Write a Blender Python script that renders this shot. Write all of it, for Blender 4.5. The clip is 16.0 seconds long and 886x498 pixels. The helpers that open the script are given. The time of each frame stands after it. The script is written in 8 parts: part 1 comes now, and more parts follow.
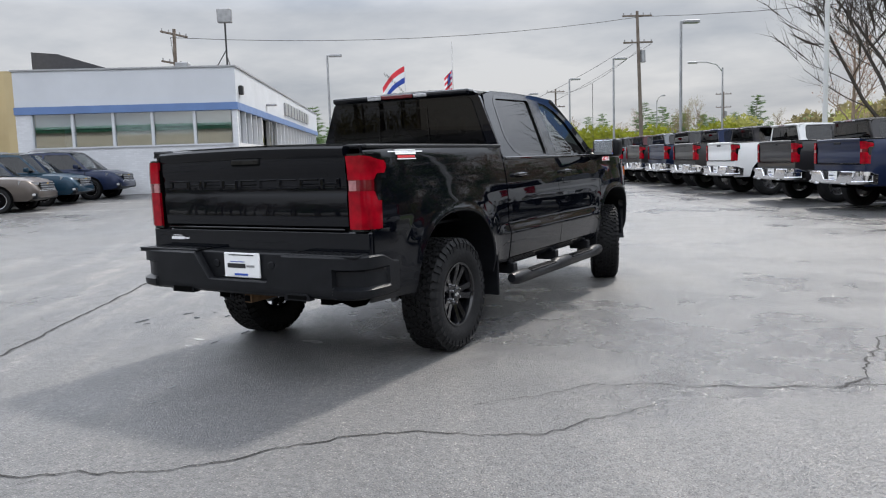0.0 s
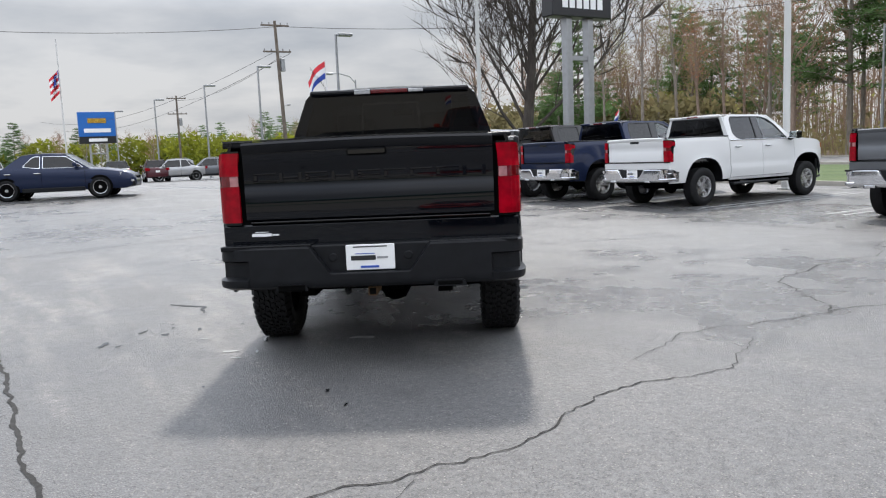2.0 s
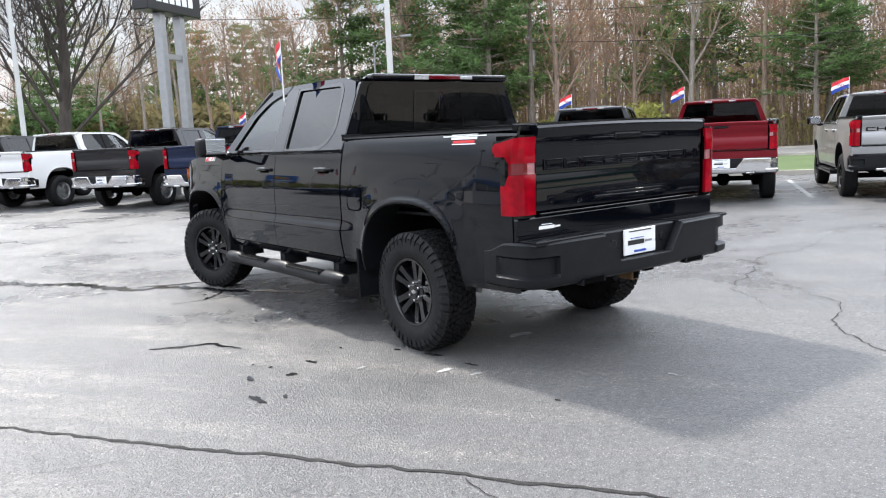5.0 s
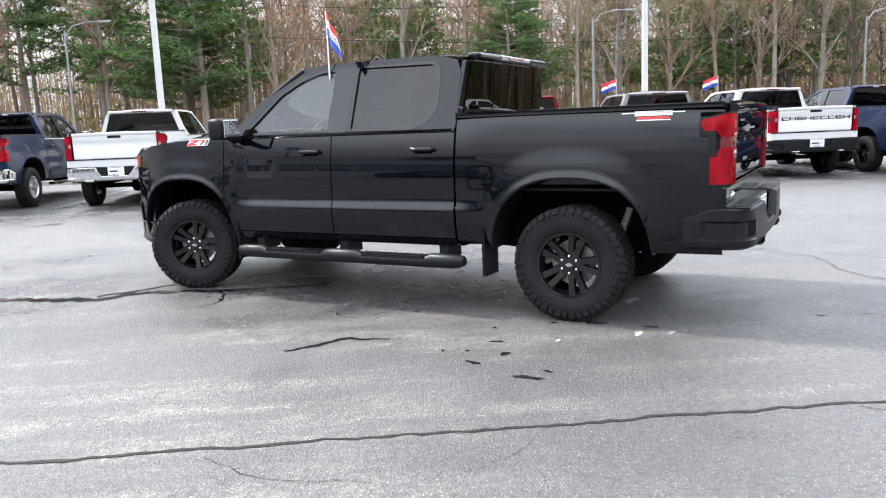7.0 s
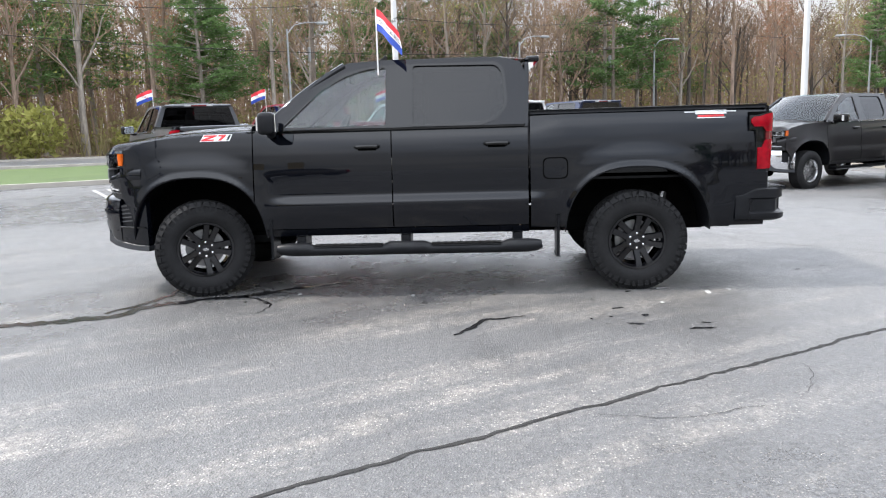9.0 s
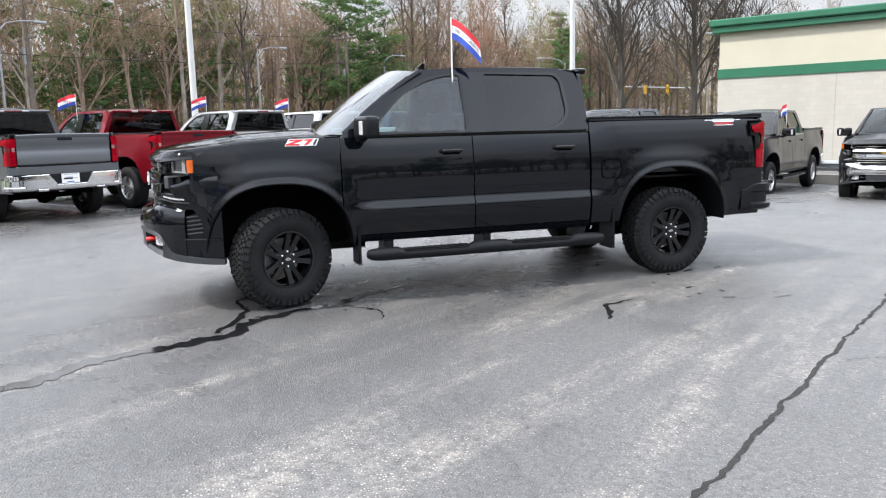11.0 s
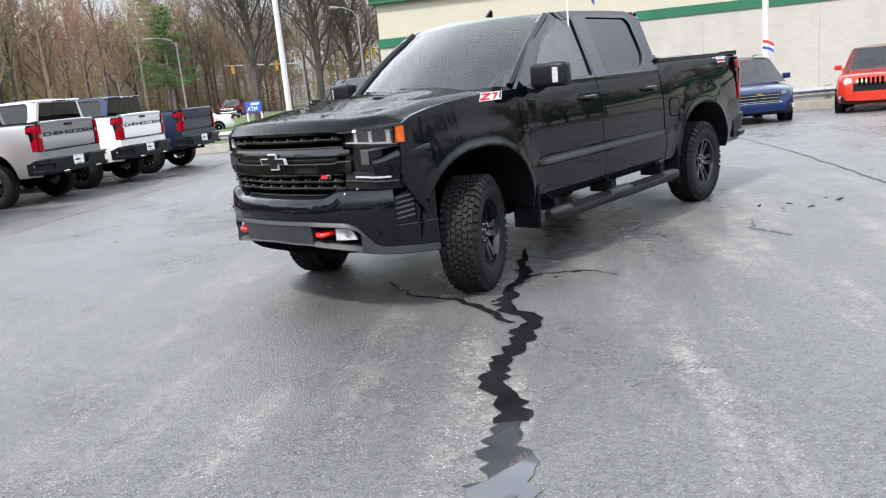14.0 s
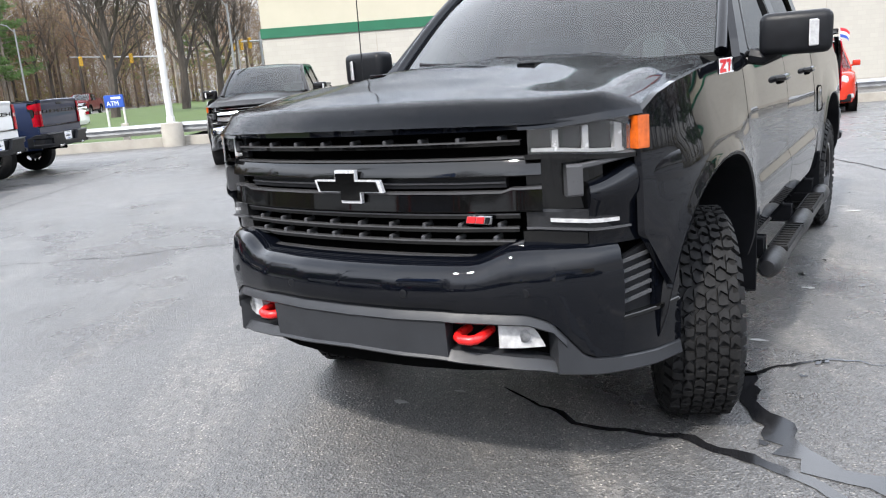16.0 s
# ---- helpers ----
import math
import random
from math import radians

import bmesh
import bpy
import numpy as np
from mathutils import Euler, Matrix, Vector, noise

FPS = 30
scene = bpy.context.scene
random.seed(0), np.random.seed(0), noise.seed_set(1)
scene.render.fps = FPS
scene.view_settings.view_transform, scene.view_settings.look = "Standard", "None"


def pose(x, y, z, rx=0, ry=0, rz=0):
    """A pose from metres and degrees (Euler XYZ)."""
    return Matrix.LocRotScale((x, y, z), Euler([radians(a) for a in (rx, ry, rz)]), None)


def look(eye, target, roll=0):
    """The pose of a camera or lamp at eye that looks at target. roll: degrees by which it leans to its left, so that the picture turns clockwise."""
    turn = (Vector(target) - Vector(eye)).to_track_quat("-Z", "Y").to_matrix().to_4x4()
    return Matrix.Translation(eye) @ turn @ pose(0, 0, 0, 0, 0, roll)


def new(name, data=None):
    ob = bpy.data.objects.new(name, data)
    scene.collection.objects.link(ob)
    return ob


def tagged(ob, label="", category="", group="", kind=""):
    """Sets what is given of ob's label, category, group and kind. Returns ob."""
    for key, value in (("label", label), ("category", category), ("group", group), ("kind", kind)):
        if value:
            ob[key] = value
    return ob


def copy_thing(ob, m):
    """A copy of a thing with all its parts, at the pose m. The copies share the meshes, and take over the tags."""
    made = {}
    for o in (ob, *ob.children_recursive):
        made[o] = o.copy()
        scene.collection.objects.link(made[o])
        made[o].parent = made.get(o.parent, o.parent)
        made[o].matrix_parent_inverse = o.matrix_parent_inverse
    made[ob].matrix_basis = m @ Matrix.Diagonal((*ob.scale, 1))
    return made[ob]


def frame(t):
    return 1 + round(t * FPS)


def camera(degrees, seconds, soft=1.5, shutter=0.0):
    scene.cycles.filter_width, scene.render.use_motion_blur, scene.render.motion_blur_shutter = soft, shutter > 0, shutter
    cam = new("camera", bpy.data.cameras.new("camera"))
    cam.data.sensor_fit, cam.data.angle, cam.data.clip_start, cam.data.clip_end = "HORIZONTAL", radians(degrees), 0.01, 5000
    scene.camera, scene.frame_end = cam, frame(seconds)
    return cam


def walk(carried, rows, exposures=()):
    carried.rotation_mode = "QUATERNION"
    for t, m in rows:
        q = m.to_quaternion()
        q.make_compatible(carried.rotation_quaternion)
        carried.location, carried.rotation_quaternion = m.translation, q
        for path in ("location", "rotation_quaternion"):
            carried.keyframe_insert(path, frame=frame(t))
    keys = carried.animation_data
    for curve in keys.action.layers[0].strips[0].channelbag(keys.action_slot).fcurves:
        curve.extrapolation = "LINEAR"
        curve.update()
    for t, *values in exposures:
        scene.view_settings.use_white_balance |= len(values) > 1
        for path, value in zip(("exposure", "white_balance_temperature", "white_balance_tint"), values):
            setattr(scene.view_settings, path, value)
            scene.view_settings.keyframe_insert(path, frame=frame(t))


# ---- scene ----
cam = camera(59.2, 16.0, soft=1.15)

PATH = [
    (0, (3.742, -4.994, 1.41), (2.751, -3.272, 1.182), -1.8),
    (0.5, (3.019, -5.416, 1.408), (2.234, -3.591, 1.185), -2.0),
    (1, (2.228, -5.726, 1.406), (1.672, -3.818, 1.18), -2.2),
    (1.5, (1.423, -5.984, 1.402), (1.113, -4.022, 1.172), -2.4),
    (2, (0.604, -6.172, 1.389), (0.551, -4.187, 1.148), -2.4),
    (2.5, (-0.224, -6.193, 1.406), (-0.021, -4.219, 1.155), -2.3),
    (3, (-1.072, -6.077, 1.41), (-0.625, -4.145, 1.15), -2.3),
    (3.5, (-1.913, -5.788, 1.416), (-1.238, -3.924, 1.153), -2.2),
    (4, (-2.7, -5.422, 1.454), (-1.827, -3.643, 1.184), -2.2),
    (4.2, (-3.011, -5.245, 1.47), (-2.065, -3.504, 1.199), -2.3),
    (6.3, (-5.468, -2.751, 1.448), (-3.902, -1.545, 1.14), -2.7),
    (6.5, (-5.703, -2.504, 1.451), (-4.085, -1.371, 1.139), -2.6),
    (7, (-6.25, -1.86, 1.454), (-4.518, -0.912, 1.137), -2.3),
    (7.5, (-6.656, -1.152, 1.433), (-4.834, -0.391, 1.114), -1.8),
    (8, (-7.077, -0.41, 1.441), (-5.185, 0.153, 1.118), -1.5),
    (8.2, (-7.207, -0.074, 1.42), (-5.29, 0.398, 1.101), -1.5),
    (10.3, (-7.718, 3.37, 1.493), (-5.784, 2.973, 1.176), -1.5),
    (10.5, (-7.651, 3.694, 1.475), (-5.73, 3.229, 1.166), -1.4),
    (11, (-7.44, 4.5, 1.465), (-5.565, 3.877, 1.157), -1.4),
    (11.5, (-7.175, 5.272, 1.478), (-5.361, 4.492, 1.159), -1.3),
    (12, (-6.821, 6.01, 1.479), (-5.087, 5.07, 1.148), -1.4),
    (12.5, (-6.356, 6.681, 1.497), (-4.719, 5.584, 1.152), -2.0),
    (13, (-5.829, 7.269, 1.517), (-4.3, 6.032, 1.154), -3.1),
    (13.5, (-5.188, 7.738, 1.508), (-3.765, 6.389, 1.116), -4.5),
    (14, (-4.449, 8.01, 1.503), (-3.129, 6.567, 1.086), -5.7),
    (14.5, (-3.69, 8.038, 1.498), (-2.461, 6.521, 1.066), -6.2),
    (15, (-2.917, 7.796, 1.469), (-1.774, 6.213, 1.033), -5.9),
    (15.5, (-2.237, 7.394, 1.458), (-1.156, 5.77, 1.019), -5.2),
    (16, (-1.656, 6.836, 1.439), (-0.615, 5.187, 0.993), -4.5),
]
# the clip's camera brightens its picture as it turns from the bright sky to the wood
EXPOSURES = [(0, -0.45), (1.5, -0.45), (2.5, -0.38), (4.0, -0.06), (6.5, 0.34), (8.0, 0.30), (10.5, 0.10), (12.5, 0.02), (14.5, 0.02), (16.0, 0.16)]
walk(cam, [(t, look(eye, target, roll)) for t, eye, target, roll in PATH], EXPOSURES)

# ---- world, sun ----
# the lot: "a" runs along the row of parked trucks, "b" runs out towards the road
LOT = radians(33.2)
UA = Vector((-math.sin(LOT), math.cos(LOT), 0))
VB = Vector((math.cos(LOT), math.sin(LOT), 0))
SUN_EL, SUN_AZ = radians(50), radians(2)          # azimuth from +y towards +x


def build_world():
    world = bpy.data.worlds.new("overcast_sky")
    scene.world = world
    world.use_nodes = True
    nt = world.node_tree
    nt.nodes.clear()
    out = nt.nodes.new("ShaderNodeOutputWorld")
    sky = nt.nodes.new("ShaderNodeTexSky")
    sky.sky_type, sky.sun_disc = "NISHITA", False
    sky.sun_elevation, sky.sun_rotation = SUN_EL, SUN_AZ
    sky.dust_density, sky.air_density = 3.0, 1.2
    # a layer of thin cloud, drawn out towards the horizon
    tc = nt.nodes.new("ShaderNodeTexCoord")
    sep = nt.nodes.new("ShaderNodeSeparateXYZ")
    nt.links.new(tc.outputs["Generated"], sep.inputs[0])
    up = nt.nodes.new("ShaderNodeMath"); up.operation = "MAXIMUM"; up.inputs[1].default_value = 0.0
    nt.links.new(sep.outputs[2], up.inputs[0])
    add = nt.nodes.new("ShaderNodeMath"); add.operation = "ADD"; add.inputs[1].default_value = 0.18
    nt.links.new(up.outputs[0], add.inputs[0])
    comb = nt.nodes.new("ShaderNodeCombineXYZ")
    for k in (0, 1):
        d = nt.nodes.new("ShaderNodeMath"); d.operation = "DIVIDE"
        nt.links.new(sep.outputs[k], d.inputs[0]); nt.links.new(add.outputs[0], d.inputs[1])
        nt.links.new(d.outputs[0], comb.inputs[k])
    n1 = nt.nodes.new("ShaderNodeTexNoise")
    n1.inputs["Scale"].default_value, n1.inputs["Detail"].default_value, n1.inputs["Roughness"].default_value = 0.75, 6, 0.55
    nt.links.new(comb.outputs[0], n1.inputs["Vector"])
    ramp = nt.nodes.new("ShaderNodeValToRGB")
    e = ramp.color_ramp.elements
    e[0].position, e[0].color = 0.36, (0.60, 0.645, 0.72, 1)
    e[1].position, e[1].color = 0.58, (1.0, 1.01, 1.035, 1)
    nt.links.new(n1.outputs[0], ramp.inputs[0])
    # brighter towards the zenith, as a bright overcast is
    zen = nt.nodes.new("ShaderNodeValToRGB")
    e = zen.color_ramp.elements
    e.new(0.5); e.new(0.5)
    for k, (p, c) in enumerate(((0.0, (0.214, 0.214, 0.214)), (0.18, (0.218, 0.220, 0.224)), (0.40, (0.87, 0.91, 0.98)), (1.0, (0.58, 0.60, 0.64)))):
        e[k].position, e[k].color = p, (*c, 1)
    nt.links.new(up.outputs[0], zen.inputs[0])
    mul = nt.nodes.new("ShaderNodeVectorMath"); mul.operation = "MULTIPLY"
    nt.links.new(ramp.outputs[0], mul.inputs[0]); nt.links.new(zen.outputs[0], mul.inputs[1])
    bg_cloud = nt.nodes.new("ShaderNodeBackground")
    nt.links.new(mul.outputs[0], bg_cloud.inputs[0]); bg_cloud.inputs[1].default_value = 4.65
    bg_sky = nt.nodes.new("ShaderNodeBackground")
    nt.links.new(sky.outputs[0], bg_sky.inputs[0]); bg_sky.inputs[1].default_value = 0.08
    # below the horizon lies grey ground
    low = nt.nodes.new("ShaderNodeMapRange")
    low.inputs[1].default_value, low.inputs[2].default_value = -0.04, 0.01
    nt.links.new(sep.outputs[2], low.inputs[0])
    bg_ground = nt.nodes.new("ShaderNodeBackground")
    bg_ground.inputs[0].default_value, bg_ground.inputs[1].default_value = (0.98, 1.0, 1.04, 1), 0.13
    mix2 = nt.nodes.new("ShaderNodeMixShader")
    nt.links.new(low.outputs[0], mix2.inputs[0])
    mix = nt.nodes.new("ShaderNodeMixShader"); mix.inputs[0].default_value = 0.86
    nt.links.new(bg_sky.outputs[0], mix.inputs[1]); nt.links.new(bg_cloud.outputs[0], mix.inputs[2])
    nt.links.new(bg_ground.outputs[0], mix2.inputs[1]); nt.links.new(mix.outputs[0], mix2.inputs[2])
    nt.links.new(mix2.outputs[0], out.inputs[0])
    lamp = bpy.data.lights.new("sun", "SUN")
    lamp.energy, lamp.angle, lamp.color = 5.0, radians(4.0), (1.0, 0.95, 0.885)
    ob = new("sun", lamp)
    d = Vector((math.sin(SUN_AZ) * math.cos(SUN_EL), math.cos(SUN_AZ) * math.cos(SUN_EL), math.sin(SUN_EL)))
    ob.matrix_world = look((d * 60)[:], (0, 0, 0))


build_world()


# ---- helpers of this scene ----
def ground_z(x, y):
    """The lot is level round the truck, climbs towards the showroom and falls away on the opposite side, less so by the road."""
    s = max(-25.0, min(25.0, -0.45 * x + 0.9 * y))
    b = x * VB.x + y * VB.y
    t = max(0.0, min(1.0, (b - 2.5) / 6.5))
    road = t * t * (3 - 2 * t)
    if s > 4:
        return 0.028 * (s - 4) ** 2 / (s - 1) * (1 - 0.6 * road)
    if s < -2:
        return -0.032 * (s + 2) ** 2 / (1 - s) * (1 - 0.75 * road)
    return 0.0


def at_lot(a, b, z=None, turn=0.0):
    """A pose on the lot: +y of the thing points along "a", turned by so many degrees to the left."""
    p = UA * a + VB * b
    return pose(p.x, p.y, ground_z(p.x, p.y) if z is None else z, 0, 0, math.degrees(LOT) + turn)


def link_mesh(name, bm, material, smooth=None):
    me = bpy.data.meshes.new(name)
    bm.normal_update()
    bm.to_mesh(me)
    bm.free()
    for m in (material if isinstance(material, (list, tuple)) else [material]):
        me.materials.append(m)
    if smooth is not None:
        for p in me.polygons:
            p.use_smooth = True
        me.set_sharp_from_angle(angle=radians(smooth))
    return new(name, me)


def part(name, bm, material, parent, label="", smooth=None):
    ob = link_mesh(name, bm, material, smooth)
    ob.parent = parent
    if label:
        ob["label"] = label
    return ob


def thing(name, label, category, group="", m=None, kind=""):
    ob = new(name)
    ob.empty_display_size = 0.2
    if m is not None:
        ob.matrix_world = m
    return tagged(ob, label, category, group, kind)


def box(bm, x0, x1, y0, y1, z0, z1, bevel=0.0, m=None, seg=1):
    r = bmesh.ops.create_cube(bm, size=1.0)
    vs = r["verts"]
    for v in vs:
        v.co = Vector(((x0 + x1) / 2 + v.co.x * (x1 - x0), (y0 + y1) / 2 + v.co.y * (y1 - y0), (z0 + z1) / 2 + v.co.z * (z1 - z0)))
    if bevel:
        es = list({e for v in vs for e in v.link_edges})
        rr = bmesh.ops.bevel(bm, geom=es, offset=bevel, segments=seg, affect="EDGES", profile=0.5)
        vs = list({v for f in rr["faces"] for v in f.verts} | {v for v in vs if v.is_valid})
    if m is not None:
        bmesh.ops.transform(bm, matrix=m, verts=vs)
    return vs


def tube(bm, points, radii, n=8, cap=True, up=None):
    """A tapered tube along points."""
    pts = [Vector(p) for p in points]
    if not isinstance(radii, (list, tuple)):
        radii = [radii] * len(pts)
    rings = []
    side = None
    for k, p in enumerate(pts):
        d = (pts[min(k + 1, len(pts) - 1)] - pts[max(k - 1, 0)]).normalized()
        if side is None:
            ref = Vector((0, 0, 1)) if abs(d.z) < 0.9 else Vector((1, 0, 0))
            side = d.cross(ref).normalized()
        else:
            side = (side - d * side.dot(d)).normalized()
        other = d.cross(side)
        rings.append([bm.verts.new(p + (side * math.cos(2 * math.pi * j / n) + other * math.sin(2 * math.pi * j / n)) * radii[k]) for j in range(n)])
    for r0, r1 in zip(rings, rings[1:]):
        for j in range(n):
            bm.faces.new((r0[j], r0[(j + 1) % n], r1[(j + 1) % n], r1[j]))
    if cap:
        bm.faces.new(rings[0][::-1])
        bm.faces.new(rings[-1])
    return rings


def lathe(bm, profile, n=48, axis="x", centre=(0, 0, 0), closed=False):
    """Turns (radius, offset) pairs round an axis."""
    c = Vector(centre)
    rings = []
    for r, o in profile:
        ring = []
        for j in range(n):
            t = 2 * math.pi * j / n
            u, w = r * math.cos(t), r * math.sin(t)
            ring.append(bm.verts.new(c + (Vector((o, u, w)) if axis == "x" else Vector((u, w, o)) if axis == "z" else Vector((w, o, u)))))
        rings.append(ring)
    pairs = list(zip(rings, rings[1:])) + ([(rings[-1], rings[0])] if closed else [])
    for r0, r1 in pairs:
        for j in range(n):
            bm.faces.new((r0[j], r0[(j + 1) % n], r1[(j + 1) % n], r1[j]))
    return rings


def slab(bm, outline, depth, m=None, bevel=0.0):
    """A flat outline of (x, z) pairs, made solid from y = 0 to y = depth."""
    f = bm.faces.new([bm.verts.new((x, 0, z)) for x, z in outline])
    r = bmesh.ops.extrude_face_region(bm, geom=[f])
    vs = [g for g in r["geom"] if isinstance(g, bmesh.types.BMVert)]
    bmesh.ops.translate(bm, vec=(0, depth, 0), verts=vs)
    allv = list(f.verts) + vs if f.is_valid else vs
    allv = list({v for v in allv})
    if bevel:
        es = list({e for v in vs for e in v.link_edges if all(q in vs for q in e.verts)})
        rr = bmesh.ops.bevel(bm, geom=es, offset=bevel, segments=1, affect="EDGES")
        allv = list({v for q in rr["faces"] for v in q.verts} | {v for v in allv if v.is_valid})
    if m is not None:
        bmesh.ops.transform(bm, matrix=m, verts=[v for v in allv if v.is_valid])
    return allv


def grid(bm, f, us, vs, flip=False):
    """A patch of quads over f(u, v)."""
    rows = [[bm.verts.new(f(u, v)) for v in vs] for u in us]
    for r0, r1 in zip(rows, rows[1:]):
        for k in range(len(vs) - 1):
            q = (r0[k], r1[k], r1[k + 1], r0[k + 1])
            bm.faces.new(q[::-1] if flip else q)
    return rows


def thicken(bm, depth):
    bmesh.ops.solidify(bm, geom=bm.faces[:], thickness=depth)
    bmesh.ops.recalc_face_normals(bm, faces=bm.faces[:])


def lin(a, b, n):
    return [a + (b - a) * k / (n - 1) for k in range(n)]


def smoothstep(a, b, x):
    t = max(0.0, min(1.0, (x - a) / (b - a)))
    return t * t * (3 - 2 * t)


def interp(x, table):
    if x <= table[0][0]:
        return table[0][1]
    for (x0, y0), (x1, y1) in zip(table, table[1:]):
        if x <= x1:
            return y0 + (y1 - y0) * (x - x0) / (x1 - x0)
    return table[-1][1]


def lettering(text, size, depth, material, parent, m, name="lettering"):
    """Raised letters in the built-in font, as a mesh part. They lie in x and z and face -y."""
    cu = bpy.data.curves.new(name, "FONT")
    cu.body, cu.size, cu.extrude, cu.align_x, cu.align_y = text, size, depth, "CENTER", "CENTER"
    tmp = bpy.data.objects.new("tmp_text", cu)
    scene.collection.objects.link(tmp)
    me = bpy.data.meshes.new_from_object(tmp.evaluated_get(bpy.context.evaluated_depsgraph_get()))
    bpy.data.objects.remove(tmp)
    bpy.data.curves.remove(cu)
    me.transform(m @ pose(0, 0, 0, 90, 0, 0))
    me.materials.clear()
    me.materials.append(material)
    ob = new(name, me)
    ob.parent = parent
    return ob


# ---- materials ----
class Nodes:
    """A small hand for node materials."""

    def __init__(self, name):
        self.mat = bpy.data.materials.new(name)
        self.mat.use_nodes = True
        self.nt = self.mat.node_tree
        self.bsdf = next(n for n in self.nt.nodes if n.type == "BSDF_PRINCIPLED")

    def node(self, kind, **values):
        n = self.nt.nodes.new(kind)
        for k, v in values.items():
            n.inputs[k.replace("_", " ")].default_value = v
        return n

    def link(self, a, b):
        self.nt.links.new(a, b)

    def coords(self, space="Object", scale=(1, 1, 1)):
        tc = self.nt.nodes.new("ShaderNodeTexCoord")
        mp = self.nt.nodes.new("ShaderNodeMapping")
        mp.inputs["Scale"].default_value = scale
        self.link(tc.outputs[space], mp.inputs[0])
        return mp.outputs[0]

    def noise(self, vec, scale, detail=4.0, rough=0.55):
        n = self.node("ShaderNodeTexNoise", Scale=scale, Detail=detail, Roughness=rough)
        self.link(vec, n.inputs["Vector"])
        return n.outputs[0]

    def ramp(self, fac, *stops):
        r = self.nt.nodes.new("ShaderNodeValToRGB")
        e = r.color_ramp.elements
        while len(e) < len(stops):
            e.new(0.5)
        for k, (p, c) in enumerate(stops):
            e[k].position = p
            e[k].color = (c, c, c, 1) if isinstance(c, (int, float)) else (*c, 1)
        self.link(fac, r.inputs[0])
        return r.outputs[0]

    def mixc(self, fac, a, b, how="MIX"):
        m = self.nt.nodes.new("ShaderNodeMix")
        m.data_type, m.blend_type = "RGBA", how
        for sock, v in ((m.inputs[0], fac), (m.inputs[6], a), (m.inputs[7], b)):
            if isinstance(v, bpy.types.NodeSocket):
                self.link(v, sock)
            elif isinstance(v, (int, float)):
                sock.default_value = v if sock is m.inputs[0] else (v, v, v, 1)
            else:
                sock.default_value = (*v, 1)
        return m.outputs[2]

    def math(self, op, a, b=0.5):
        m = self.nt.nodes.new("ShaderNodeMath")
        m.operation = op
        for sock, v in zip(m.inputs, (a, b)):
            if isinstance(v, bpy.types.NodeSocket):
                self.link(v, sock)
            else:
                sock.default_value = v
        return m.outputs[0]

    def bump(self, height, strength=0.3, distance=0.01):
        b = self.node("ShaderNodeBump", Strength=strength, Distance=distance)
        self.link(height, b.inputs["Height"])
        self.link(b.outputs[0], self.bsdf.inputs["Normal"])

    def set(self, **values):
        for k, v in values.items():
            sock = self.bsdf.inputs[k.replace("_", " ")]
            if isinstance(v, bpy.types.NodeSocket):
                self.link(v, sock)
            elif isinstance(v, (tuple, list)):
                sock.default_value = (*v, 1) if len(v) == 3 and sock.type == "RGBA" else v
            else:
                sock.default_value = v
        return self.mat


def plain(name, color, rough=0.5, metal=0.0, vary=0.12, scale=6.0, coat=0.0, bump=0.0, spec=0.5):
    """A surface with slight, cloudy variation of colour and gloss."""
    n = Nodes(name)
    v = n.coords()
    f = n.noise(v, scale, 5)
    lo, hi = [c * (1 - vary) for c in color], [min(1, c * (1 + vary)) for c in color]
    n.set(Base_Color=n.ramp(f, (0.3, lo), (0.7, hi)), Metallic=metal, Coat_Weight=coat, Coat_Roughness=0.03, Specular_IOR_Level=spec)
    n.set(Roughness=n.ramp(n.noise(v, scale * 7, 3), (0.3, max(0.02, rough * 0.85)), (0.7, min(1, rough * 1.15))))
    if bump:
        n.bump(n.noise(v, scale * 40, 2), bump, 0.004)
    return n.mat


def car_paint(name, color, metal=0.0, flake=0.0):
    """Glossy paint: a plain mirror-like skin for solid colours, a clear coat over flakes for metallic ones."""
    n = Nodes(name)
    v = n.coords()
    dirt = n.noise(v, 2.2, 6, 0.65)
    spots = n.ramp(n.noise(v, 38, 2), (0.66, 0.0), (0.74, 1.0))
    base = n.mixc(n.math("MULTIPLY", spots, 0.015), color, (0.30, 0.29, 0.27))
    if flake:
        n.set(Base_Color=base, Metallic=metal, Coat_Weight=0.6, Coat_Roughness=0.02, Specular_IOR_Level=0.12, Coat_IOR=1.40)
        n.set(Roughness=n.ramp(dirt, (0.3, 0.30), (0.75, 0.42)))
    else:
        n.set(Base_Color=base, Metallic=metal, Coat_Weight=0.0, Specular_IOR_Level=0.5, IOR=1.40)
        n.set(Roughness=n.ramp(dirt, (0.3, 0.015), (0.75, 0.04)))
    return n.mat


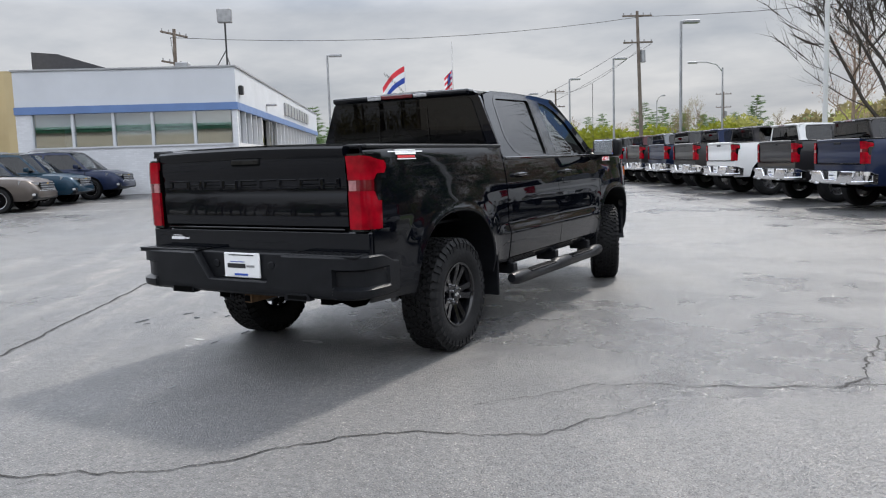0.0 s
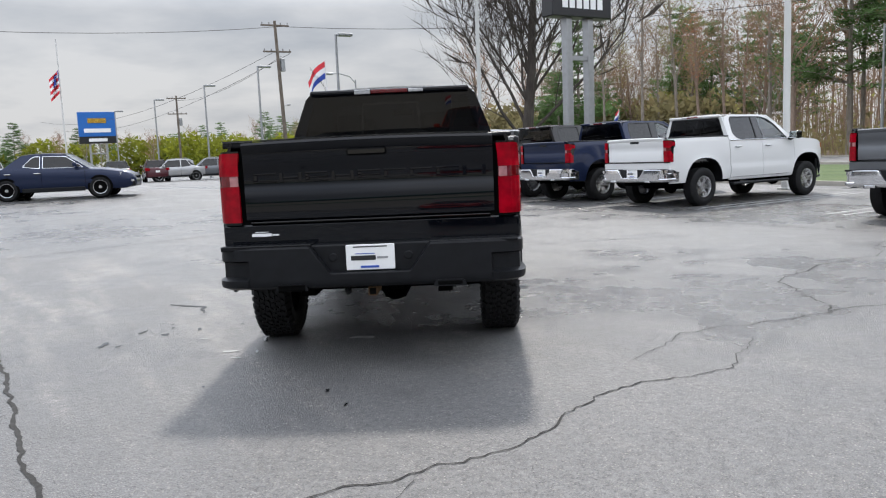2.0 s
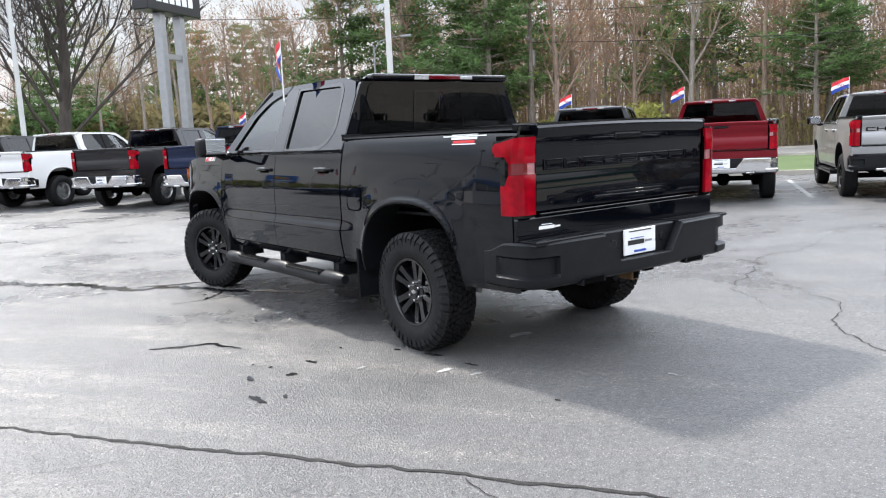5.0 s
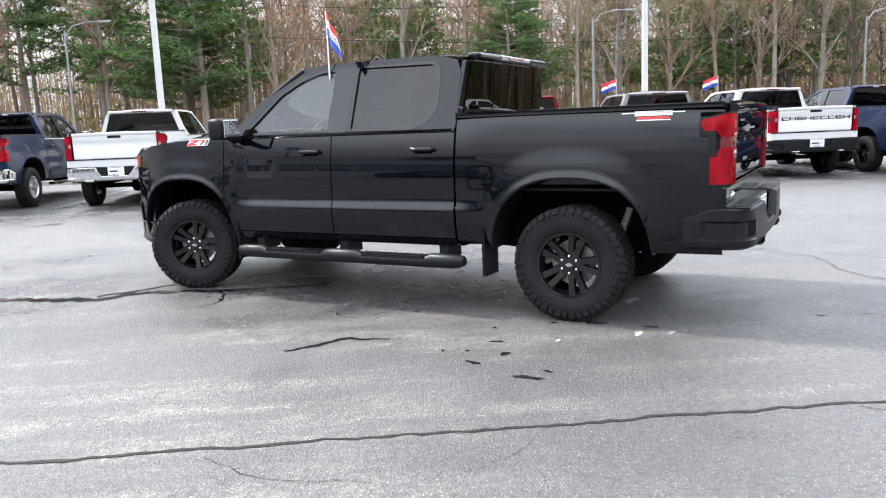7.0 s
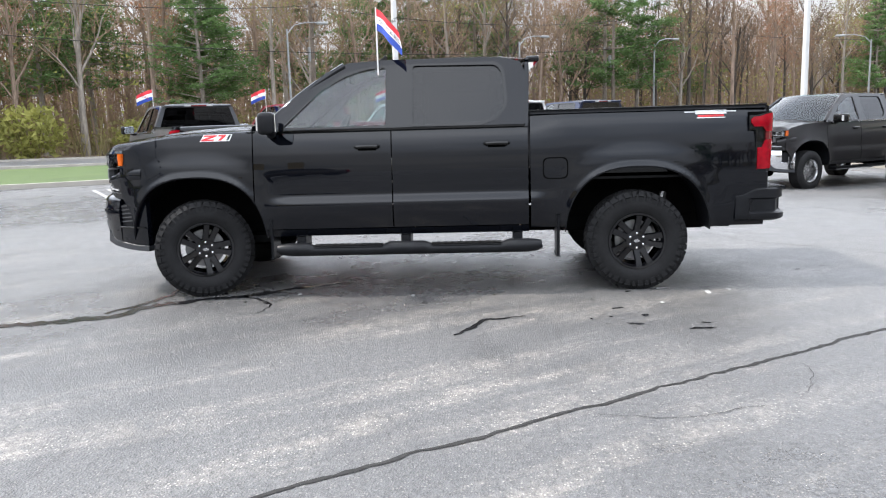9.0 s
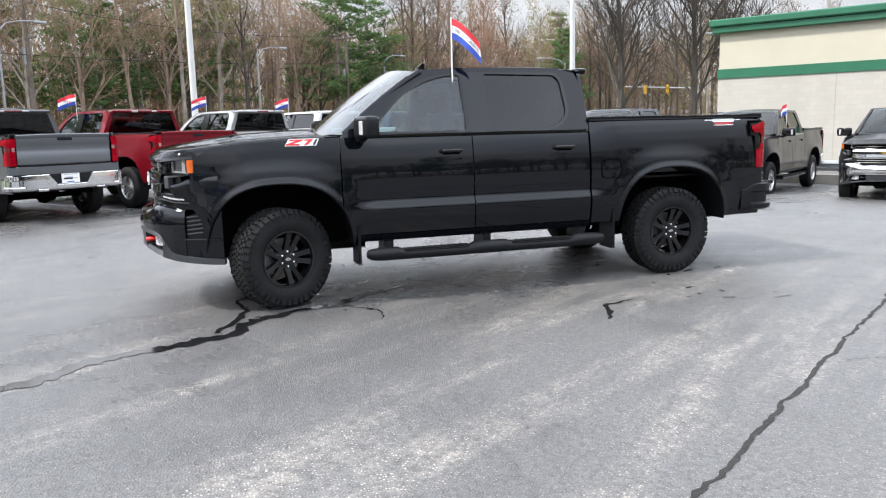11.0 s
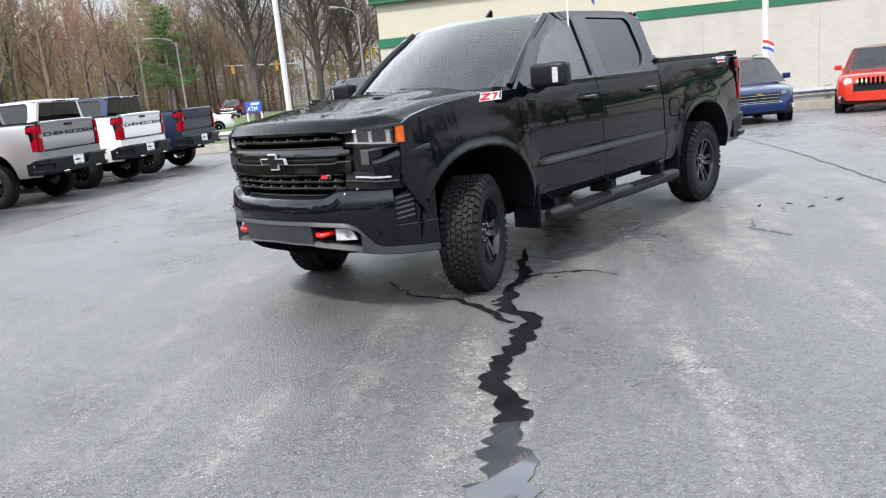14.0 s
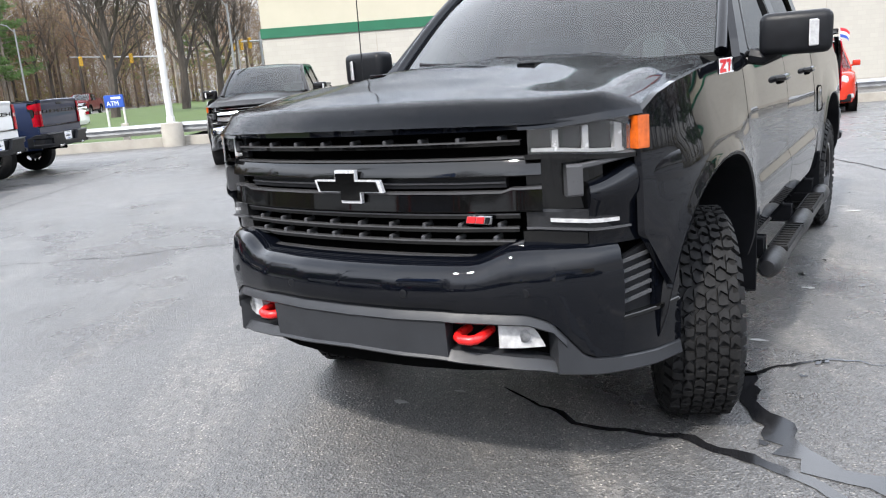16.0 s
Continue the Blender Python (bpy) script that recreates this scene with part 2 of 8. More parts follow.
def glass_mat(name, tint, low=0.12, rough=0.0):
    """Car and window glass: a gloss over a tinted see-through sheet."""
    m = bpy.data.materials.new(name)
    m.use_nodes = True
    nt = m.node_tree
    nt.nodes.clear()
    out = nt.nodes.new("ShaderNodeOutputMaterial")
    tr = nt.nodes.new("ShaderNodeBsdfTransparent"); tr.inputs[0].default_value = (*tint, 1)
    gl = nt.nodes.new("ShaderNodeBsdfGlossy"); gl.inputs["Roughness"].default_value = rough
    fr = nt.nodes.new("ShaderNodeFresnel"); fr.inputs["IOR"].default_value = 1.47
    mp = nt.nodes.new("ShaderNodeMapRange")
    mp.inputs[1].default_value, mp.inputs[2].default_value, mp.inputs[3].default_value, mp.inputs[4].default_value = 0.0, 1.0, low, 1.0
    mx = nt.nodes.new("ShaderNodeMixShader")
    nt.links.new(fr.outputs[0], mp.inputs[0])
    nt.links.new(mp.outputs[0], mx.inputs[0])
    nt.links.new(tr.outputs[0], mx.inputs[1]); nt.links.new(gl.outputs[0], mx.inputs[2])
    nt.links.new(mx.outputs[0], out.inputs[0])
    m.surface_render_method = "BLENDED"
    return m


def asphalt_mat():
    n = Nodes("wet_asphalt")
    v = n.coords("Object")
    big = n.noise(v, 0.16, 4, 0.55)
    mid = n.noise(v, 0.9, 5, 0.6)
    grit = n.noise(v, 26, 3, 0.75)
    fine = n.noise(v, 75, 2, 0.7)
    vor = n.node("ShaderNodeTexVoronoi", Scale=70.0)
    n.link(v, vor.inputs["Vector"])
    stone = n.ramp(vor.outputs["Distance"], (0.16, 1.0), (0.46, 0.0))
    pick = n.ramp(vor.outputs["Color"], (0.55, 0.0), (0.8, 1.0))
    # drying: pale worn patches among damp ones
    dry = n.ramp(n.math("ADD", n.math("MULTIPLY", big, 0.75), n.math("MULTIPLY", mid, 0.35)), (0.48, 0.0), (0.62, 1.0))
    # chalky streaks drawn out along the lot's fall, broken up into blotches and grains
    tc = n.nt.nodes.new("ShaderNodeTexCoord")
    along = n.nt.nodes.new("ShaderNodeMapping")
    along.vector_type = "TEXTURE"
    along.inputs["Rotation"].default_value, along.inputs["Scale"].default_value = (0, 0, LOT), (1.0, 7.0, 1.0)
    n.link(tc.outputs["Object"], along.inputs[0])
    lane = n.ramp(n.noise(along.outputs[0], 1.9, 6, 0.66), (0.49, 0.0), (0.62, 1.0))
    field = n.ramp(n.noise(v, 0.22, 3, 0.5), (0.36, 0.15), (0.54, 1.0))
    # most of the chalk lies where cars stand and drip, beside the truck
    dist = n.node("ShaderNodeVectorMath")
    dist.operation = "DISTANCE"
    dist.inputs[1].default_value = (-3.4, 3.2, 0)
    n.link(v, dist.inputs[0])
    near = n.ramp(n.math("MULTIPLY", n.math("ADD", dist.outputs["Value"], n.math("MULTIPLY", mid, 3.0)), 0.1), (0.42, 1.0), (0.80, 0.22))
    field = n.math("MULTIPLY", field, near)
    blotch = n.ramp(n.noise(v, 5.0, 7, 0.8), (0.40, 0.05), (0.58, 1.0))
    grain = n.ramp(n.noise(v, 48, 3, 0.8), (0.38, 0.30), (0.54, 1.0))
    worn = n.math("MULTIPLY", lane, field)
    streak = n.math("MULTIPLY", worn, n.math("MULTIPLY", blotch, grain))
    # dark damp stains with soft edges
    damp = n.math("MULTIPLY", n.ramp(n.noise(v, 0.55, 6, 0.6), (0.55, 0.0), (0.66, 1.0)), n.ramp(n.noise(v, 3.5, 4, 0.6), (0.30, 0.3), (0.6, 1.0)))
    base = n.mixc(dry, (0.081, 0.0815, 0.083), (0.109, 0.1085, 0.1085))
    base = n.mixc(n.math("MULTIPLY", damp, 0.30), base, (0.0465, 0.04725, 0.0495))
    base = n.mixc(n.math("MULTIPLY", streak, 0.75), base, (0.34, 0.308, 0.27))
    base = n.mixc(n.ramp(grit, (0.36, 0.62), (0.60, 0.0)), base, (0.03375, 0.033, 0.03375))
    base = n.mixc(n.ramp(n.noise(v, 130, 2, 0.8), (0.52, 0.0), (0.68, 0.45)), base, (0.27, 0.2625, 0.2513))
    base = n.mixc(n.math("MULTIPLY", n.math("MULTIPLY", stone, pick), n.math("ADD", n.math("MULTIPLY", worn, 0.80), 0.34)), base, (0.555, 0.5175, 0.465))
    wet = n.math("SUBTRACT", n.math("ADD", n.math("MULTIPLY", dry, 0.55), n.math("MULTIPLY", n.noise(v, 3.0, 4), 0.45)), n.math("MULTIPLY", damp, 0.35))
    rough = n.ramp(wet, (0.10, 0.20), (0.85, 0.58))
    n.set(Base_Color=base, Roughness=rough, Specular_IOR_Level=0.42)
    n.bump(n.math("ADD", n.math("MULTIPLY", stone, 0.6), n.math("ADD", grit, fine)), 0.8, 0.008)
    return n.mat


def grass_mat():
    n = Nodes("spring_grass")
    v = n.coords("Object")
    c = n.ramp(n.noise(v, 0.5, 6, 0.7), (0.3, (0.036, 0.066, 0.015)), (0.6, (0.066, 0.105, 0.024)), (0.8, (0.115, 0.115, 0.046)))
    c = n.mixc(n.math("MULTIPLY", n.noise(v, 25, 3), 0.4), c, (0.05, 0.07, 0.02))
    n.set(Base_Color=c, Roughness=0.9)
    n.bump(n.noise(v, 30, 3), 0.6, 0.03)
    return n.mat


M = {}
M["asphalt"] = asphalt_mat()
M["grass"] = grass_mat()
M["road"] = plain("road_asphalt", (0.1275, 0.1237, 0.12), 0.6, vary=0.1, scale=0.4)
M["concrete"] = plain("weathered_concrete", (0.315, 0.2925, 0.255), 0.8, vary=0.18, scale=2.0, bump=0.2)
M["tan_concrete"] = plain("tan_concrete", (0.375, 0.3, 0.2025), 0.8, vary=0.12, scale=1.5, bump=0.15)
M["line_paint"] = plain("worn_white_line_paint", (0.345, 0.345, 0.3375), 0.7, vary=0.35, scale=9)
M["crack"] = plain("open_crack", (0.010, 0.009, 0.008), 0.9, vary=0.3, scale=5)
M["wet_film"] = plain("thin_water_film", (0.016, 0.016, 0.017), 0.03, vary=0.3, scale=5)
M["wet_tar"] = plain("wet_black_asphalt", (0.010, 0.010, 0.011), 0.10, vary=0.3, scale=5)
M["paint_black"] = car_paint("black_car_paint", (0.0020, 0.0025, 0.0042))
M["paint_white"] = car_paint("white_car_paint", (0.6396, 0.6396, 0.6314))
M["paint_navy"] = car_paint("navy_car_paint", (0.010, 0.017, 0.045), 0.3, 1)
M["paint_dark"] = car_paint("charcoal_car_paint", (0.022, 0.021, 0.022), 0.3, 1)
M["paint_grey"] = car_paint("grey_metallic_paint", (0.13, 0.135, 0.145), 0.6, 1)
M["paint_silver"] = car_paint("silver_metallic_paint", (0.34, 0.34, 0.34), 0.6, 1)
M["paint_red"] = car_paint("red_metallic_paint", (0.15, 0.004, 0.010), 0.25, 1)
M["paint_maroon"] = car_paint("maroon_car_paint", (0.055, 0.012, 0.016), 0.3, 1)
M["paint_blue"] = car_paint("bright_blue_paint", (0.004, 0.015, 0.060), 0.3, 1)
M["paint_orange"] = car_paint("orange_red_paint", (0.4, 0.0288, 0.0144))
M["paint_teal"] = car_paint("dark_teal_blue_paint", (0.008, 0.030, 0.052), 0.3, 1)
M["paint_beige"] = car_paint("brown_grey_paint", (0.10, 0.085, 0.075), 0.4, 1)
M["rubber"] = plain("tyre_rubber", (0.010, 0.010, 0.0105), 0.70, vary=0.30, scale=9, bump=0.15, spec=0.2)
M["plastic"] = plain("black_grained_plastic", (0.007, 0.0075, 0.009), 0.40, vary=0.25, scale=14, bump=0.12, spec=0.2)
M["plastic_grey"] = plain("dark_grey_plastic", (0.055, 0.056, 0.060), 0.32, vary=0.15, scale=10, bump=0.05, spec=0.4)
M["gloss_black"] = plain("gloss_black_trim", (0.003, 0.003, 0.003), 0.06, vary=0.2, scale=10, coat=0.0, spec=0.45)
M["rim_black"] = plain("gloss_black_wheel", (0.004, 0.004, 0.005), 0.09, vary=0.2, scale=10, coat=0.0, spec=0.5)
M["bar_edge"] = plain("satin_grey_chrome", (0.12, 0.12, 0.125), 0.22, 0.6, vary=0.08)
M["bright_edge"] = plain("bright_silver_edge", (0.72, 0.73, 0.75), 0.25, 0.45, vary=0.04)
M["lamp_dark"] = plain("smoked_lamp_reflector", (0.016, 0.0165, 0.018), 0.2, vary=0.3, scale=30, spec=0.3)
M["lamp_grey"] = plain("grey_lamp_lens", (0.030, 0.031, 0.033), 0.22, vary=0.4, scale=50, spec=0.3)
M["skid_grey"] = plain("grey_grained_skid_plastic", (0.025, 0.0265, 0.030), 0.42, vary=0.12, scale=12, bump=0.08, spec=0.3)
# near-black without gloss: the shade of hollows and gaps put into colour
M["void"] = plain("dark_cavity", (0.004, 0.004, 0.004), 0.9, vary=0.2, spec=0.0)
M["chrome"] = plain("chrome", (0.72, 0.72, 0.73), 0.10, 1.0, vary=0.05)
M["alloy"] = plain("bright_alloy", (0.55, 0.55, 0.56), 0.28, 1.0, vary=0.08)
M["steel"] = plain("dull_steel", (0.30, 0.30, 0.30), 0.45, 0.9, vary=0.2)
M["rust"] = plain("rusty_steel", (0.17, 0.10, 0.05), 0.7, 0.5, vary=0.35, scale=25)
M["red_lens"] = plain("red_lamp_lens", (0.24, 0.0016, 0.008), 0.05, vary=0.40, scale=11, coat=0.0, spec=0.22)
M["red_dark"] = plain("dark_red_lamp_lens", (0.11, 0.002, 0.004), 0.08, vary=0.15, scale=30, coat=0.8)
M["clear_lens"] = plain("clear_lamp_lens", (0.42, 0.42, 0.425), 0.10, vary=0.25, scale=40, coat=0.8)
M["lamp_pale"] = plain("pale_pink_lamp_lens", (0.36, 0.16, 0.16), 0.08, vary=0.25, scale=30, coat=0.8)
M["amber_lens"] = plain("amber_lamp_lens", (0.50, 0.095, 0.010), 0.12, vary=0.35, scale=30, coat=0.8)
M["glass_back"] = glass_mat("dark_back_glass", (0.030, 0.030, 0.034), 0.0)
M["glass_dark"] = glass_mat("privacy_glass", (0.035, 0.035, 0.04), 0.01)
M["glass_clear"] = glass_mat("tinted_windscreen_glass", (0.60, 0.76, 0.75), 0.045)
M["glass_screen"] = glass_mat("pale_windscreen_glass", (0.50, 0.66, 0.64), 0.05)
M["glass_lens"] = glass_mat("lamp_glass", (0.85, 0.85, 0.85), 0.03)
M["mirror"] = plain("mirror_glass", (0.85, 0.87, 0.88), 0.02, 1.0, vary=0.02)
M["white_plate"] = plain("white_plate", (0.75, 0.75, 0.74), 0.35, vary=0.05)
M["ink"] = plain("black_ink", (0.012, 0.012, 0.013), 0.5)
M["white_ink"] = plain("white_ink", (0.78, 0.78, 0.78), 0.5, vary=0.06)
M["red_ink"] = plain("red_ink", (0.55, 0.015, 0.02), 0.4)
M["hook_red"] = plain("red_enamel", (0.62, 0.012, 0.012), 0.3, vary=0.1, coat=0.3)
M["blue_ink"] = plain("blue_ink", (0.02, 0.07, 0.36), 0.5)
M["gold"] = plain("gold_badge", (0.62, 0.38, 0.07), 0.25, 0.8)
M["interior"] = plain("dark_interior_cloth", (0.030, 0.030, 0.031), 0.85, vary=0.2, scale=20, spec=0.15)
M["white_steel"] = plain("white_painted_pole", (0.54, 0.54, 0.525), 0.45, vary=0.08, scale=1.5)
M["galv"] = plain("galvanised_steel", (0.315, 0.3225, 0.33), 0.45, 0.7, vary=0.15, scale=4)
M["wood_pole"] = plain("weathered_utility_pole", (0.13, 0.105, 0.085), 0.9, vary=0.3, scale=4, bump=0.3)
M["wire"] = plain("black_cable", (0.02, 0.02, 0.02), 0.7)
M["flag_red"] = plain("red_flag_cloth", (0.62, 0.035, 0.05), 0.8, vary=0.1)
M["flag_white"] = plain("white_flag_cloth", (0.80, 0.80, 0.80), 0.8, vary=0.06)
M["flag_blue"] = plain("blue_flag_cloth", (0.03, 0.07, 0.36), 0.8, vary=0.1)


# ---- ground, road, grass ----
def lot_xy(a, b):
    p = UA * a + VB * b
    return p.x, p.y


def sheet(name, a_list, b_list, lift, material, label, category):
    """A strip of ground that follows the fall of the lot."""
    bm = bmesh.new()

    def f(a, b):
        x, y = lot_xy(a, b)
        return (x, y, ground_z(x, y) + lift)
    grid(bm, f, a_list, b_list, flip=True)
    ob = link_mesh(name, bm, material, 40)
    return tagged(ob, label, category, kind="structure")


def build_ground():
    fine = [k * 0.75 for k in range(-48, 49)]
    far = [40, 46, 54, 65, 80, 100, 130, 180, 260, 400, 700, 1200, 2200]
    cs = [-v for v in far[::-1]] + fine + far
    sheet("ground", cs, cs, 0.0, M["asphalt"], "grey wet asphalt lot with worn patches and cracks", "ground")
    aa = lin(-140, 190, 67)
    sheet("grass_verge", lin(-13.5, 190, 50), lin(18.6, 31.5, 7), 0.035, M["grass"], "strip of short spring grass along the road", "grass")
    sheet("grass_bank", lin(-140, -17, 40), lin(9.5, 31.5, 10), 0.20, M["grass"], "short spring grass behind the low wall", "grass")
    sheet("road", aa, lin(32.2, 42.0, 5), 0.03, M["road"], "pale grey asphalt road beyond the grass", "road")
    sheet("wood_floor", aa, [43, 47, 55, 70, 95, 140, 220], 0.06, M["leaf_litter"], "brown leaf litter under the trees", "ground")
    for nm, b in (("kerb", 31.8), ("kerb", 42.5), ("kerb", 18.3)):
        bm = bmesh.new()
        al = lin(-13.5 if b < 20 else -140, 190, 60)

        def f(a, k):
            x, y = lot_xy(a, b + (-0.1, -0.09, 0.09, 0.1)[k])
            return (x, y, ground_z(x, y) + (0.0, 0.13, 0.13, 0.0)[k])
        grid(bm, f, al, [0, 1, 2, 3], flip=True)
        tagged(link_mesh(nm, bm, M["concrete"]), "pale concrete kerb along the road", "kerb", kind="structure")


def leaf_litter():
    n = Nodes("leaf_litter")
    v = n.coords("Object")
    n.set(Base_Color=n.ramp(n.noise(v, 0.6, 6, 0.7), (0.3, (0.07, 0.05, 0.03)), (0.6, (0.13, 0.09, 0.055)), (0.8, (0.07, 0.085, 0.03))), Roughness=1.0)
    n.bump(n.noise(v, 12, 4), 0.8, 0.06)
    return n.mat


M["leaf_litter"] = leaf_litter()
build_ground()


# ---- pickup truck: +y is ahead, the rear axle is over the origin ----
WB, WHEEL_Z, ARCH_Y, ARCH_Z, ARCH_N = 3.745, 0.41, 0.605, 0.635, 2.5
CREASE = [(0.45, 0.945), (0.52, 0.964), (0.58, 0.990), (0.70, 1.010), (0.790, 1.018), (0.865, 0.991), (0.95, 0.993), (1.04, 0.993),
          (1.10, 0.991), (1.16, 0.986), (1.22, 0.979), (1.28, 0.970), (1.33, 0.961), (1.38, 0.950), (1.42, 0.940), (1.50, 0.920)]
SMOOTH_SIDE = [(0.45, 0.945), (0.52, 0.964), (0.58, 0.984), (0.70, 0.997), (0.865, 1.003), (0.98, 1.003), (1.06, 1.001), (1.14, 0.996), (1.22, 0.987), (1.30, 0.976),
               (1.38, 0.963), (1.45, 0.949), (1.50, 0.935), (1.52, 0.920)]


def arch_q(y, z, y0):
    return ((abs(y - y0) / ARCH_Y) ** ARCH_N + (abs(z - WHEEL_Z) / ARCH_Z) ** ARCH_N) ** (1 / ARCH_N)


def side_x(y, z):
    """Half the truck's width at a place on its flank."""
    k = smoothstep(0.55, 1.0, y) * (1 - smoothstep(2.9, 3.25, y))
    x = k * interp(z, CREASE) + (1 - k) * interp(z, SMOOTH_SIDE)
    for y0 in (0.0, WB):
        q = arch_q(y, z, y0)
        x += 0.012 * (1 - smoothstep(1.0, 1.07, q)) + 0.014 * (1 - smoothstep(1.02, 1.34, q))
    if y > 3.9:
        x -= 0.10 * ((y - 3.9) / 0.55) ** 2
    if y < -0.55:
        x -= 0.022 * ((-0.55 - y) / 0.5) ** 2
    return x


def flank(bm, side, y0, y1, zlo, zhi, step):
    """A panel of the flank from y0 to y1, between two heights that may change along it, cut out round the wheels."""
    ny = max(2, int(round((y1 - y0) / step)) + 1)
    nz = max(4, int(round((zhi((y0 + y1) / 2) - zlo((y0 + y1) / 2)) / (step * 0.8))) + 1)
    rows, qs = [], {}
    for y in lin(y0, y1, ny):
        row = []
        for k in range(nz):
            z = zlo(y) + (zhi(y) - zlo(y)) * k / (nz - 1)
            v = bm.verts.new((0, y, z))
            qs[v] = min(arch_q(y, z, 0.0), arch_q(y, z, WB))
            row.append(v)
        rows.append(row)
    for r0, r1 in zip(rows, rows[1:]):
        for k in range(nz - 1):
            q = [r0[k], r1[k], r1[k + 1], r0[k + 1]]
            if all(qs[v] < 1.0 for v in q):
                continue
            bm.faces.new(q if side > 0 else q[::-1])
    for v in [v for v in bm.verts if v in qs and not v.link_faces]:
        bm.verts.remove(v)
        del qs[v]
    for v, q in qs.items():
        if q < 1.0:
            c = 0.0 if abs(v.co.y) < abs(v.co.y - WB) else WB
            v.co.y, v.co.z = c + (v.co.y - c) / q, WHEEL_Z + (v.co.z - WHEEL_Z) / q
        v.co.x = side * side_x(v.co.y, v.co.z)


def folded(bm, inset=0.022):
    """Turns the free edges of a panel inwards, so that it has thickness and gaps show."""
    es = [e for e in bm.edges if e.is_boundary]
    r = bmesh.ops.extrude_edge_only(bm, edges=es)
    vs = [g for g in r["geom"] if isinstance(g, bmesh.types.BMVert)]
    for v in vs:
        v.co.x -= inset if v.co.x > 0 else -inset


def front_y(x):
    """The line of the nose in plan."""
    return interp(abs(x), [(0.0, 4.865), (0.2, 4.855), (0.4, 4.82), (0.6, 4.745), (0.70, 4.685), (0.80, 4.58), (0.87, 4.47), (0.92, 4.36), (0.96, 4.22), (1.0, 4.1)])


def nose(bm, x0, x1, zlo, zhi, off=0.0, thick=0.05, lean=0.0, n=None):
    """A curved bar or panel that follows the nose. zlo, zhi: heights, or functions of x. lean: how far the top sits back."""
    f = lambda h, x: h(x) if callable(h) else h
    n = n or max(3, int(abs(x1 - x0) / 0.05) + 2)
    rings = []
    for x in lin(x0, x1, n):
        a, b = f(zlo, x), f(zhi, x)
        # the nose bends back at the sides: push along its normal
        d = Vector((front_y(x - 0.02) - front_y(x + 0.02), 0.04, 0)).normalized()
        p = Vector((x, front_y(x), 0)) + d * off
        q = p - d * thick
        rings.append([bm.verts.new((p.x, p.y, a)), bm.verts.new((p.x - d.x * lean, p.y - d.y * lean, b)), bm.verts.new((q.x - d.x * lean, q.y - d.y * lean, b)), bm.verts.new((q.x, q.y, a))])
    for r0, r1 in zip(rings, rings[1:]):
        for k in range(4):
            bm.faces.new((r0[k], r1[k], r1[(k + 1) % 4], r0[(k + 1) % 4]))
    bm.faces.new(rings[0])
    bm.faces.new(rings[-1][::-1])


def upper_y(x):
    """The line of grille and lamps in plan, set back behind the bumper."""
    return interp(abs(x), [(0.0, 4.765), (0.2, 4.758), (0.4, 4.735), (0.6, 4.69), (0.70, 4.65), (0.80, 4.575), (0.87, 4.47), (0.92, 4.37), (0.95, 4.28), (1.0, 4.1)])


def wrap(bm, plan, prof, thick=0.04, sign=1.0):
    """A skin swept along a line in plan. prof(x, y) gives (outward offset, height) pairs from the bottom up; thick closes it behind."""
    rings = []
    for k, (x, y) in enumerate(plan):
        x0, y0 = plan[max(k - 1, 0)]
        x1, y1 = plan[min(k + 1, len(plan) - 1)]
        d = Vector((y0 - y1, x1 - x0, 0)).normalized() * sign
        ps = prof(x, y)
        back = min(o for o, z in ps) - thick
        ring = [bm.verts.new((x + d.x * o, y + d.y * o, z)) for o, z in ps]
        ring += [bm.verts.new((x + d.x * back, y + d.y * back, ps[-1][1])), bm.verts.new((x + d.x * back, y + d.y * back, ps[0][1]))]
        rings.append(ring)
    for r0, r1 in zip(rings, rings[1:]):
        for k in range(len(r0)):
            bm.faces.new((r0[k], r0[(k + 1) % len(r0)], r1[(k + 1) % len(r0)], r1[k]))
    bm.faces.new(rings[0])
    bm.faces.new(rings[-1][::-1])
    bmesh.ops.recalc_face_normals(bm, faces=bm.faces[:])


def face_bar(bm, x0, x1, zlo, zhi, off=0.0, thick=0.05, lean=0.0, n=None, curve=upper_y, ease=0.0):
    """A bar across the face of the truck between two heights, which may change along it."""
    f = lambda h, x: h(x) if callable(h) else h
    n = n or max(3, int(abs(x1 - x0) / 0.04) + 2)
    xs = lin(min(x0, x1), max(x0, x1), n)
    if ease:
        pr = lambda x, y: [(off - ease, f(zlo, x)), (off, f(zlo, x) + ease), (off - lean, f(zhi, x) - ease), (off - lean - ease, f(zhi, x))]
    else:
        pr = lambda x, y: [(off, f(zlo, x)), (off - lean, f(zhi, x))]
    wrap(bm, [(x, curve(x)) for x in xs], pr, thick)


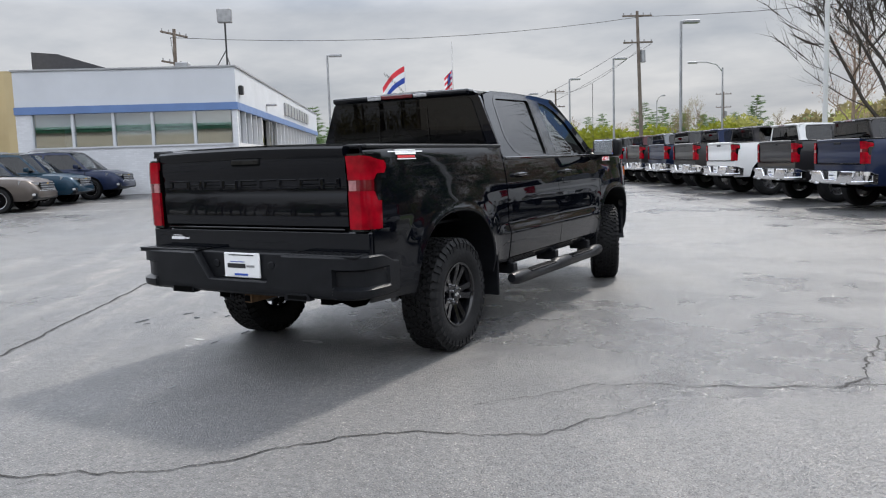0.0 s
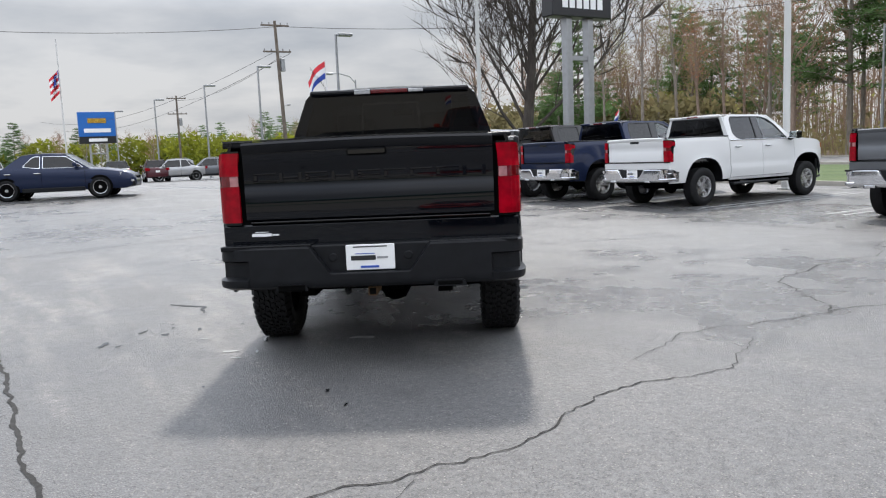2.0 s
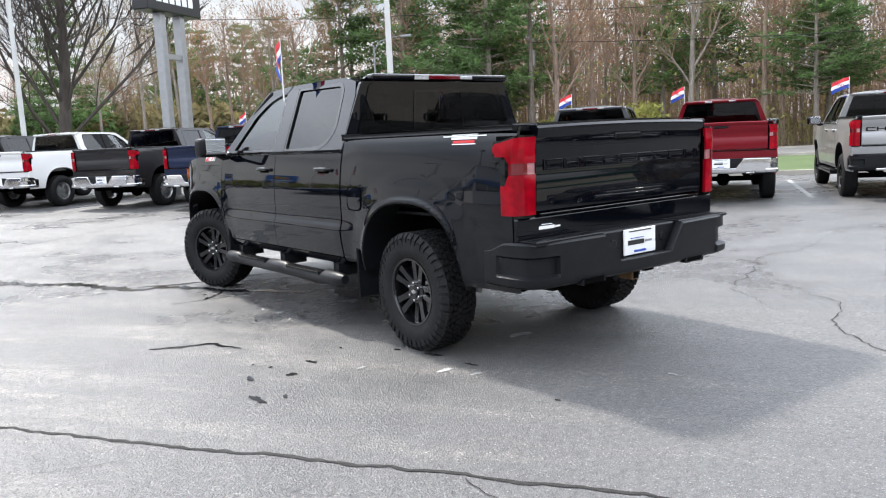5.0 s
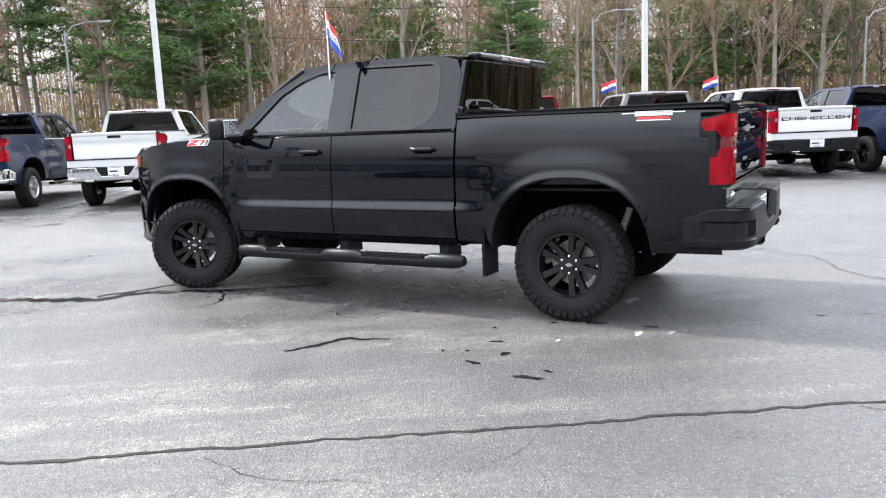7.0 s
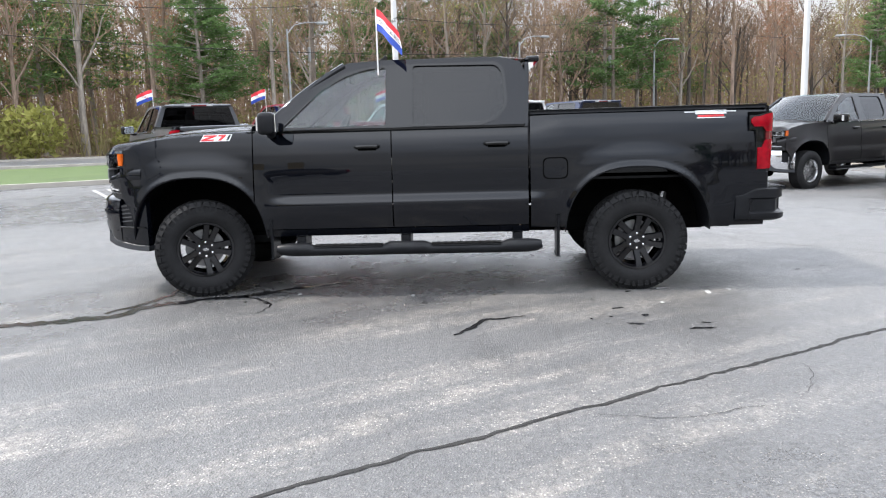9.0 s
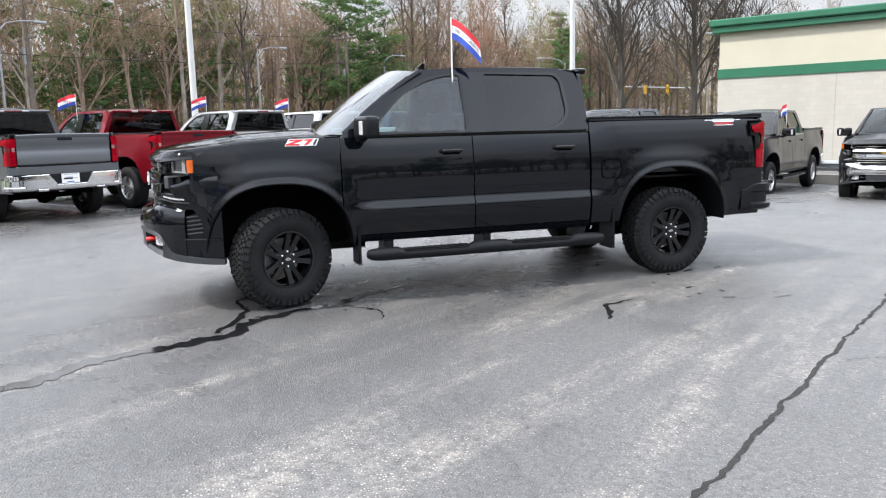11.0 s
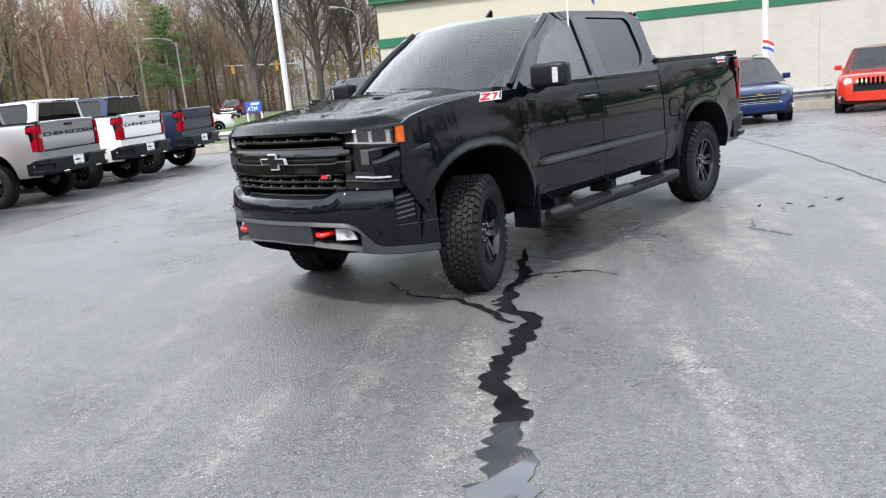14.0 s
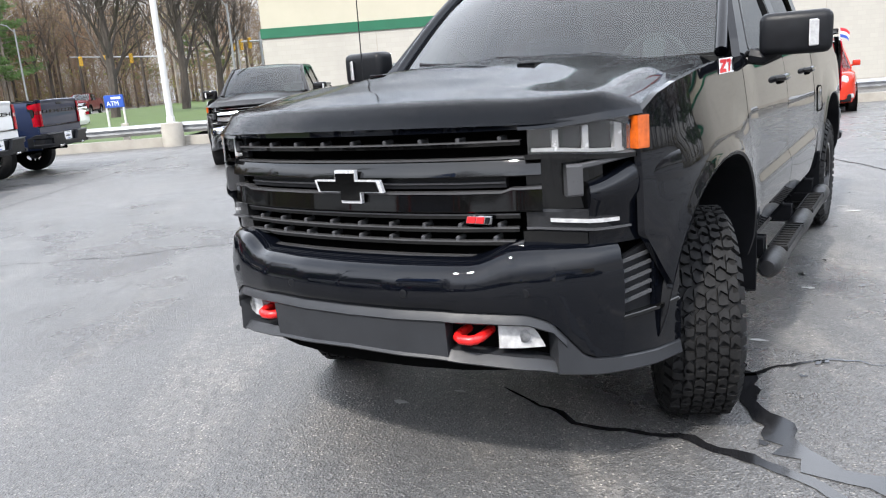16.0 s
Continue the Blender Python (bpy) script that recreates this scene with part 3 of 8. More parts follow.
def holed(bm, outer, holes, place, thick_dir=None, out=None):
    """A flat panel with openings: outlines as pairs, laid into space by place(u, v)."""
    edges = []
    for loop in [outer, *holes]:
        vs = [bm.verts.new((u, v, 0)) for u, v in loop]
        edges += [bm.edges.new((vs[k], vs[(k + 1) % len(vs)])) for k in range(len(vs))]
    bmesh.ops.triangle_fill(bm, edges=edges, use_beauty=True, use_dissolve=False)
    for v in bm.verts:
        v.co = Vector(place(v.co.x, v.co.y))
    if thick_dir is not None:
        es = [e for e in bm.edges if e.is_boundary]
        r = bmesh.ops.extrude_edge_only(bm, edges=es)
        bmesh.ops.translate(bm, vec=thick_dir, verts=[g for g in r["geom"] if isinstance(g, bmesh.types.BMVert)])
    bmesh.ops.recalc_face_normals(bm, faces=bm.faces[:])
    if out is not None and sum((f.normal.dot(Vector(out)) * f.calc_area() for f in bm.faces), 0.0) < 0:
        bmesh.ops.reverse_faces(bm, faces=bm.faces[:])


def rounded(outline, r=0.04, n=4):
    """Rounds the corners of an outline of pairs."""
    out = []
    m = len(outline)
    for k in range(m):
        p, a, b = Vector(outline[k]), Vector(outline[k - 1]), Vector(outline[(k + 1) % m])
        u, w = (a - p), (b - p)
        d = min(r, u.length * 0.45, w.length * 0.45)
        s, e = p + u.normalized() * d, p + w.normalized() * d
        for j in range(n + 1):
            t = j / n
            out.append(tuple(s * (1 - t) ** 2 + p * 2 * t * (1 - t) + e * t * t))
    return out


def grown(outline, d):
    c = sum((Vector(p) for p in outline), Vector((0, 0))) / len(outline)
    return [tuple(c + (Vector(p) - c) * (1 + d / max(0.05, (Vector(p) - c).length))) for p in outline]


def cab_x(z):
    return 0.958 - (z - 1.40) * 0.41


# outlines of the side windows in y and z
WIN_FRONT = [(2.985, 1.432), (2.66, 1.722), (2.44, 1.838), (2.25, 1.882), (2.085, 1.893), (2.085, 1.428)]
WIN_REAR = [(1.875, 1.428), (1.875, 1.898), (1.16, 1.892), (1.105, 1.84), (1.085, 1.60), (1.10, 1.545), (1.17, 1.475), (1.29, 1.434)]
CAB_SIDE = [(3.22, 1.40), (3.12, 1.475), (2.86, 1.69), (2.60, 1.865), (2.42, 1.93), (2.1, 1.945), (1.5, 1.948), (1.12, 1.94), (1.0, 1.90), (0.955, 1.80), (0.905, 1.40)]


def wheel(parent_thing, x, y, side, turn, rim_material, hero, cap="alloy"):
    """One wheel: tyre with lugs, rim with five split spokes, brake disc."""
    base = new("wheel")
    base.parent = parent_thing
    base.location, base.rotation_euler = (x, y, WHEEL_Z + 0.005), (0, 0, radians(turn) + (math.pi if side < 0 else 0))
    R, W, RR = 0.415, 0.275, 0.232
    n = 96 if hero else 40
    bm = bmesh.new()
    h = W / 2
    prof = [(RR - 0.005, -h + 0.03), (RR + 0.02, -h + 0.008), (R * 0.80, -h), (R - 0.035, -h + 0.010), (R - 0.012, -h + 0.035), (R - 0.010, 0), (R - 0.012, h - 0.035),
            (R - 0.035, h - 0.010), (R * 0.80, h), (R * 0.74, h + 0.002), (R * 0.70, h - 0.001), (RR + 0.02, h - 0.008), (RR - 0.005, h - 0.03)]
    if not hero:
        prof = [(r + (0.012 if r > R - 0.02 else 0), o) for r, o in prof]
    lathe(bm, prof, n)
    tyre = part("tyre", bm, M["rubber"], base, smooth=40)
    if hero:
        bm = bmesh.new()
        rnd = random.Random(5)
        rows = [(-0.099, 0.040, 50, 0.0), (-0.060, 0.038, 58, 0.5), (-0.020, 0.038, 58, 0.2), (0.020, 0.038, 58, 0.6), (0.060, 0.038, 58, 0.1), (0.099, 0.040, 50, 0.3)]
        for o, w, cnt, ph in rows:
            for j in range(cnt):
                ln = 2 * math.pi * R / cnt * 0.90
                kink = (0.32 if j % 2 else -0.32) * ln + rnd.uniform(-0.1, 0.1) * ln
                m = Matrix.Rotation(2 * math.pi * (j + ph) / cnt, 4, "X") @ Matrix.Translation((o, 0, R - 0.018))
                ring = [(-w / 2, -ln * 0.42 + kink * 0.6), (-w * 0.12, -ln * 0.30 - kink * 0.5), (w / 2, -ln * 0.45 + kink * 0.4), (w * 0.46, ln * 0.30 + kink * 0.3), (w * 0.08, ln * 0.46 - kink * 0.5), (-w * 0.48, ln * 0.34 + kink * 0.6)]
                ring = [(p + rnd.uniform(-0.003, 0.003), q + rnd.uniform(-0.003, 0.003)) for p, q in ring]
                lo = [bm.verts.new(m @ Vector((p, q, 0))) for p, q in ring]
                hi = [bm.verts.new(m @ Vector((p * 0.9, q * 0.88, 0.022 + rnd.uniform(-0.001, 0.001)))) for p, q in ring]
                bm.faces.new(hi)
                for k in range(6):
                    bm.faces.new((lo[k], lo[(k + 1) % 6], hi[(k + 1) % 6], hi[k]))
        for s in (-1, 1):
            for j in range(42):
                t = 2 * math.pi * (j + 0.5) / 42
                m = Matrix.Rotation(t, 4, "X") @ Matrix.Translation((s * (h - 0.020), 0, R - 0.028)) @ Matrix.Rotation(s * radians(52), 4, "Y")
                ln = 0.046 if j % 2 else 0.030
                box(bm, -0.026, 0.022, -ln / 2, ln / 2, -0.006, 0.015, 0, m)
                m = Matrix.Rotation(t, 4, "X") @ Matrix.Translation((s * (h - 0.004), 0, R - (0.066 if j % 2 else 0.054)))
                box(bm, -0.006, 0.006, -ln * 0.40, ln * 0.40, -0.016, 0.022, 0, m)
        part("tread", bm, M["rubber"], tyre)
    bm = bmesh.new()
    lathe(bm, [(RR + 0.002, h - 0.028), (RR + 0.006, h - 0.012), (RR - 0.010, h - 0.014), (RR - 0.020, h - 0.035), (RR - 0.026, 0.0), (RR - 0.03, -h + 0.03)], n)
    # five pairs of spokes from hub to rim
    for k in range(5):
        for s in (-1, 1):
            t0, t1 = 2 * math.pi * k / 5 + s * 0.30, 2 * math.pi * k / 5 + s * 0.21
            p0 = Vector((h - 0.062, 0.058 * math.cos(t0), 0.058 * math.sin(t0)))
            p1 = Vector((h - 0.030, (RR - 0.014) * math.cos(t1), (RR - 0.014) * math.sin(t1)))
            d = (p1 - p0).normalized()
            w = Vector((1, 0, 0)).cross(d).normalized()
            up = d.cross(w).normalized()
            if up.x < 0:
                up = -up
            vs = []
            for p, a, b in ((p0, 0.033, 0.025), ((p0 + p1) / 2, 0.027, 0.020), (p1, 0.031, 0.024)):
                vs.append([bm.verts.new(p - w * a - up * 0.028), bm.verts.new(p - w * b), bm.verts.new(p + w * b), bm.verts.new(p + w * a - up * 0.028)])
            for r0, r1 in zip(vs, vs[1:]):
                for j in range(3):
                    bm.faces.new((r0[j], r0[j + 1], r1[j + 1], r1[j]))
    lathe(bm, [(0.0005, h - 0.038), (0.040, h - 0.040), (0.044, h - 0.052), (0.082, h - 0.056), (0.088, h - 0.085)], 24)
    bmesh.ops.recalc_face_normals(bm, faces=bm.faces[:])
    rim = part("rim", bm, rim_material, base, smooth=35)
    if hero:
        for k in range(6):
            t = 2 * math.pi * (k + 0.5) / 6
            bm = bmesh.new()
            lathe(bm, [(0.009, h - 0.060), (0.009, h - 0.034), (0.0005, h - 0.031)], 8, "x", (0, 0.062 * math.cos(t), 0.062 * math.sin(t)))
            part("lug_nut", bm, M["chrome"], rim, "chrome lug nut")
        bm = bmesh.new()
        slab(bm, [(-0.026, -0.007), (-0.012, -0.007), (-0.012, -0.013), (0.012, -0.013), (0.012, -0.007), (0.026, -0.007), (0.02, 0.007), (0.012, 0.007), (0.012, 0.013), (-0.012, 0.013), (-0.012, 0.007), (-0.02, 0.007)], 0.004, Matrix.Translation((h - 0.033, 0, 0)) @ pose(0, 0, 0, 0, 0, 90))
        part("hub_badge", bm, M["alloy"], rim)
    bm = bmesh.new()
    lathe(bm, [(0.06, -0.005), (0.165, -0.005), (0.168, -0.02), (0.06, -0.03)], 32)
    part("brake_disc", bm, M["steel"], base)
    return base


def handle_bar(bm, side, y, z):
    x = side_x(y, z) * side
    o = 0.028 * side
    tube(bm, [(x - 0.01 * side, y - 0.105, z), (x + o, y - 0.085, z + 0.002), (x + o * 1.15, y, z + 0.004), (x + o, y + 0.085, z + 0.002), (x - 0.01 * side, y + 0.105, z)], [0.012, 0.018, 0.019, 0.018, 0.012], 10)


def flag(name, words, where, turn, size=0.42, label="", reach=1.0, droop=0.35):
    """A small cloth flag in red, white and blue bands on a white stick clipped to a window."""
    fl = thing(name, label or f"small red, white and blue {words.lower()} flag on a car window".strip(), "flag", "flags on parked vehicles", where @ pose(0, 0, 0, 0, 0, turn))
    bm = bmesh.new()
    tube(bm, [(0, 0, -0.10), (0, 0, 0.46)], 0.006, 6)
    part("stick", bm, M["white_plate"], fl)
    L, H = size, size * 0.66
    wave = lambda u, v: 0.030 * math.sin(u / L * 7 + v * 3) * (u / L) + 0.012 * math.sin(v * 19 + u * 8) * (u / L)
    sag = lambda u: -droop * u * (0.4 + 0.6 * u / L)
    for k, mt in enumerate(("flag_blue", "flag_white", "flag_red")):
        bm = bmesh.new()
        z0 = 0.45 - H + H * k / 3
        grid(bm, lambda u, v: (u * reach, wave(u, v), v + sag(u)), lin(0.0, L, 14), lin(z0, z0 + H / 3, 4))
        part("band", bm, M[mt], fl, mt.split("_")[1] + " cloth band", smooth=60)
    if words:
        for s in (1, -1):
            t = lettering(words, H * 0.27 if len(words) > 5 else H * 0.36, 0.001, M["ink"] if len(words) > 5 else M["flag_red"], fl, Matrix.Translation((L / 2, 0, 0.45 - H / 2)))
            for v in t.data.vertices:
                u = v.co.x
                v.co.y = wave(u, v.co.z) - s * 0.006
                v.co.z += sag(u)
            if s < 0:
                for v in t.data.vertices:
                    v.co.x = L - v.co.x
                for v in t.data.vertices:
                    v.co.y = wave(v.co.x, v.co.z) + 0.006
            for v in t.data.vertices:
                v.co.x *= reach
    return fl


def bow_tie(bm, w, h, depth):
    """A plain cross-shaped badge in x and z, from y = 0."""
    a, b, s = w / 2, h / 2, w * 0.14
    slab(bm, [(-a - s * 0.15, -h * 0.17), (-w * 0.19, -h * 0.17), (-w * 0.19, -b), (w * 0.12, -b), (w * 0.12, -h * 0.17), (a - s * 0.2, -h * 0.17), (a + s * 0.15, h * 0.2), (w * 0.19, h * 0.2), (w * 0.19, b), (-w * 0.12, b), (-w * 0.12, h * 0.2), (-a + s * 0.2, h * 0.2)], depth)


def pickup(label, paint, hero=False, bumper="chrome", rim="alloy", steer=0.0, name="pickup_truck", group="pickups parked in a row", badge=False, lamps="red_lens", grille="chrome"):
    T = thing(name, label, "pickup truck", group)
    step = 0.025 if hero else 0.07
    P, PL = M[paint], M["plastic"]
    # flanks
    fend_top = lambda y: interp(y, [(3.2, 1.402), (3.7, 1.392), (4.0, 1.372), (4.2, 1.345), (4.32, 1.315), (4.42, 1.262), (4.5, 1.20)])
    for s in (-1, 1):
        bm = bmesh.new(); flank(bm, s, -1.045, 0.885, lambda y: 0.53 if y < -0.4 else 0.55, lambda y: interp(y, [(-1.05, 1.512), (-0.6, 1.508), (0.9, 1.49)]), step); folded(bm)
        part("bed_side", bm, P, T, smooth=35)
        for nm, y0, y1 in (("rear_door", 0.905, 2.045), ("front_door", 2.055, 3.228)):
            bm = bmesh.new(); flank(bm, s, y0, y1, lambda y: 0.580, lambda y: 1.40, step); folded(bm)
            d = part(nm, bm, P, T, smooth=35)
            bm = bmesh.new(); handle_bar(bm, s, y0 + 0.26 if nm == "rear_door" else y0 + 0.20, 1.262)
            part("handle", bm, M["gloss_black"] if hero else P, d, "glossy black door handle" if hero else "", smooth=40)
            # flush near-black box that paints the shade of the handle's hollow
            bm = bmesh.new()
            hy = y0 + 0.26 if nm == "rear_door" else y0 + 0.20
            box(bm, s * side_x(hy, 1.25) - 0.012, s * side_x(hy, 1.25) + 0.002, hy - 0.075, hy + 0.075, 1.232, 1.268, 0.004)
            part("handle_cup", bm, M["void"], d)
            if nm == "front_door":
                # mirror on its foot
                bm = bmesh.new()
                box(bm, -0.145, 0.145, -0.06, 0.075, -0.085, 0.095, 0.035, None, 3)
                bmesh.ops.transform(bm, matrix=pose(s * 1.150, 3.035, 1.475, 0, 0, -8 * s), verts=bm.verts[:])
                tube(bm, [(s * 0.965, 3.06, 1.40), (s * 1.02, 3.055, 1.385), (s * 1.075, 3.045, 1.42)], [0.040, 0.036, 0.045], 8)
                mir = part("mirror", bm, PL if hero else M["gloss_black"], d, "black door mirror", smooth=40)
                bm = bmesh.new(); box(bm, -0.105, 0.105, -0.004, 0.004, -0.07, 0.08, 0.003)
                bmesh.ops.transform(bm, matrix=pose(s * 1.128, 2.975, 1.478, 0, 0, -8 * s), verts=bm.verts[:])
                part("mirror_glass", bm, M["mirror"], mir)
                bm = bmesh.new(); box(bm, -0.028, 0.028, -0.004, 0.006, -0.055, 0.055, 0.004)
                bmesh.ops.transform(bm, matrix=pose(s * 1.235, 3.10, 1.475, 0, 0, -38 * s), verts=bm.verts[:])
                part("side_lamp", bm, M["clear_lens"], mir)
        bm = bmesh.new(); flank(bm, s, 0.90, 3.235, lambda y: 0.515, lambda y: 0.572, step * 2); folded(bm, 0.05)
        part("rocker_panel", bm, P, T, smooth=35)
        bm = bmesh.new(); flank(bm, s, 3.238, 4.44, lambda y: 0.50 if y < 4.2 else 0.50 + (y - 4.2) * 1.6, fend_top, step); folded(bm)
        part("front_fender", bm, P, T, smooth=35)
        # wheel wells and lips
        for y0 in (0.0, WB):
            bm = bmesh.new()
            rings = []
            for j in range(41):
                t = radians(9 + 162 * j / 40)
                c, sn = math.cos(t), math.sin(t)
                r = 1 / ((abs(c) / ARCH_Y) ** ARCH_N + (abs(sn) / ARCH_Z) ** ARCH_N) ** (1 / ARCH_N)
                yy, zz = y0 + r * c, WHEEL_Z + r * sn
                xo = side_x(yy, zz)
                rings.append([bm.verts.new((s * xx, y0 + (yy - y0) * k, WHEEL_Z + (zz - WHEEL_Z) * k)) for xx, k in ((xo + 0.002, 1.002), (xo - 0.004, 0.985), (xo - 0.05, 0.985), (0.50, 1.03))])
            for r0, r1 in zip(rings, rings[1:]):
                for k in range(3):
                    bm.faces.new((r0[k], r0[k + 1], r1[k + 1], r1[k]))
            part("wheel_arch", bm, PL, T, "black plastic wheel arch liner", smooth=50)
            # near-black panel: the deep shade of the wheel well as colour
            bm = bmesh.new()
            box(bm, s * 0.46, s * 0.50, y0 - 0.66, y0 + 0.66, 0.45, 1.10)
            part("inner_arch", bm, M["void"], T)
        # greenhouse
        bm = bmesh.new(); holed(bm, CAB_SIDE, [rounded(WIN_FRONT, 0.03), rounded(WIN_REAR, 0.04)], lambda y, z: (s * cab_x(z), y, z), (-s * 0.035, 0, 0))
        part("cab_side", bm, P, T)
        for nm, w, gm in (("front_window", WIN_FRONT, "glass_clear"), ("rear_window", WIN_REAR, "glass_dark")):
            bm = bmesh.new(); holed(bm, grown(rounded(w, 0.03), 0.012), [], lambda y, z: (s * (cab_x(z) - 0.014), y, z), None, (s, 0, 0))
            part(nm, bm, M[gm], T, "lightly tinted side glass" if nm == "front_window" else "dark privacy glass").visible_shadow = False
            bm = bmesh.new(); holed(bm, grown(rounded(w, 0.03), 0.018), [grown(rounded(w, 0.03), -0.012)], lambda y, z: (s * (cab_x(z) + 0.003), y, z), (-s * 0.02, 0, 0))
            part("window_trim", bm, M["gloss_black"], T)
        bm = bmesh.new(); holed(bm, [(2.07, 1.405), (2.07, 1.905), (1.89, 1.908), (1.89, 1.405)], [], lambda y, z: (s * (cab_x(z) + 0.004), y, z), (-s * 0.02, 0, 0))
        part("pillar_trim", bm, M["gloss_black"], T)
        bm = bmesh.new(); box(bm, s * 0.940, s * 0.962, 0.93, 3.03, 1.396, 1.416, 0.004)
        part("belt_strip", bm, M["gloss_black"] if hero else M["chrome"], T)
        # tail lamp: wraps the corner, notched on the flank, with a clear window
        lampset = new("tail_lamp"); lampset.parent = T
        def corner(u, z):
            pull = 0.020 * (z - 1.0)
            pts = [(0.0, 0.845, -1.098), (0.085, 0.930, -1.092), (0.118, 0.960, -1.078), (0.143, 0.978, -1.055), (0.20, 0.990, -1.0), (0.34, 0.998, -0.86)]
            return Vector((s * (interp(u, [(p[0], p[1]) for p in pts]) - 0.010 * smoothstep(1.35, 1.46, z)), interp(u, [(p[0], p[2]) for p in pts]) - pull * (1 - smoothstep(0.1, 0.2, u)), z))
        def lens(nm, mt, u0, u1, zl, zh, push=0.0, n=13):
            q = bmesh.new()
            n = n * 3 if hero else n
            us = lin(u0, u1, n)
            grid(q, lambda k, t: corner(us[k], zl(us[k]) + (zh(us[k]) - zl(us[k])) * t) + Vector((s * push * smoothstep(0.08, 0.16, us[k]), -push * (1 - smoothstep(0.08, 0.16, us[k])), 0)), range(n), [0, 0.12, 0.5, 0.88, 1.0], flip=s < 0)
            bmesh.ops.recalc_face_normals(q, faces=q.faces[:])
            if sum(f.normal.y for f in q.faces if f.calc_center_median().y < -1.08) > 0:
                bmesh.ops.reverse_faces(q, faces=q.faces[:])
            thicken(q, 0.02)
            return part(nm, q, M[mt], lampset, smooth=35)
        lens("upper_lens", lamps, 0.0, 0.288, lambda u: 1.300 + 0.040 * smoothstep(0.16, 0.20, u) + 0.03 * smoothstep(0.265, 0.288, u), lambda u: 1.450 - 0.030 * smoothstep(0.10, 0.26, u) - 0.02 * smoothstep(0.27, 0.288, u), 0.006)
        lens("clear_lens", "lamp_pale", 0.004, 0.058, lambda u: 1.234, lambda u: 1.299, 0.003, 6)
        lens("middle_lens", "red_dark" if lamps == "red_lens" else lamps, 0.058, 0.170, lambda u: 1.234, lambda u: 1.300, 0.004, 6)
        lens("lower_lens", lamps, 0.0, 0.232, lambda u: 0.996, lambda u: 1.233 - 0.062 * smoothstep(0.165, 0.20, u), 0.006)
        lens("lamp_frame", "gloss_black", -0.0, 0.30, lambda u: 0.980 + 0.33 * smoothstep(0.235, 0.25, u), lambda u: 1.462 - 0.03 * smoothstep(0.1, 0.26, u), -0.006, 22)
        bm = bmesh.new(); box(bm, s * 0.79, s * 0.955, -1.06, -0.90, 0.975, 1.46)
        part("lamp_housing", bm, M["void"], lampset)
    # bed: floor, front wall, inner sides, rails
    bm = bmesh.new(); box(bm, -0.80, 0.80, -1.02, 0.86, 0.93, 0.98)
    part("bed_floor", bm, PL, T)
    for s in (-1, 1):
        bm = bmesh.new(); box(bm, s * 0.78, s * 0.80, -1.02, 0.86, 0.95, 1.49)
        part("bed_inner_side", bm, P, T)
        bm = bmesh.new(); box(bm, s * 0.765, s * 0.942, -1.04, 0.885, 1.492, 1.520, 0.010, None, 2)
        part("bed_rail", bm, PL, T, "black plastic bed rail cap")
    bm = bmesh.new(); box(bm, -0.80, 0.80, 0.84, 0.88, 0.93, 1.49); part("bed_front_wall", bm, P, T)
    if hero:
        bm = bmesh.new()
        grid(bm, lambda x, y: (x, y, 1.528 + 0.010 * (1 - (x / 0.8) ** 2)), lin(-0.79, 0.79, 9), lin(-1.03, 0.86, 5)); thicken(bm, 0.02)
        part("bed_cover", bm, M["plastic"], T, "flat black soft bed cover", smooth=40)
    # tailgate with a lip along its top, a recessed handle and a stamped band
    bm = bmesh.new()
    prof = [(1.0, -1.065), (1.012, -1.078), (1.20, -1.086), (1.215, -1.080), (1.335, -1.082), (1.35, -1.090), (1.44, -1.092), (1.462, -1.108), (1.497, -1.112), (1.512, -1.098), (1.512, -1.03), (1.0, -1.02)]
    rings = [[bm.verts.new((x, y - 0.008 * (1 - (x / 0.8) ** 2), z + 0.012 * (1 - (x / 0.8) ** 2) * (z > 1.4))) for z, y in prof] for x in lin(-0.815, 0.815, 15)]
    for r0, r1 in zip(rings, rings[1:]):
        for k in range(len(prof)):
            bm.faces.new((r0[k], r0[(k + 1) % len(prof)], r1[(k + 1) % len(prof)], r1[k]))
    bm.faces.new(rings[0][::-1]); bm.faces.new(rings[-1])
    bmesh.ops.recalc_face_normals(bm, faces=bm.faces[:])
    gate = part("tailgate", bm, P, T, smooth=30)
    bm = bmesh.new(); box(bm, -0.13, 0.13, -1.112, -1.09, 1.405, 1.455, 0.012)
    part("tailgate_handle", bm, M["gloss_black"] if hero else M["plastic"], gate, "black tailgate handle recess")
    if hero or badge:
        # the maker's stamped word becomes plain raised bars, one block a letter
        lw = 0.150
        for k in range(9):
            q = bmesh.new()
            m = Matrix.Translation((-0.752 + k * 0.171, -1.0925 if hero else -1.097, 1.250))
            shapes = [((0, lw, 0.052, 0.064), (0, lw, 0.0, 0.012), (0, 0.026, 0.012, 0.052)), ((0, 0.026, 0, 0.064), (lw - 0.026, lw, 0, 0.064), (0.026, lw - 0.026, 0.026, 0.038)), ((0, lw, 0.052, 0.064), (0, lw, 0.026, 0.037), (0, lw, 0.0, 0.012), (0, 0.026, 0.012, 0.052))]
            for (u0, u1, w0, w1) in shapes[(0, 1, 2, 1, 2, 0, 0, 2, 1)[k]]:
                box(q, u0, u1, 0, 0.016, w0, w1, 0.003, m)
            part("raised_bar", q, P if hero else M["gloss_black"], gate)
    bm = bmesh.new(); box(bm, -0.79, 0.79, -1.088, -1.02, 0.984, 0.996, 0.003); part("gate_strip", bm, M["gloss_black"], T)
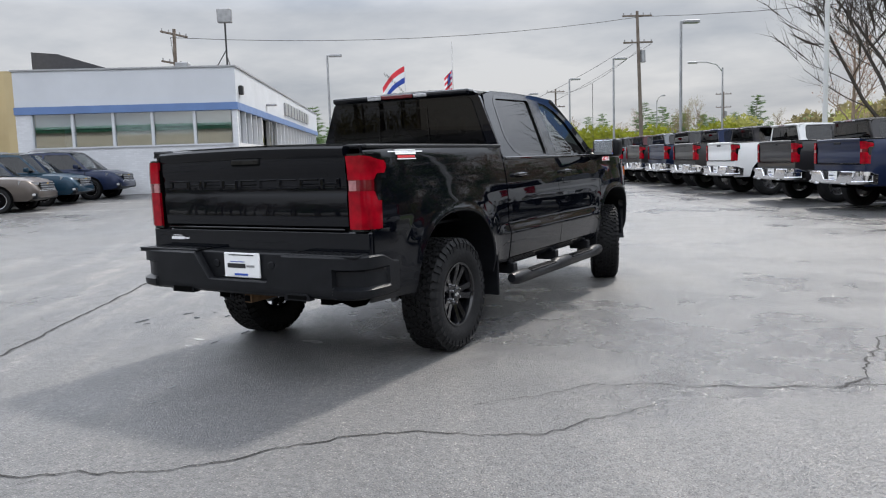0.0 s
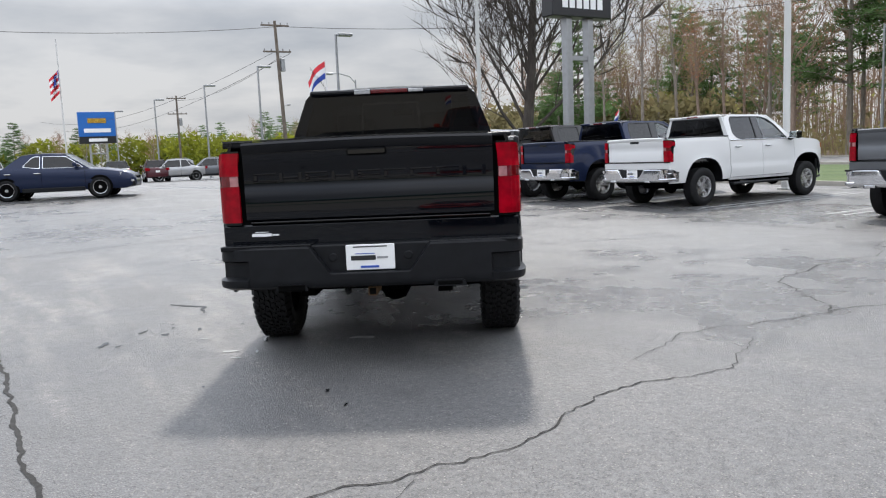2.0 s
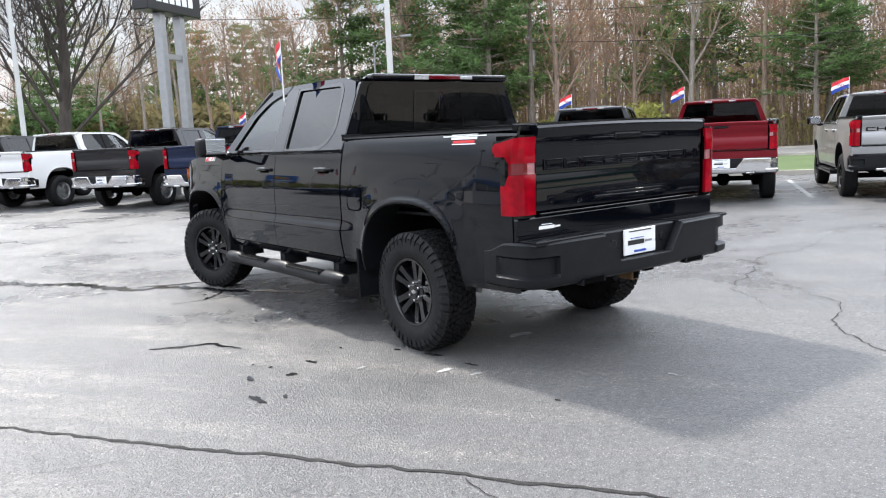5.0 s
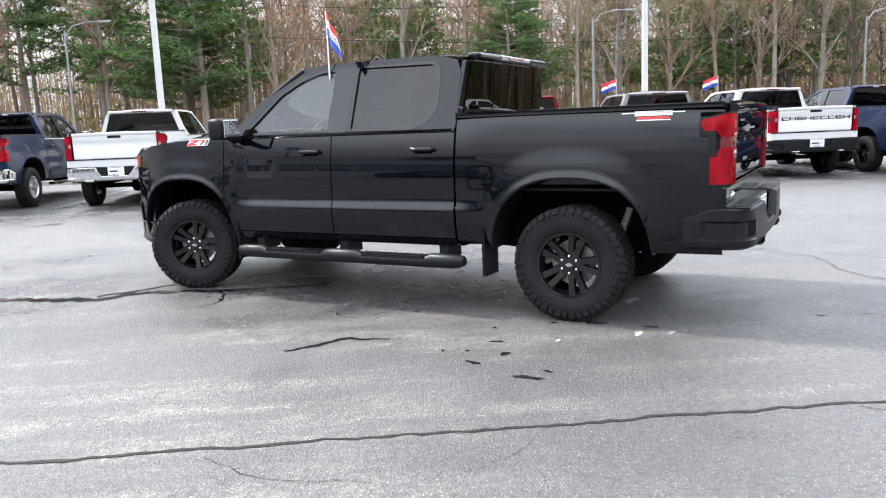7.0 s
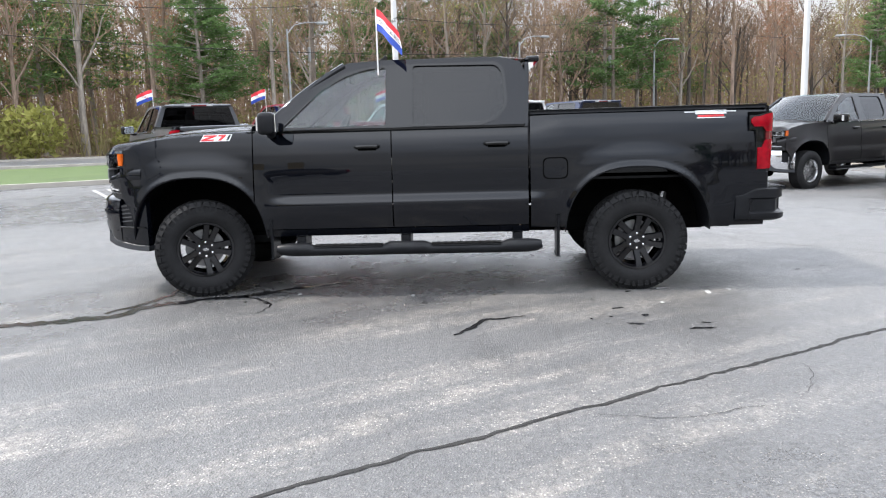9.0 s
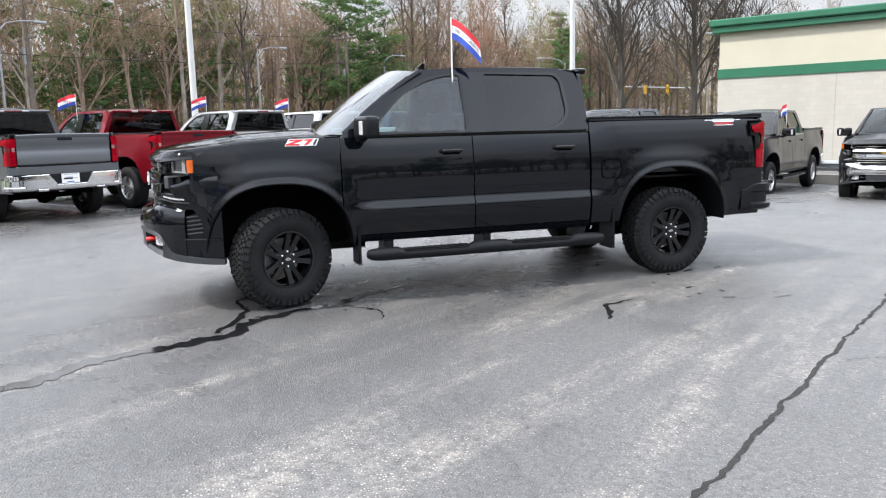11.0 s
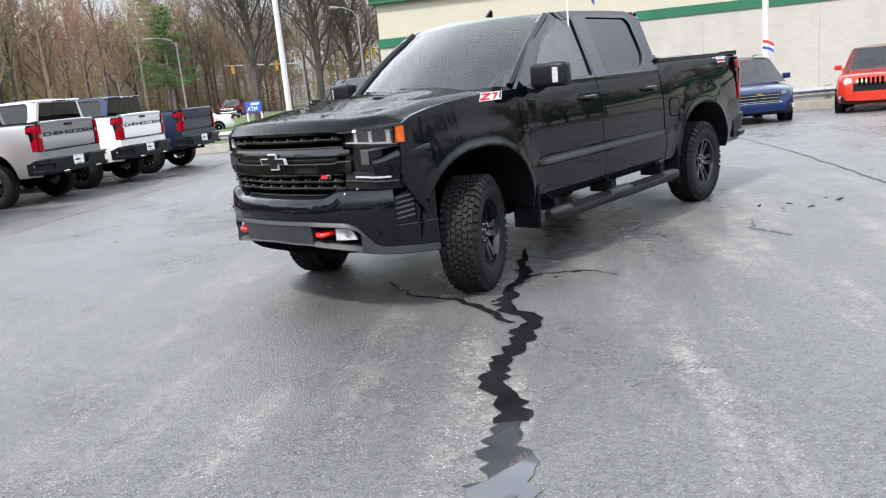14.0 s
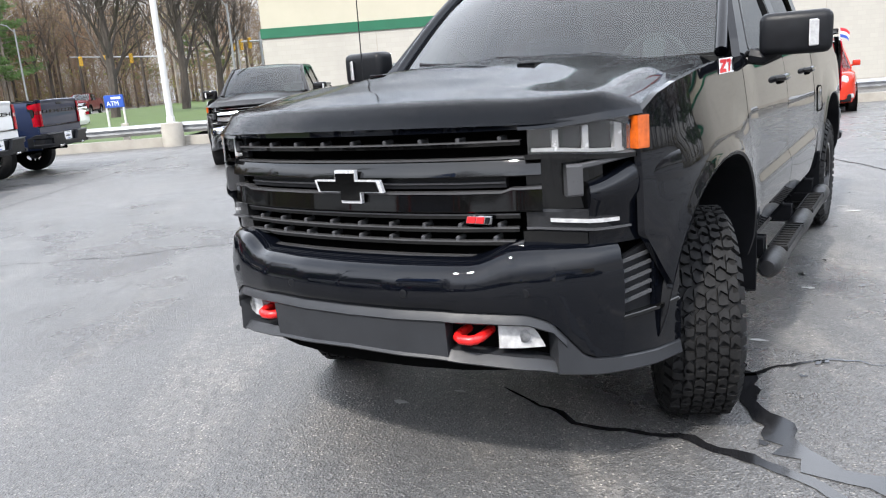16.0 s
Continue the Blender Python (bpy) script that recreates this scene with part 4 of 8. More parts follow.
    bm = bmesh.new(); box(bm, -0.975, 0.975, -1.068, -0.95, 0.80, 0.982, 0.015, None, 2); part("rear_valance", bm, P, T)
    # rear bumper: slanted plate bay, scooped corner steps, ends that wrap the flanks
    B = M[bumper]
    zt = lambda x: interp(abs(x), [(0.0, 0.655), (0.255, 0.655), (0.385, 0.838), (1.1, 0.838)])
    for s in (-1, 1):
        half = [(x, -1.252 + 0.03 * (x / 0.9) ** 2) for x in lin(0.0, 0.78, 25)] + [(0.79, -1.229), (0.86, -1.222), (0.915, -1.205), (0.955, -1.175), (0.98, -1.14), (0.992, -1.09), (0.998, -1.03), (1.0, -0.97), (1.0, -0.925), (1.0, -0.91), (1.0, -0.86), (1.0, -0.80)]
        def scoop(x, y):
            if x < 0.785:
                return 0.0
            if y < -1.15:
                return -0.035
            if y < -0.918:
                return -0.016
            return 0.0
        def rear_prof(x, y):
            o, l = scoop(x, y), 0.014 * (x > 0.785 and y < -0.92)
            t = zt(x) - 0.055 * smoothstep(-1.0, -0.82, y)
            lim = max(0.66, t)
            return [(-0.03, 0.565), (l - 0.006, 0.582), (l, 0.60), (l, min(0.628, lim - 0.02)), (o, min(0.645, lim - 0.012)), (o, min(0.742, lim - 0.008)), (0.0, min(0.757, lim - 0.006)), (-0.002, lim - 0.012), (-0.016, lim)]
        bm = bmesh.new()
        wrap(bm, [(s * x, y) for x, y in half], lambda x, y: rear_prof(abs(x), y), 0.03, -s)
        rb = part("rear_bumper_half", bm, B, T, "black textured rear bumper half" if hero else "", smooth=28)
        bm = bmesh.new(); box(bm, s * 0.385, s * 0.955, -1.212, -1.06, 0.826, 0.846, 0.006)
        pad = part("step_pad", bm, PL, T, "ribbed black step pad")
        for k in range(12 if hero else 0):
            q = bmesh.new(); box(q, s * (0.42 + k * 0.043), s * (0.445 + k * 0.043), -1.205, -1.09, 0.845, 0.850)
            part("rib", q, PL, pad)
        bm = bmesh.new()
        slab(bm, rounded([(s * 0.40, 0.552), (s * 0.42, 0.596), (s * 0.60, 0.596), (s * 0.62, 0.552)], 0.015, 2), 0.05, Matrix.Translation((0, -1.245, 0)))
        part("exhaust_surround", bm, PL, rb)
        bm = bmesh.new(); box(bm, s * 0.43, s * 0.59, -1.25, -1.20, 0.560, 0.588, 0.006); part("exhaust_tip", bm, M["void"] if hero else M["chrome"], rb)
        bm = bmesh.new(); lathe(bm, [(0.028, 0.0), (0.028, -0.006), (0.022, -0.008), (0.0005, -0.008)], 16, "y", (s * 0.245, -1.172, 0.755)); part("bumper_cap", bm, PL, rb)
    bm = bmesh.new(); box(bm, -0.40, 0.40, -1.172, -1.05, 0.62, 0.838, 0.01); rb = part("plate_bay", bm, PL, T)
    plate = part("licence_plate", (lambda b: (box(b, -0.158, 0.158, -1.192, -1.178, 0.668, 0.834, 0.004), b)[1])(bmesh.new()), M["white_plate"], rb, "white paper dealer plate")
    for u0, u1, w0, w1, mt in ((-0.125, 0.035, 0.732, 0.762, "ink"), (0.045, 0.115, 0.740, 0.754, "galv"), (-0.065, 0.055, 0.682, 0.696, "blue_ink"), (-0.10, 0.03, 0.772, 0.777, "blue_ink"), (-0.11, 0.11, 0.816, 0.823, "ink")):
        bm = bmesh.new(); box(bm, u0, u1, -1.1945, -1.191, w0, w1); part("print_bar", bm, M[mt], plate)
    if hero:
        bm = bmesh.new(); box(bm, -0.03, 0.03, -1.15, -0.85, 0.490, 0.550, 0.004); part("hitch_receiver", bm, M["rust"], T, "rusty square tow hitch receiver")
        bm = bmesh.new(); box(bm, -0.021, 0.021, -1.155, -1.13, 0.499, 0.541); part("hitch_hole", bm, M["void"], T)
        bm = bmesh.new(); tube(bm, [(-0.17, -1.10, 0.57), (-0.17, -1.115, 0.53), (-0.16, -1.13, 0.51)], 0.020, 8); part("wiring_plug", bm, M["plastic"], T)
        st = new("dealer_sticker"); st.parent = T
        for u0, u1, w0, w1 in ((-0.79, -0.66, 0.898, 0.918), (-0.655, -0.61, 0.902, 0.912), (-0.77, -0.68, 0.925, 0.929)):
            bm = bmesh.new(); box(bm, u0, u1, -1.0715, -1.0685, w0, w1); part("sticker_bar", bm, M["white_ink"], st, "pale dealer sticker")
    # chassis, in the flat near-black that stands in for shade under the truck
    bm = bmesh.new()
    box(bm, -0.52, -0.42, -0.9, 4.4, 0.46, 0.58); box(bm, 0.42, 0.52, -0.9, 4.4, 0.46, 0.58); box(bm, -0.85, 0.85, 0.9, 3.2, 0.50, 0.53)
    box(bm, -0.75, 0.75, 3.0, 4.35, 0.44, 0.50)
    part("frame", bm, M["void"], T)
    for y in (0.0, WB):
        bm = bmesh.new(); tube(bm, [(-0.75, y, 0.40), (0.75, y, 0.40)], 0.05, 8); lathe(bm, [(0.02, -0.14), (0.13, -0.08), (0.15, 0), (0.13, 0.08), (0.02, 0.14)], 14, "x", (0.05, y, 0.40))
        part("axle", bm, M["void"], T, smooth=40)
    if hero:
        bm = bmesh.new(); tube(bm, [(0.25, -0.55, 0.62), (0.62, -0.56, 0.60)], 0.14, 14); part("spare_tyre", bm, M["rubber"], T, smooth=40)
        for s in (-1, 1):
            for y in (-0.2, ):
                bm = bmesh.new(); tube(bm, [(s * 0.56, y, 0.38), (s * 0.50, y - 0.12, 0.78)], 0.03, 8); part("shock_absorber", bm, M["steel"], T)
    # roof, rear wall, windscreen
    bm = bmesh.new()
    rf = lambda x, t: (x, 0.93 + (2.45 + 0.12 * (1 - (x / 0.735) ** 2) - 0.93) * t, 1.930 + 0.062 * (1 - abs(x / 0.74) ** 2.6) * (0.55 + 0.45 * math.sin(math.pi * min(1, t * 1.25 + 0.12))) - 0.035 * smoothstep(0.72, 1.0, t) - 0.02 * (1 - smoothstep(0, 0.1, t)))
    grid(bm, rf, lin(-0.738, 0.738, 21), lin(0, 1, 25)); thicken(bm, -0.03)
    roof = part("roof", bm, P, T, smooth=40)
    bm = bmesh.new(); box(bm, -0.70, 0.70, 0.855, 0.97, 1.895, 1.945, 0.018, None, 2); sp = part("rear_spoiler", bm, P, T)
    bm = bmesh.new(); box(bm, -0.16, 0.16, 0.846, 0.87, 1.905, 1.935, 0.005); part("third_brake_lamp", bm, M["red_dark"], sp, "dark red high brake lamp")
    for s in (-1, 1):
        bm = bmesh.new(); box(bm, s * 0.17, s * 0.30, 0.848, 0.87, 1.907, 1.933, 0.005); part("cargo_lamp", bm, M["clear_lens"], sp)
    back = lambda x, z: (x, 0.895 + (z - 1.40) * 0.10, z)
    bm = bmesh.new(); holed(bm, [(-0.95, 1.40), (-0.95, 1.42), (-0.755, 1.88), (-0.70, 1.93), (0.70, 1.93), (0.755, 1.88), (0.95, 1.42), (0.95, 1.40), (0.95, 0.9), (-0.95, 0.9)], [rounded([(-0.80, 1.50), (-0.665, 1.875), (0.665, 1.875), (0.80, 1.50)], 0.04)], back, (0, 0.03, 0))
    part("cab_back", bm, P, T)
    bm = bmesh.new(); holed(bm, rounded([(-0.82, 1.48), (-0.675, 1.885), (0.675, 1.885), (0.82, 1.48)], 0.04), [], lambda x, z: (x, back(x, z)[1] - 0.008, z), None, (0, -1, 0))
    rg = part("back_window", bm, M["glass_back"], T, "dark tinted sliding rear glass"); rg.visible_shadow = False
    bm = bmesh.new(); holed(bm, [(-0.27, 1.50), (-0.25, 1.835), (0.25, 1.835), (0.27, 1.50)], [[(-0.255, 1.515), (-0.237, 1.82), (0.237, 1.82), (0.255, 1.515)]], lambda x, z: (x, back(x, z)[1] - 0.014, z))
    part("slider_frame", bm, M["gloss_black"], rg)
    cowl = lambda x: 3.17 + 0.16 * (1 - (x / 0.86) ** 2)
    top = lambda x: (2.45 + 0.12 * (1 - (x / 0.735) ** 2), 1.905 + 0.05 * (1 - abs(x / 0.74) ** 2.6))
    bm = bmesh.new()

    def screen(u, t):
        xb, xt = 0.855 * u, 0.725 * u
        x = xb + (xt - xb) * t
        y = cowl(xb) + (top(xt)[0] - cowl(xb)) * t
        return (x, y, 1.425 + (top(xt)[1] - 1.425) * t + 0.03 * math.sin(math.pi * t))
    grid(bm, screen, lin(-1, 1, 13), lin(0, 1, 9), flip=True)
    if sum(f.normal.y for f in (bm.normal_update() or bm.faces)) < 0:
        bmesh.ops.reverse_faces(bm, faces=bm.faces[:])
    part("windscreen", bm, M["glass_screen"], T, "clear curved windscreen", smooth=60).visible_shadow = False
    for s in (-1, 1):
        bm = bmesh.new()
        pts = [Vector(screen(s, t)) + Vector((s * 0.012, 0.0, 0.0)) for t in lin(0, 1, 7)]
        tube(bm, pts, 0.030, 8)
        part("a_pillar", bm, P, T, smooth=50)
    bm = bmesh.new(); grid(bm, lambda x, t: (x, cowl(x) + 0.0 + 0.14 * t, 1.412 - 0.0 * t), lin(-0.86, 0.86, 13), [0, 1]); part("cowl", bm, M["plastic"], T)
    for x0, x1 in ((-0.45, 0.20), (0.15, 0.72)):
        bm = bmesh.new(); tube(bm, [(x0, cowl(x0) + 0.05, 1.425), ((x0 + x1) / 2, cowl((x0 + x1) / 2) - 0.03, 1.455), (x1, cowl(x1) - 0.06, 1.475)], 0.008, 6); part("wiper", bm, M["plastic"], T)
    # hood
    he = lambda y: interp(y, [(3.2, 1.408), (3.6, 1.405), (4.0, 1.385), (4.3, 1.345), (4.5, 1.325), (4.7, 1.290), (4.8, 1.270)])

    def hood_z(x, y):
        ax = abs(x)
        return he(y) + 0.048 * (1 - (ax / 0.9) ** 2) + 0.018 * smoothstep(0.54, 0.36, ax) * smoothstep(4.80, 4.0, y) - 0.007 * math.exp(-((ax - 0.58) / 0.09) ** 2) * smoothstep(4.75, 4.2, y) - 0.05 * smoothstep(0.80, 0.90, ax)

    def hood(u, t):
        x = 0.895 * u
        f = upper_y(x) + 0.004
        b = cowl(x * 0.95) + 0.09
        y = b + (f - b) * t
        return (x * (1 - 0.02 * t), y, hood_z(x, y) - 0.058 * smoothstep(0.92, 1.0, t) ** 2)
    bm = bmesh.new(); grid(bm, hood, lin(-1, 1, 41 if hero else 17), lin(0, 1, 45 if hero else 15)); thicken(bm, -0.02)
    hd = part("hood", bm, P, T, smooth=40)
    if hero:
        for s in (-1, 1):
            bm = bmesh.new(); box(bm, s * 0.315, s * 0.385, 3.97, 4.08, hood_z(0.35, 4.03) - 0.012, hood_z(0.35, 4.03) + 0.001, 0.002); part("hood_vent", bm, M["gloss_black"], hd)
    # the face: grille, lamps, bumper, skid plate
    GR = M["gloss_black"] if hero else M[grille]
    EDGE = M["bar_edge"] if hero else M[grille]
    def bar(nm, mat, *args, par=None, label="", **kw):
        q = bmesh.new(); face_bar(q, *args, **kw)
        return part(nm, q, mat, par or T, label, smooth=35)
    # added near-black sheet: its colour stands for the shade behind the grille
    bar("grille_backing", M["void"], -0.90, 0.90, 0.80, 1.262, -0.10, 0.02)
    bar("hood_lip", P, -0.62, 0.62, 1.246, 1.268, -0.008, 0.06)
    for z, w in ((1.205, 0.60), (0.976, 0.59), (0.932, 0.585), (0.889, 0.57)):
        gb = bar("grille_bar", GR, -w, w, z - 0.008, z + 0.006, -0.024, 0.05)
        for zz in (z + 0.0065,):
            bar("bar_edge", EDGE, -w, w, zz - 0.0025, zz + 0.0025, -0.017, 0.02, par=gb)
        if hero and z != 0.976:
            for x in lin(-w + 0.07, w - 0.07, 9):
                q = bmesh.new(); box(q, x - 0.007, x + 0.007, upper_y(x) - 0.075, upper_y(x) - 0.022, z + 0.005, z + 0.022, 0.004); part("grille_fin", q, M["plastic_grey"], gb)
    cb = bar("grille_crossbar", GR, -0.66, 0.66, 1.102, 1.158, -0.004, 0.06, 0.012, ease=0.004)
    bar("bar_edge", EDGE, -0.66, 0.66, 1.157, 1.163, -0.012, 0.03, par=cb)
    bar("grille_recess", M["plastic"], -0.55, 0.55, 1.066, 1.104, -0.030, 0.03)
    bar("recess_slat", EDGE if not hero else M["plastic_grey"], -0.55, 0.55, 1.080, 1.085, -0.024, 0.02)
    low_line = lambda x: 1.052 + 0.010 * smoothstep(0.54, 0.57, abs(x))
    c2 = bar("lower_crossbar", GR, -0.66, 0.66, 0.992, lambda x: low_line(x), -0.002, 0.06, 0.006, n=45, ease=0.003)
    bar("bar_edge", EDGE, -0.66, 0.66, lambda x: low_line(x) - 0.001, lambda x: low_line(x) + 0.006, -0.004, 0.03, n=45, par=c2)
    sill = lambda x: 0.832 + 0.050 * smoothstep(0.47, 0.60, abs(x))
    bar("grille_sill", GR, -0.60, 0.60, lambda x: sill(x) - 0.02, lambda x: sill(x) + 0.012, -0.006, 0.06, n=31, ease=0.004)
    bar("bar_edge", EDGE, -0.60, 0.60, lambda x: sill(x) + 0.011, lambda x: sill(x) + 0.016, -0.010, 0.03, n=31)
    bm = bmesh.new(); bow_tie(bm, 0.25, 0.092, 0.020)
    bmesh.ops.transform(bm, matrix=Matrix.Translation((0, upper_y(0) + 0.002, 1.080)), verts=bm.verts[:])
    bd = part("badge", bm, M["gloss_black"] if hero else M["gold"], T, "black badge with a bright edge" if hero else "gold badge")
    if hero:
        bm = bmesh.new(); bow_tie(bm, 0.276, 0.112, 0.016); bmesh.ops.transform(bm, matrix=Matrix.Translation((0, upper_y(0) + 0.001, 1.080)), verts=bm.verts[:]); part("badge_edge", bm, M["bright_edge"], bd)
        yb = upper_y(0.455) - 0.012
        bm = bmesh.new(); slab(bm, [(-0.503, 0.954), (-0.412, 0.954), (-0.418, 0.981), (-0.509, 0.981)], 0.008, Matrix.Translation((0, yb, 0)), 0.002)
        gb = part("grille_badge", bm, M["alloy"], T, "small red and chrome grille badge")
        for x0, x1, mat in ((-0.447, -0.416, "red_ink"), (-0.478, -0.450, "red_ink"), (-0.498, -0.482, "plastic")):
            bm = bmesh.new(); slab(bm, [(x0, 0.957), (x1, 0.957), (x1 - 0.005, 0.978), (x0 - 0.005, 0.978)], 0.011, Matrix.Translation((0, yb, 0)), 0.001); part("badge_bar", bm, M[mat], gb)
    for s in (-1, 1):
        # headlamp: dark reflector, bright brackets, amber end, clear cover
        hl = new("headlamp"); hl.parent = T
        lo = lambda x: 1.168 - 0.024 * smoothstep(0.65, 0.92, abs(x))
        hi = lambda x: 1.244 + 0.018 * smoothstep(0.65, 0.92, abs(x))
        bar("reflector", M["lamp_dark"], s * 0.622, s * 0.89, lambda x: lo(x) - 0.006, lambda x: hi(x) + 0.004, -0.055, 0.02, par=hl)
        bar("lamp_strip", M["bright_edge"], s * 0.635, s * 0.868, lambda x: lo(x) + 0.006, lambda x: lo(x) + 0.016, -0.018, 0.02, par=hl)
        for xx in (0.700, 0.775, 0.850):
            bar("lamp_bracket", M["bright_edge"], s * xx, s * (xx + 0.015), lambda x: lo(x) + 0.010, lambda x: hi(x) - 0.010, -0.020, 0.02, n=3, par=hl)
            bar("lamp_element", M["lamp_grey"], s * (xx - 0.045), s * (xx - 0.004), lambda x: lo(x) + 0.022, lambda x: hi(x) - 0.014, -0.038, 0.015, n=4, par=hl)
        bar("turn_lamp", M["amber_lens"], s * 0.882, s * 0.904, lambda x: lo(x) + 0.010, lambda x: hi(x) - 0.004, 0.016, 0.05, n=7, par=hl, label="amber turn lamp")
        bar("lens_cover", M["glass_lens"], s * 0.626, s * 0.874, lo, hi, -0.002, 0.003, par=hl).visible_shadow = False
        bar("lamp_rim", M["gloss_black"], s * 0.615, s * 0.925, lambda x: lo(x) - 0.014, lo, 0.002, 0.06, par=hl)
        bar("lamp_brow", P, s * 0.60, s * 0.900, hi, lambda x: hi(x) + 0.022, 0.0, 0.06, 0.012)
        # dark cheek, bright-edged bracket and the fender's horn above the running lamp
        bar("cheek_panel", M["gloss_black"], s * 0.615, s * 0.83, 0.985, lambda x: lo(x) - 0.012, -0.040, 0.04)
        bar("cheek_bracket", M["plastic_grey"], s * 0.728, s * 0.768, 1.030, lambda x: 1.128, 0.004, 0.045, n=4, ease=0.006)
        bar("bracket_top", M["plastic_grey"], s * 0.728, s * 0.90, lambda x: 1.112 + 0.02 * smoothstep(0.75, 0.9, abs(x)), lambda x: 1.130 + 0.022 * smoothstep(0.75, 0.9, abs(x)), 0.0, 0.045, ease=0.004)
        bm = bmesh.new()
        def horn(x, y):
            u = smoothstep(0.785, 0.955, abs(x))
            zt, zb = 1.066 + 0.082 * u, 0.985
            h = zt - zb
            return [(-0.030 + 0.018 * u, 0.86), (-0.016 + 0.008 * u, zb), (0.004 + 0.004 * u, zb + 0.30 * h), (0.007 + 0.003 * u, zb + 0.55 * h), (0.003, zb + 0.78 * h), (-0.006, zb + 0.92 * h), (-0.024, zt)]
        wrap(bm, [(x, upper_y(x)) for x in (lin(0.785, 0.965, 22) if s > 0 else lin(-0.965, -0.785, 22))], horn, 0.04)
        part("fender_horn", bm, P, T, smooth=60)
        dlo = lambda x: 0.925 - 0.025 * smoothstep(0.62, 0.875, abs(x))
        dhi = lambda x: 0.996 - 0.019 * smoothstep(0.62, 0.875, abs(x))
        bar("running_lamp_housing", M["lamp_dark"], s * 0.612, s * 0.876, dlo, dhi, -0.020, 0.05, 0.0, ease=0.008)
        bar("running_lamp", M["clear_lens"], s * 0.682, s * 0.852, lambda x: dlo(x) + 0.034, lambda x: dlo(x) + 0.046, -0.010, 0.02, label="clear daytime running lamp strip")
        bar("lamp_sill", M["plastic_grey"], s * 0.612, s * 0.876, lambda x: dlo(x) + 0.010, lambda x: dlo(x) + 0.016, -0.008, 0.03)
        bar("lamp_shelf", M["gloss_black"], s * 0.600, s * 0.880, lambda x: 0.872, dlo, -0.030, 0.05)
        # slotted air vent in the bumper's end
        bar("vent_backing", M["plastic"], s * 0.850, s * 0.925, lambda x: 0.60, lambda x: 0.80 + 0.7 * max(0, abs(x) - 0.853), -0.022, 0.02, curve=front_y, n=5)
        if hero:
            for k in range(5):
                z = 0.655 + k * 0.034
                bar("vent_slat", M["plastic_grey"], s * 0.858, s * 0.915, lambda x: z + 0.25 * (abs(x) - 0.858), lambda x: z + 0.010 + 0.25 * (abs(x) - 0.858), -0.012, 0.02, curve=front_y, n=3)
    FB = P if hero else B
    top_line = lambda x: 0.838 + 0.046 * smoothstep(0.46, 0.60, abs(x)) - 0.012 * smoothstep(0.65, 0.88, abs(x))
    skid_top = lambda x: interp(abs(x), [(0, 0.690), (0.36, 0.688), (0.62, 0.672), (0.69, 0.640), (0.77, 0.505), (0.96, 0.455)])
    skid_low = lambda x: interp(abs(x), [(0, 0.530), (0.35, 0.517), (0.66, 0.476), (0.76, 0.447), (0.96, 0.405)])
    bm = bmesh.new()
    xs = lin(-0.852, 0.852, 57)
    wrap(bm, [(x, front_y(x)) for x in xs], lambda x, y: [(-0.03, skid_top(x) - 0.01), (0.0, skid_top(x) + 0.004), (0.008, max(skid_top(x) + 0.02, 0.72)), (0.004, 0.775), (-0.010, top_line(x) - 0.030), (-0.022, top_line(x) - 0.014), (-0.042, top_line(x) - 0.002), (-0.085, top_line(x) + 0.010), (-0.10, top_line(x) + 0.008)], 0.02)
    part("front_bumper", bm, FB, T, smooth=50)
    for s in (-1, 1):
        bar("bumper_end", FB, s * 0.850, s * 0.962, skid_top, 0.612, -0.004, 0.06, 0.0, curve=front_y, ease=0.006)
        bar("vent_sill", M["gloss_black"] if hero else FB, s * 0.850, s * 0.955, 0.606, 0.622, 0.006, 0.04, curve=front_y, ease=0.003)
        bar("bumper_flank", FB, s * 0.918, s * 0.962, 0.612, 0.86, -0.008, 0.05, curve=front_y)
    SK = M["skid_grey"]
    bar("skid_lip", SK, -0.72, 0.72, lambda x: skid_top(x) - 0.036, skid_top, 0.006, 0.08, 0.012, n=45, curve=front_y, ease=0.005)
    bar("skid_centre", SK, -0.37, 0.37, skid_low, lambda x: skid_top(x) - 0.034, -0.012, 0.06, -0.010, curve=front_y)
    bar("skid_bottom", SK, -0.72, 0.72, skid_low, lambda x: skid_low(x) + 0.036, -0.004, 0.10, 0.02, n=45, curve=front_y, ease=0.006)
    for s in (-1, 1):
        bar("skid_corner", SK, s * 0.70, s * 0.962, skid_low, lambda x: skid_top(x), 0.002, 0.07, 0.006, n=14, curve=front_y, ease=0.006)
    # another near-black sheet, painting the shade inside the lower openings
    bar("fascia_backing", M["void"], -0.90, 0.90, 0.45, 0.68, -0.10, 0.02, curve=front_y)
    for s in (-1, 1):
        fg = bar("fog_lamp", M["clear_lens"], s * 0.530, s * 0.668, 0.552, lambda x: 0.630 - 0.075 * smoothstep(0.625, 0.70, abs(x)) * 1.6, -0.034, 0.03, n=9, curve=front_y, label="clear fog lamp in a bright housing")
        q = bmesh.new(); lathe(q, [(0.024, 0.0), (0.020, 0.008), (0.0005, 0.011)], 16, "y", (s * 0.592, front_y(0.592) - 0.042, 0.592)); part("fog_lens", q, M["glass_lens"], fg)
        bm = bmesh.new()
        yy = front_y(0.42) - 0.035
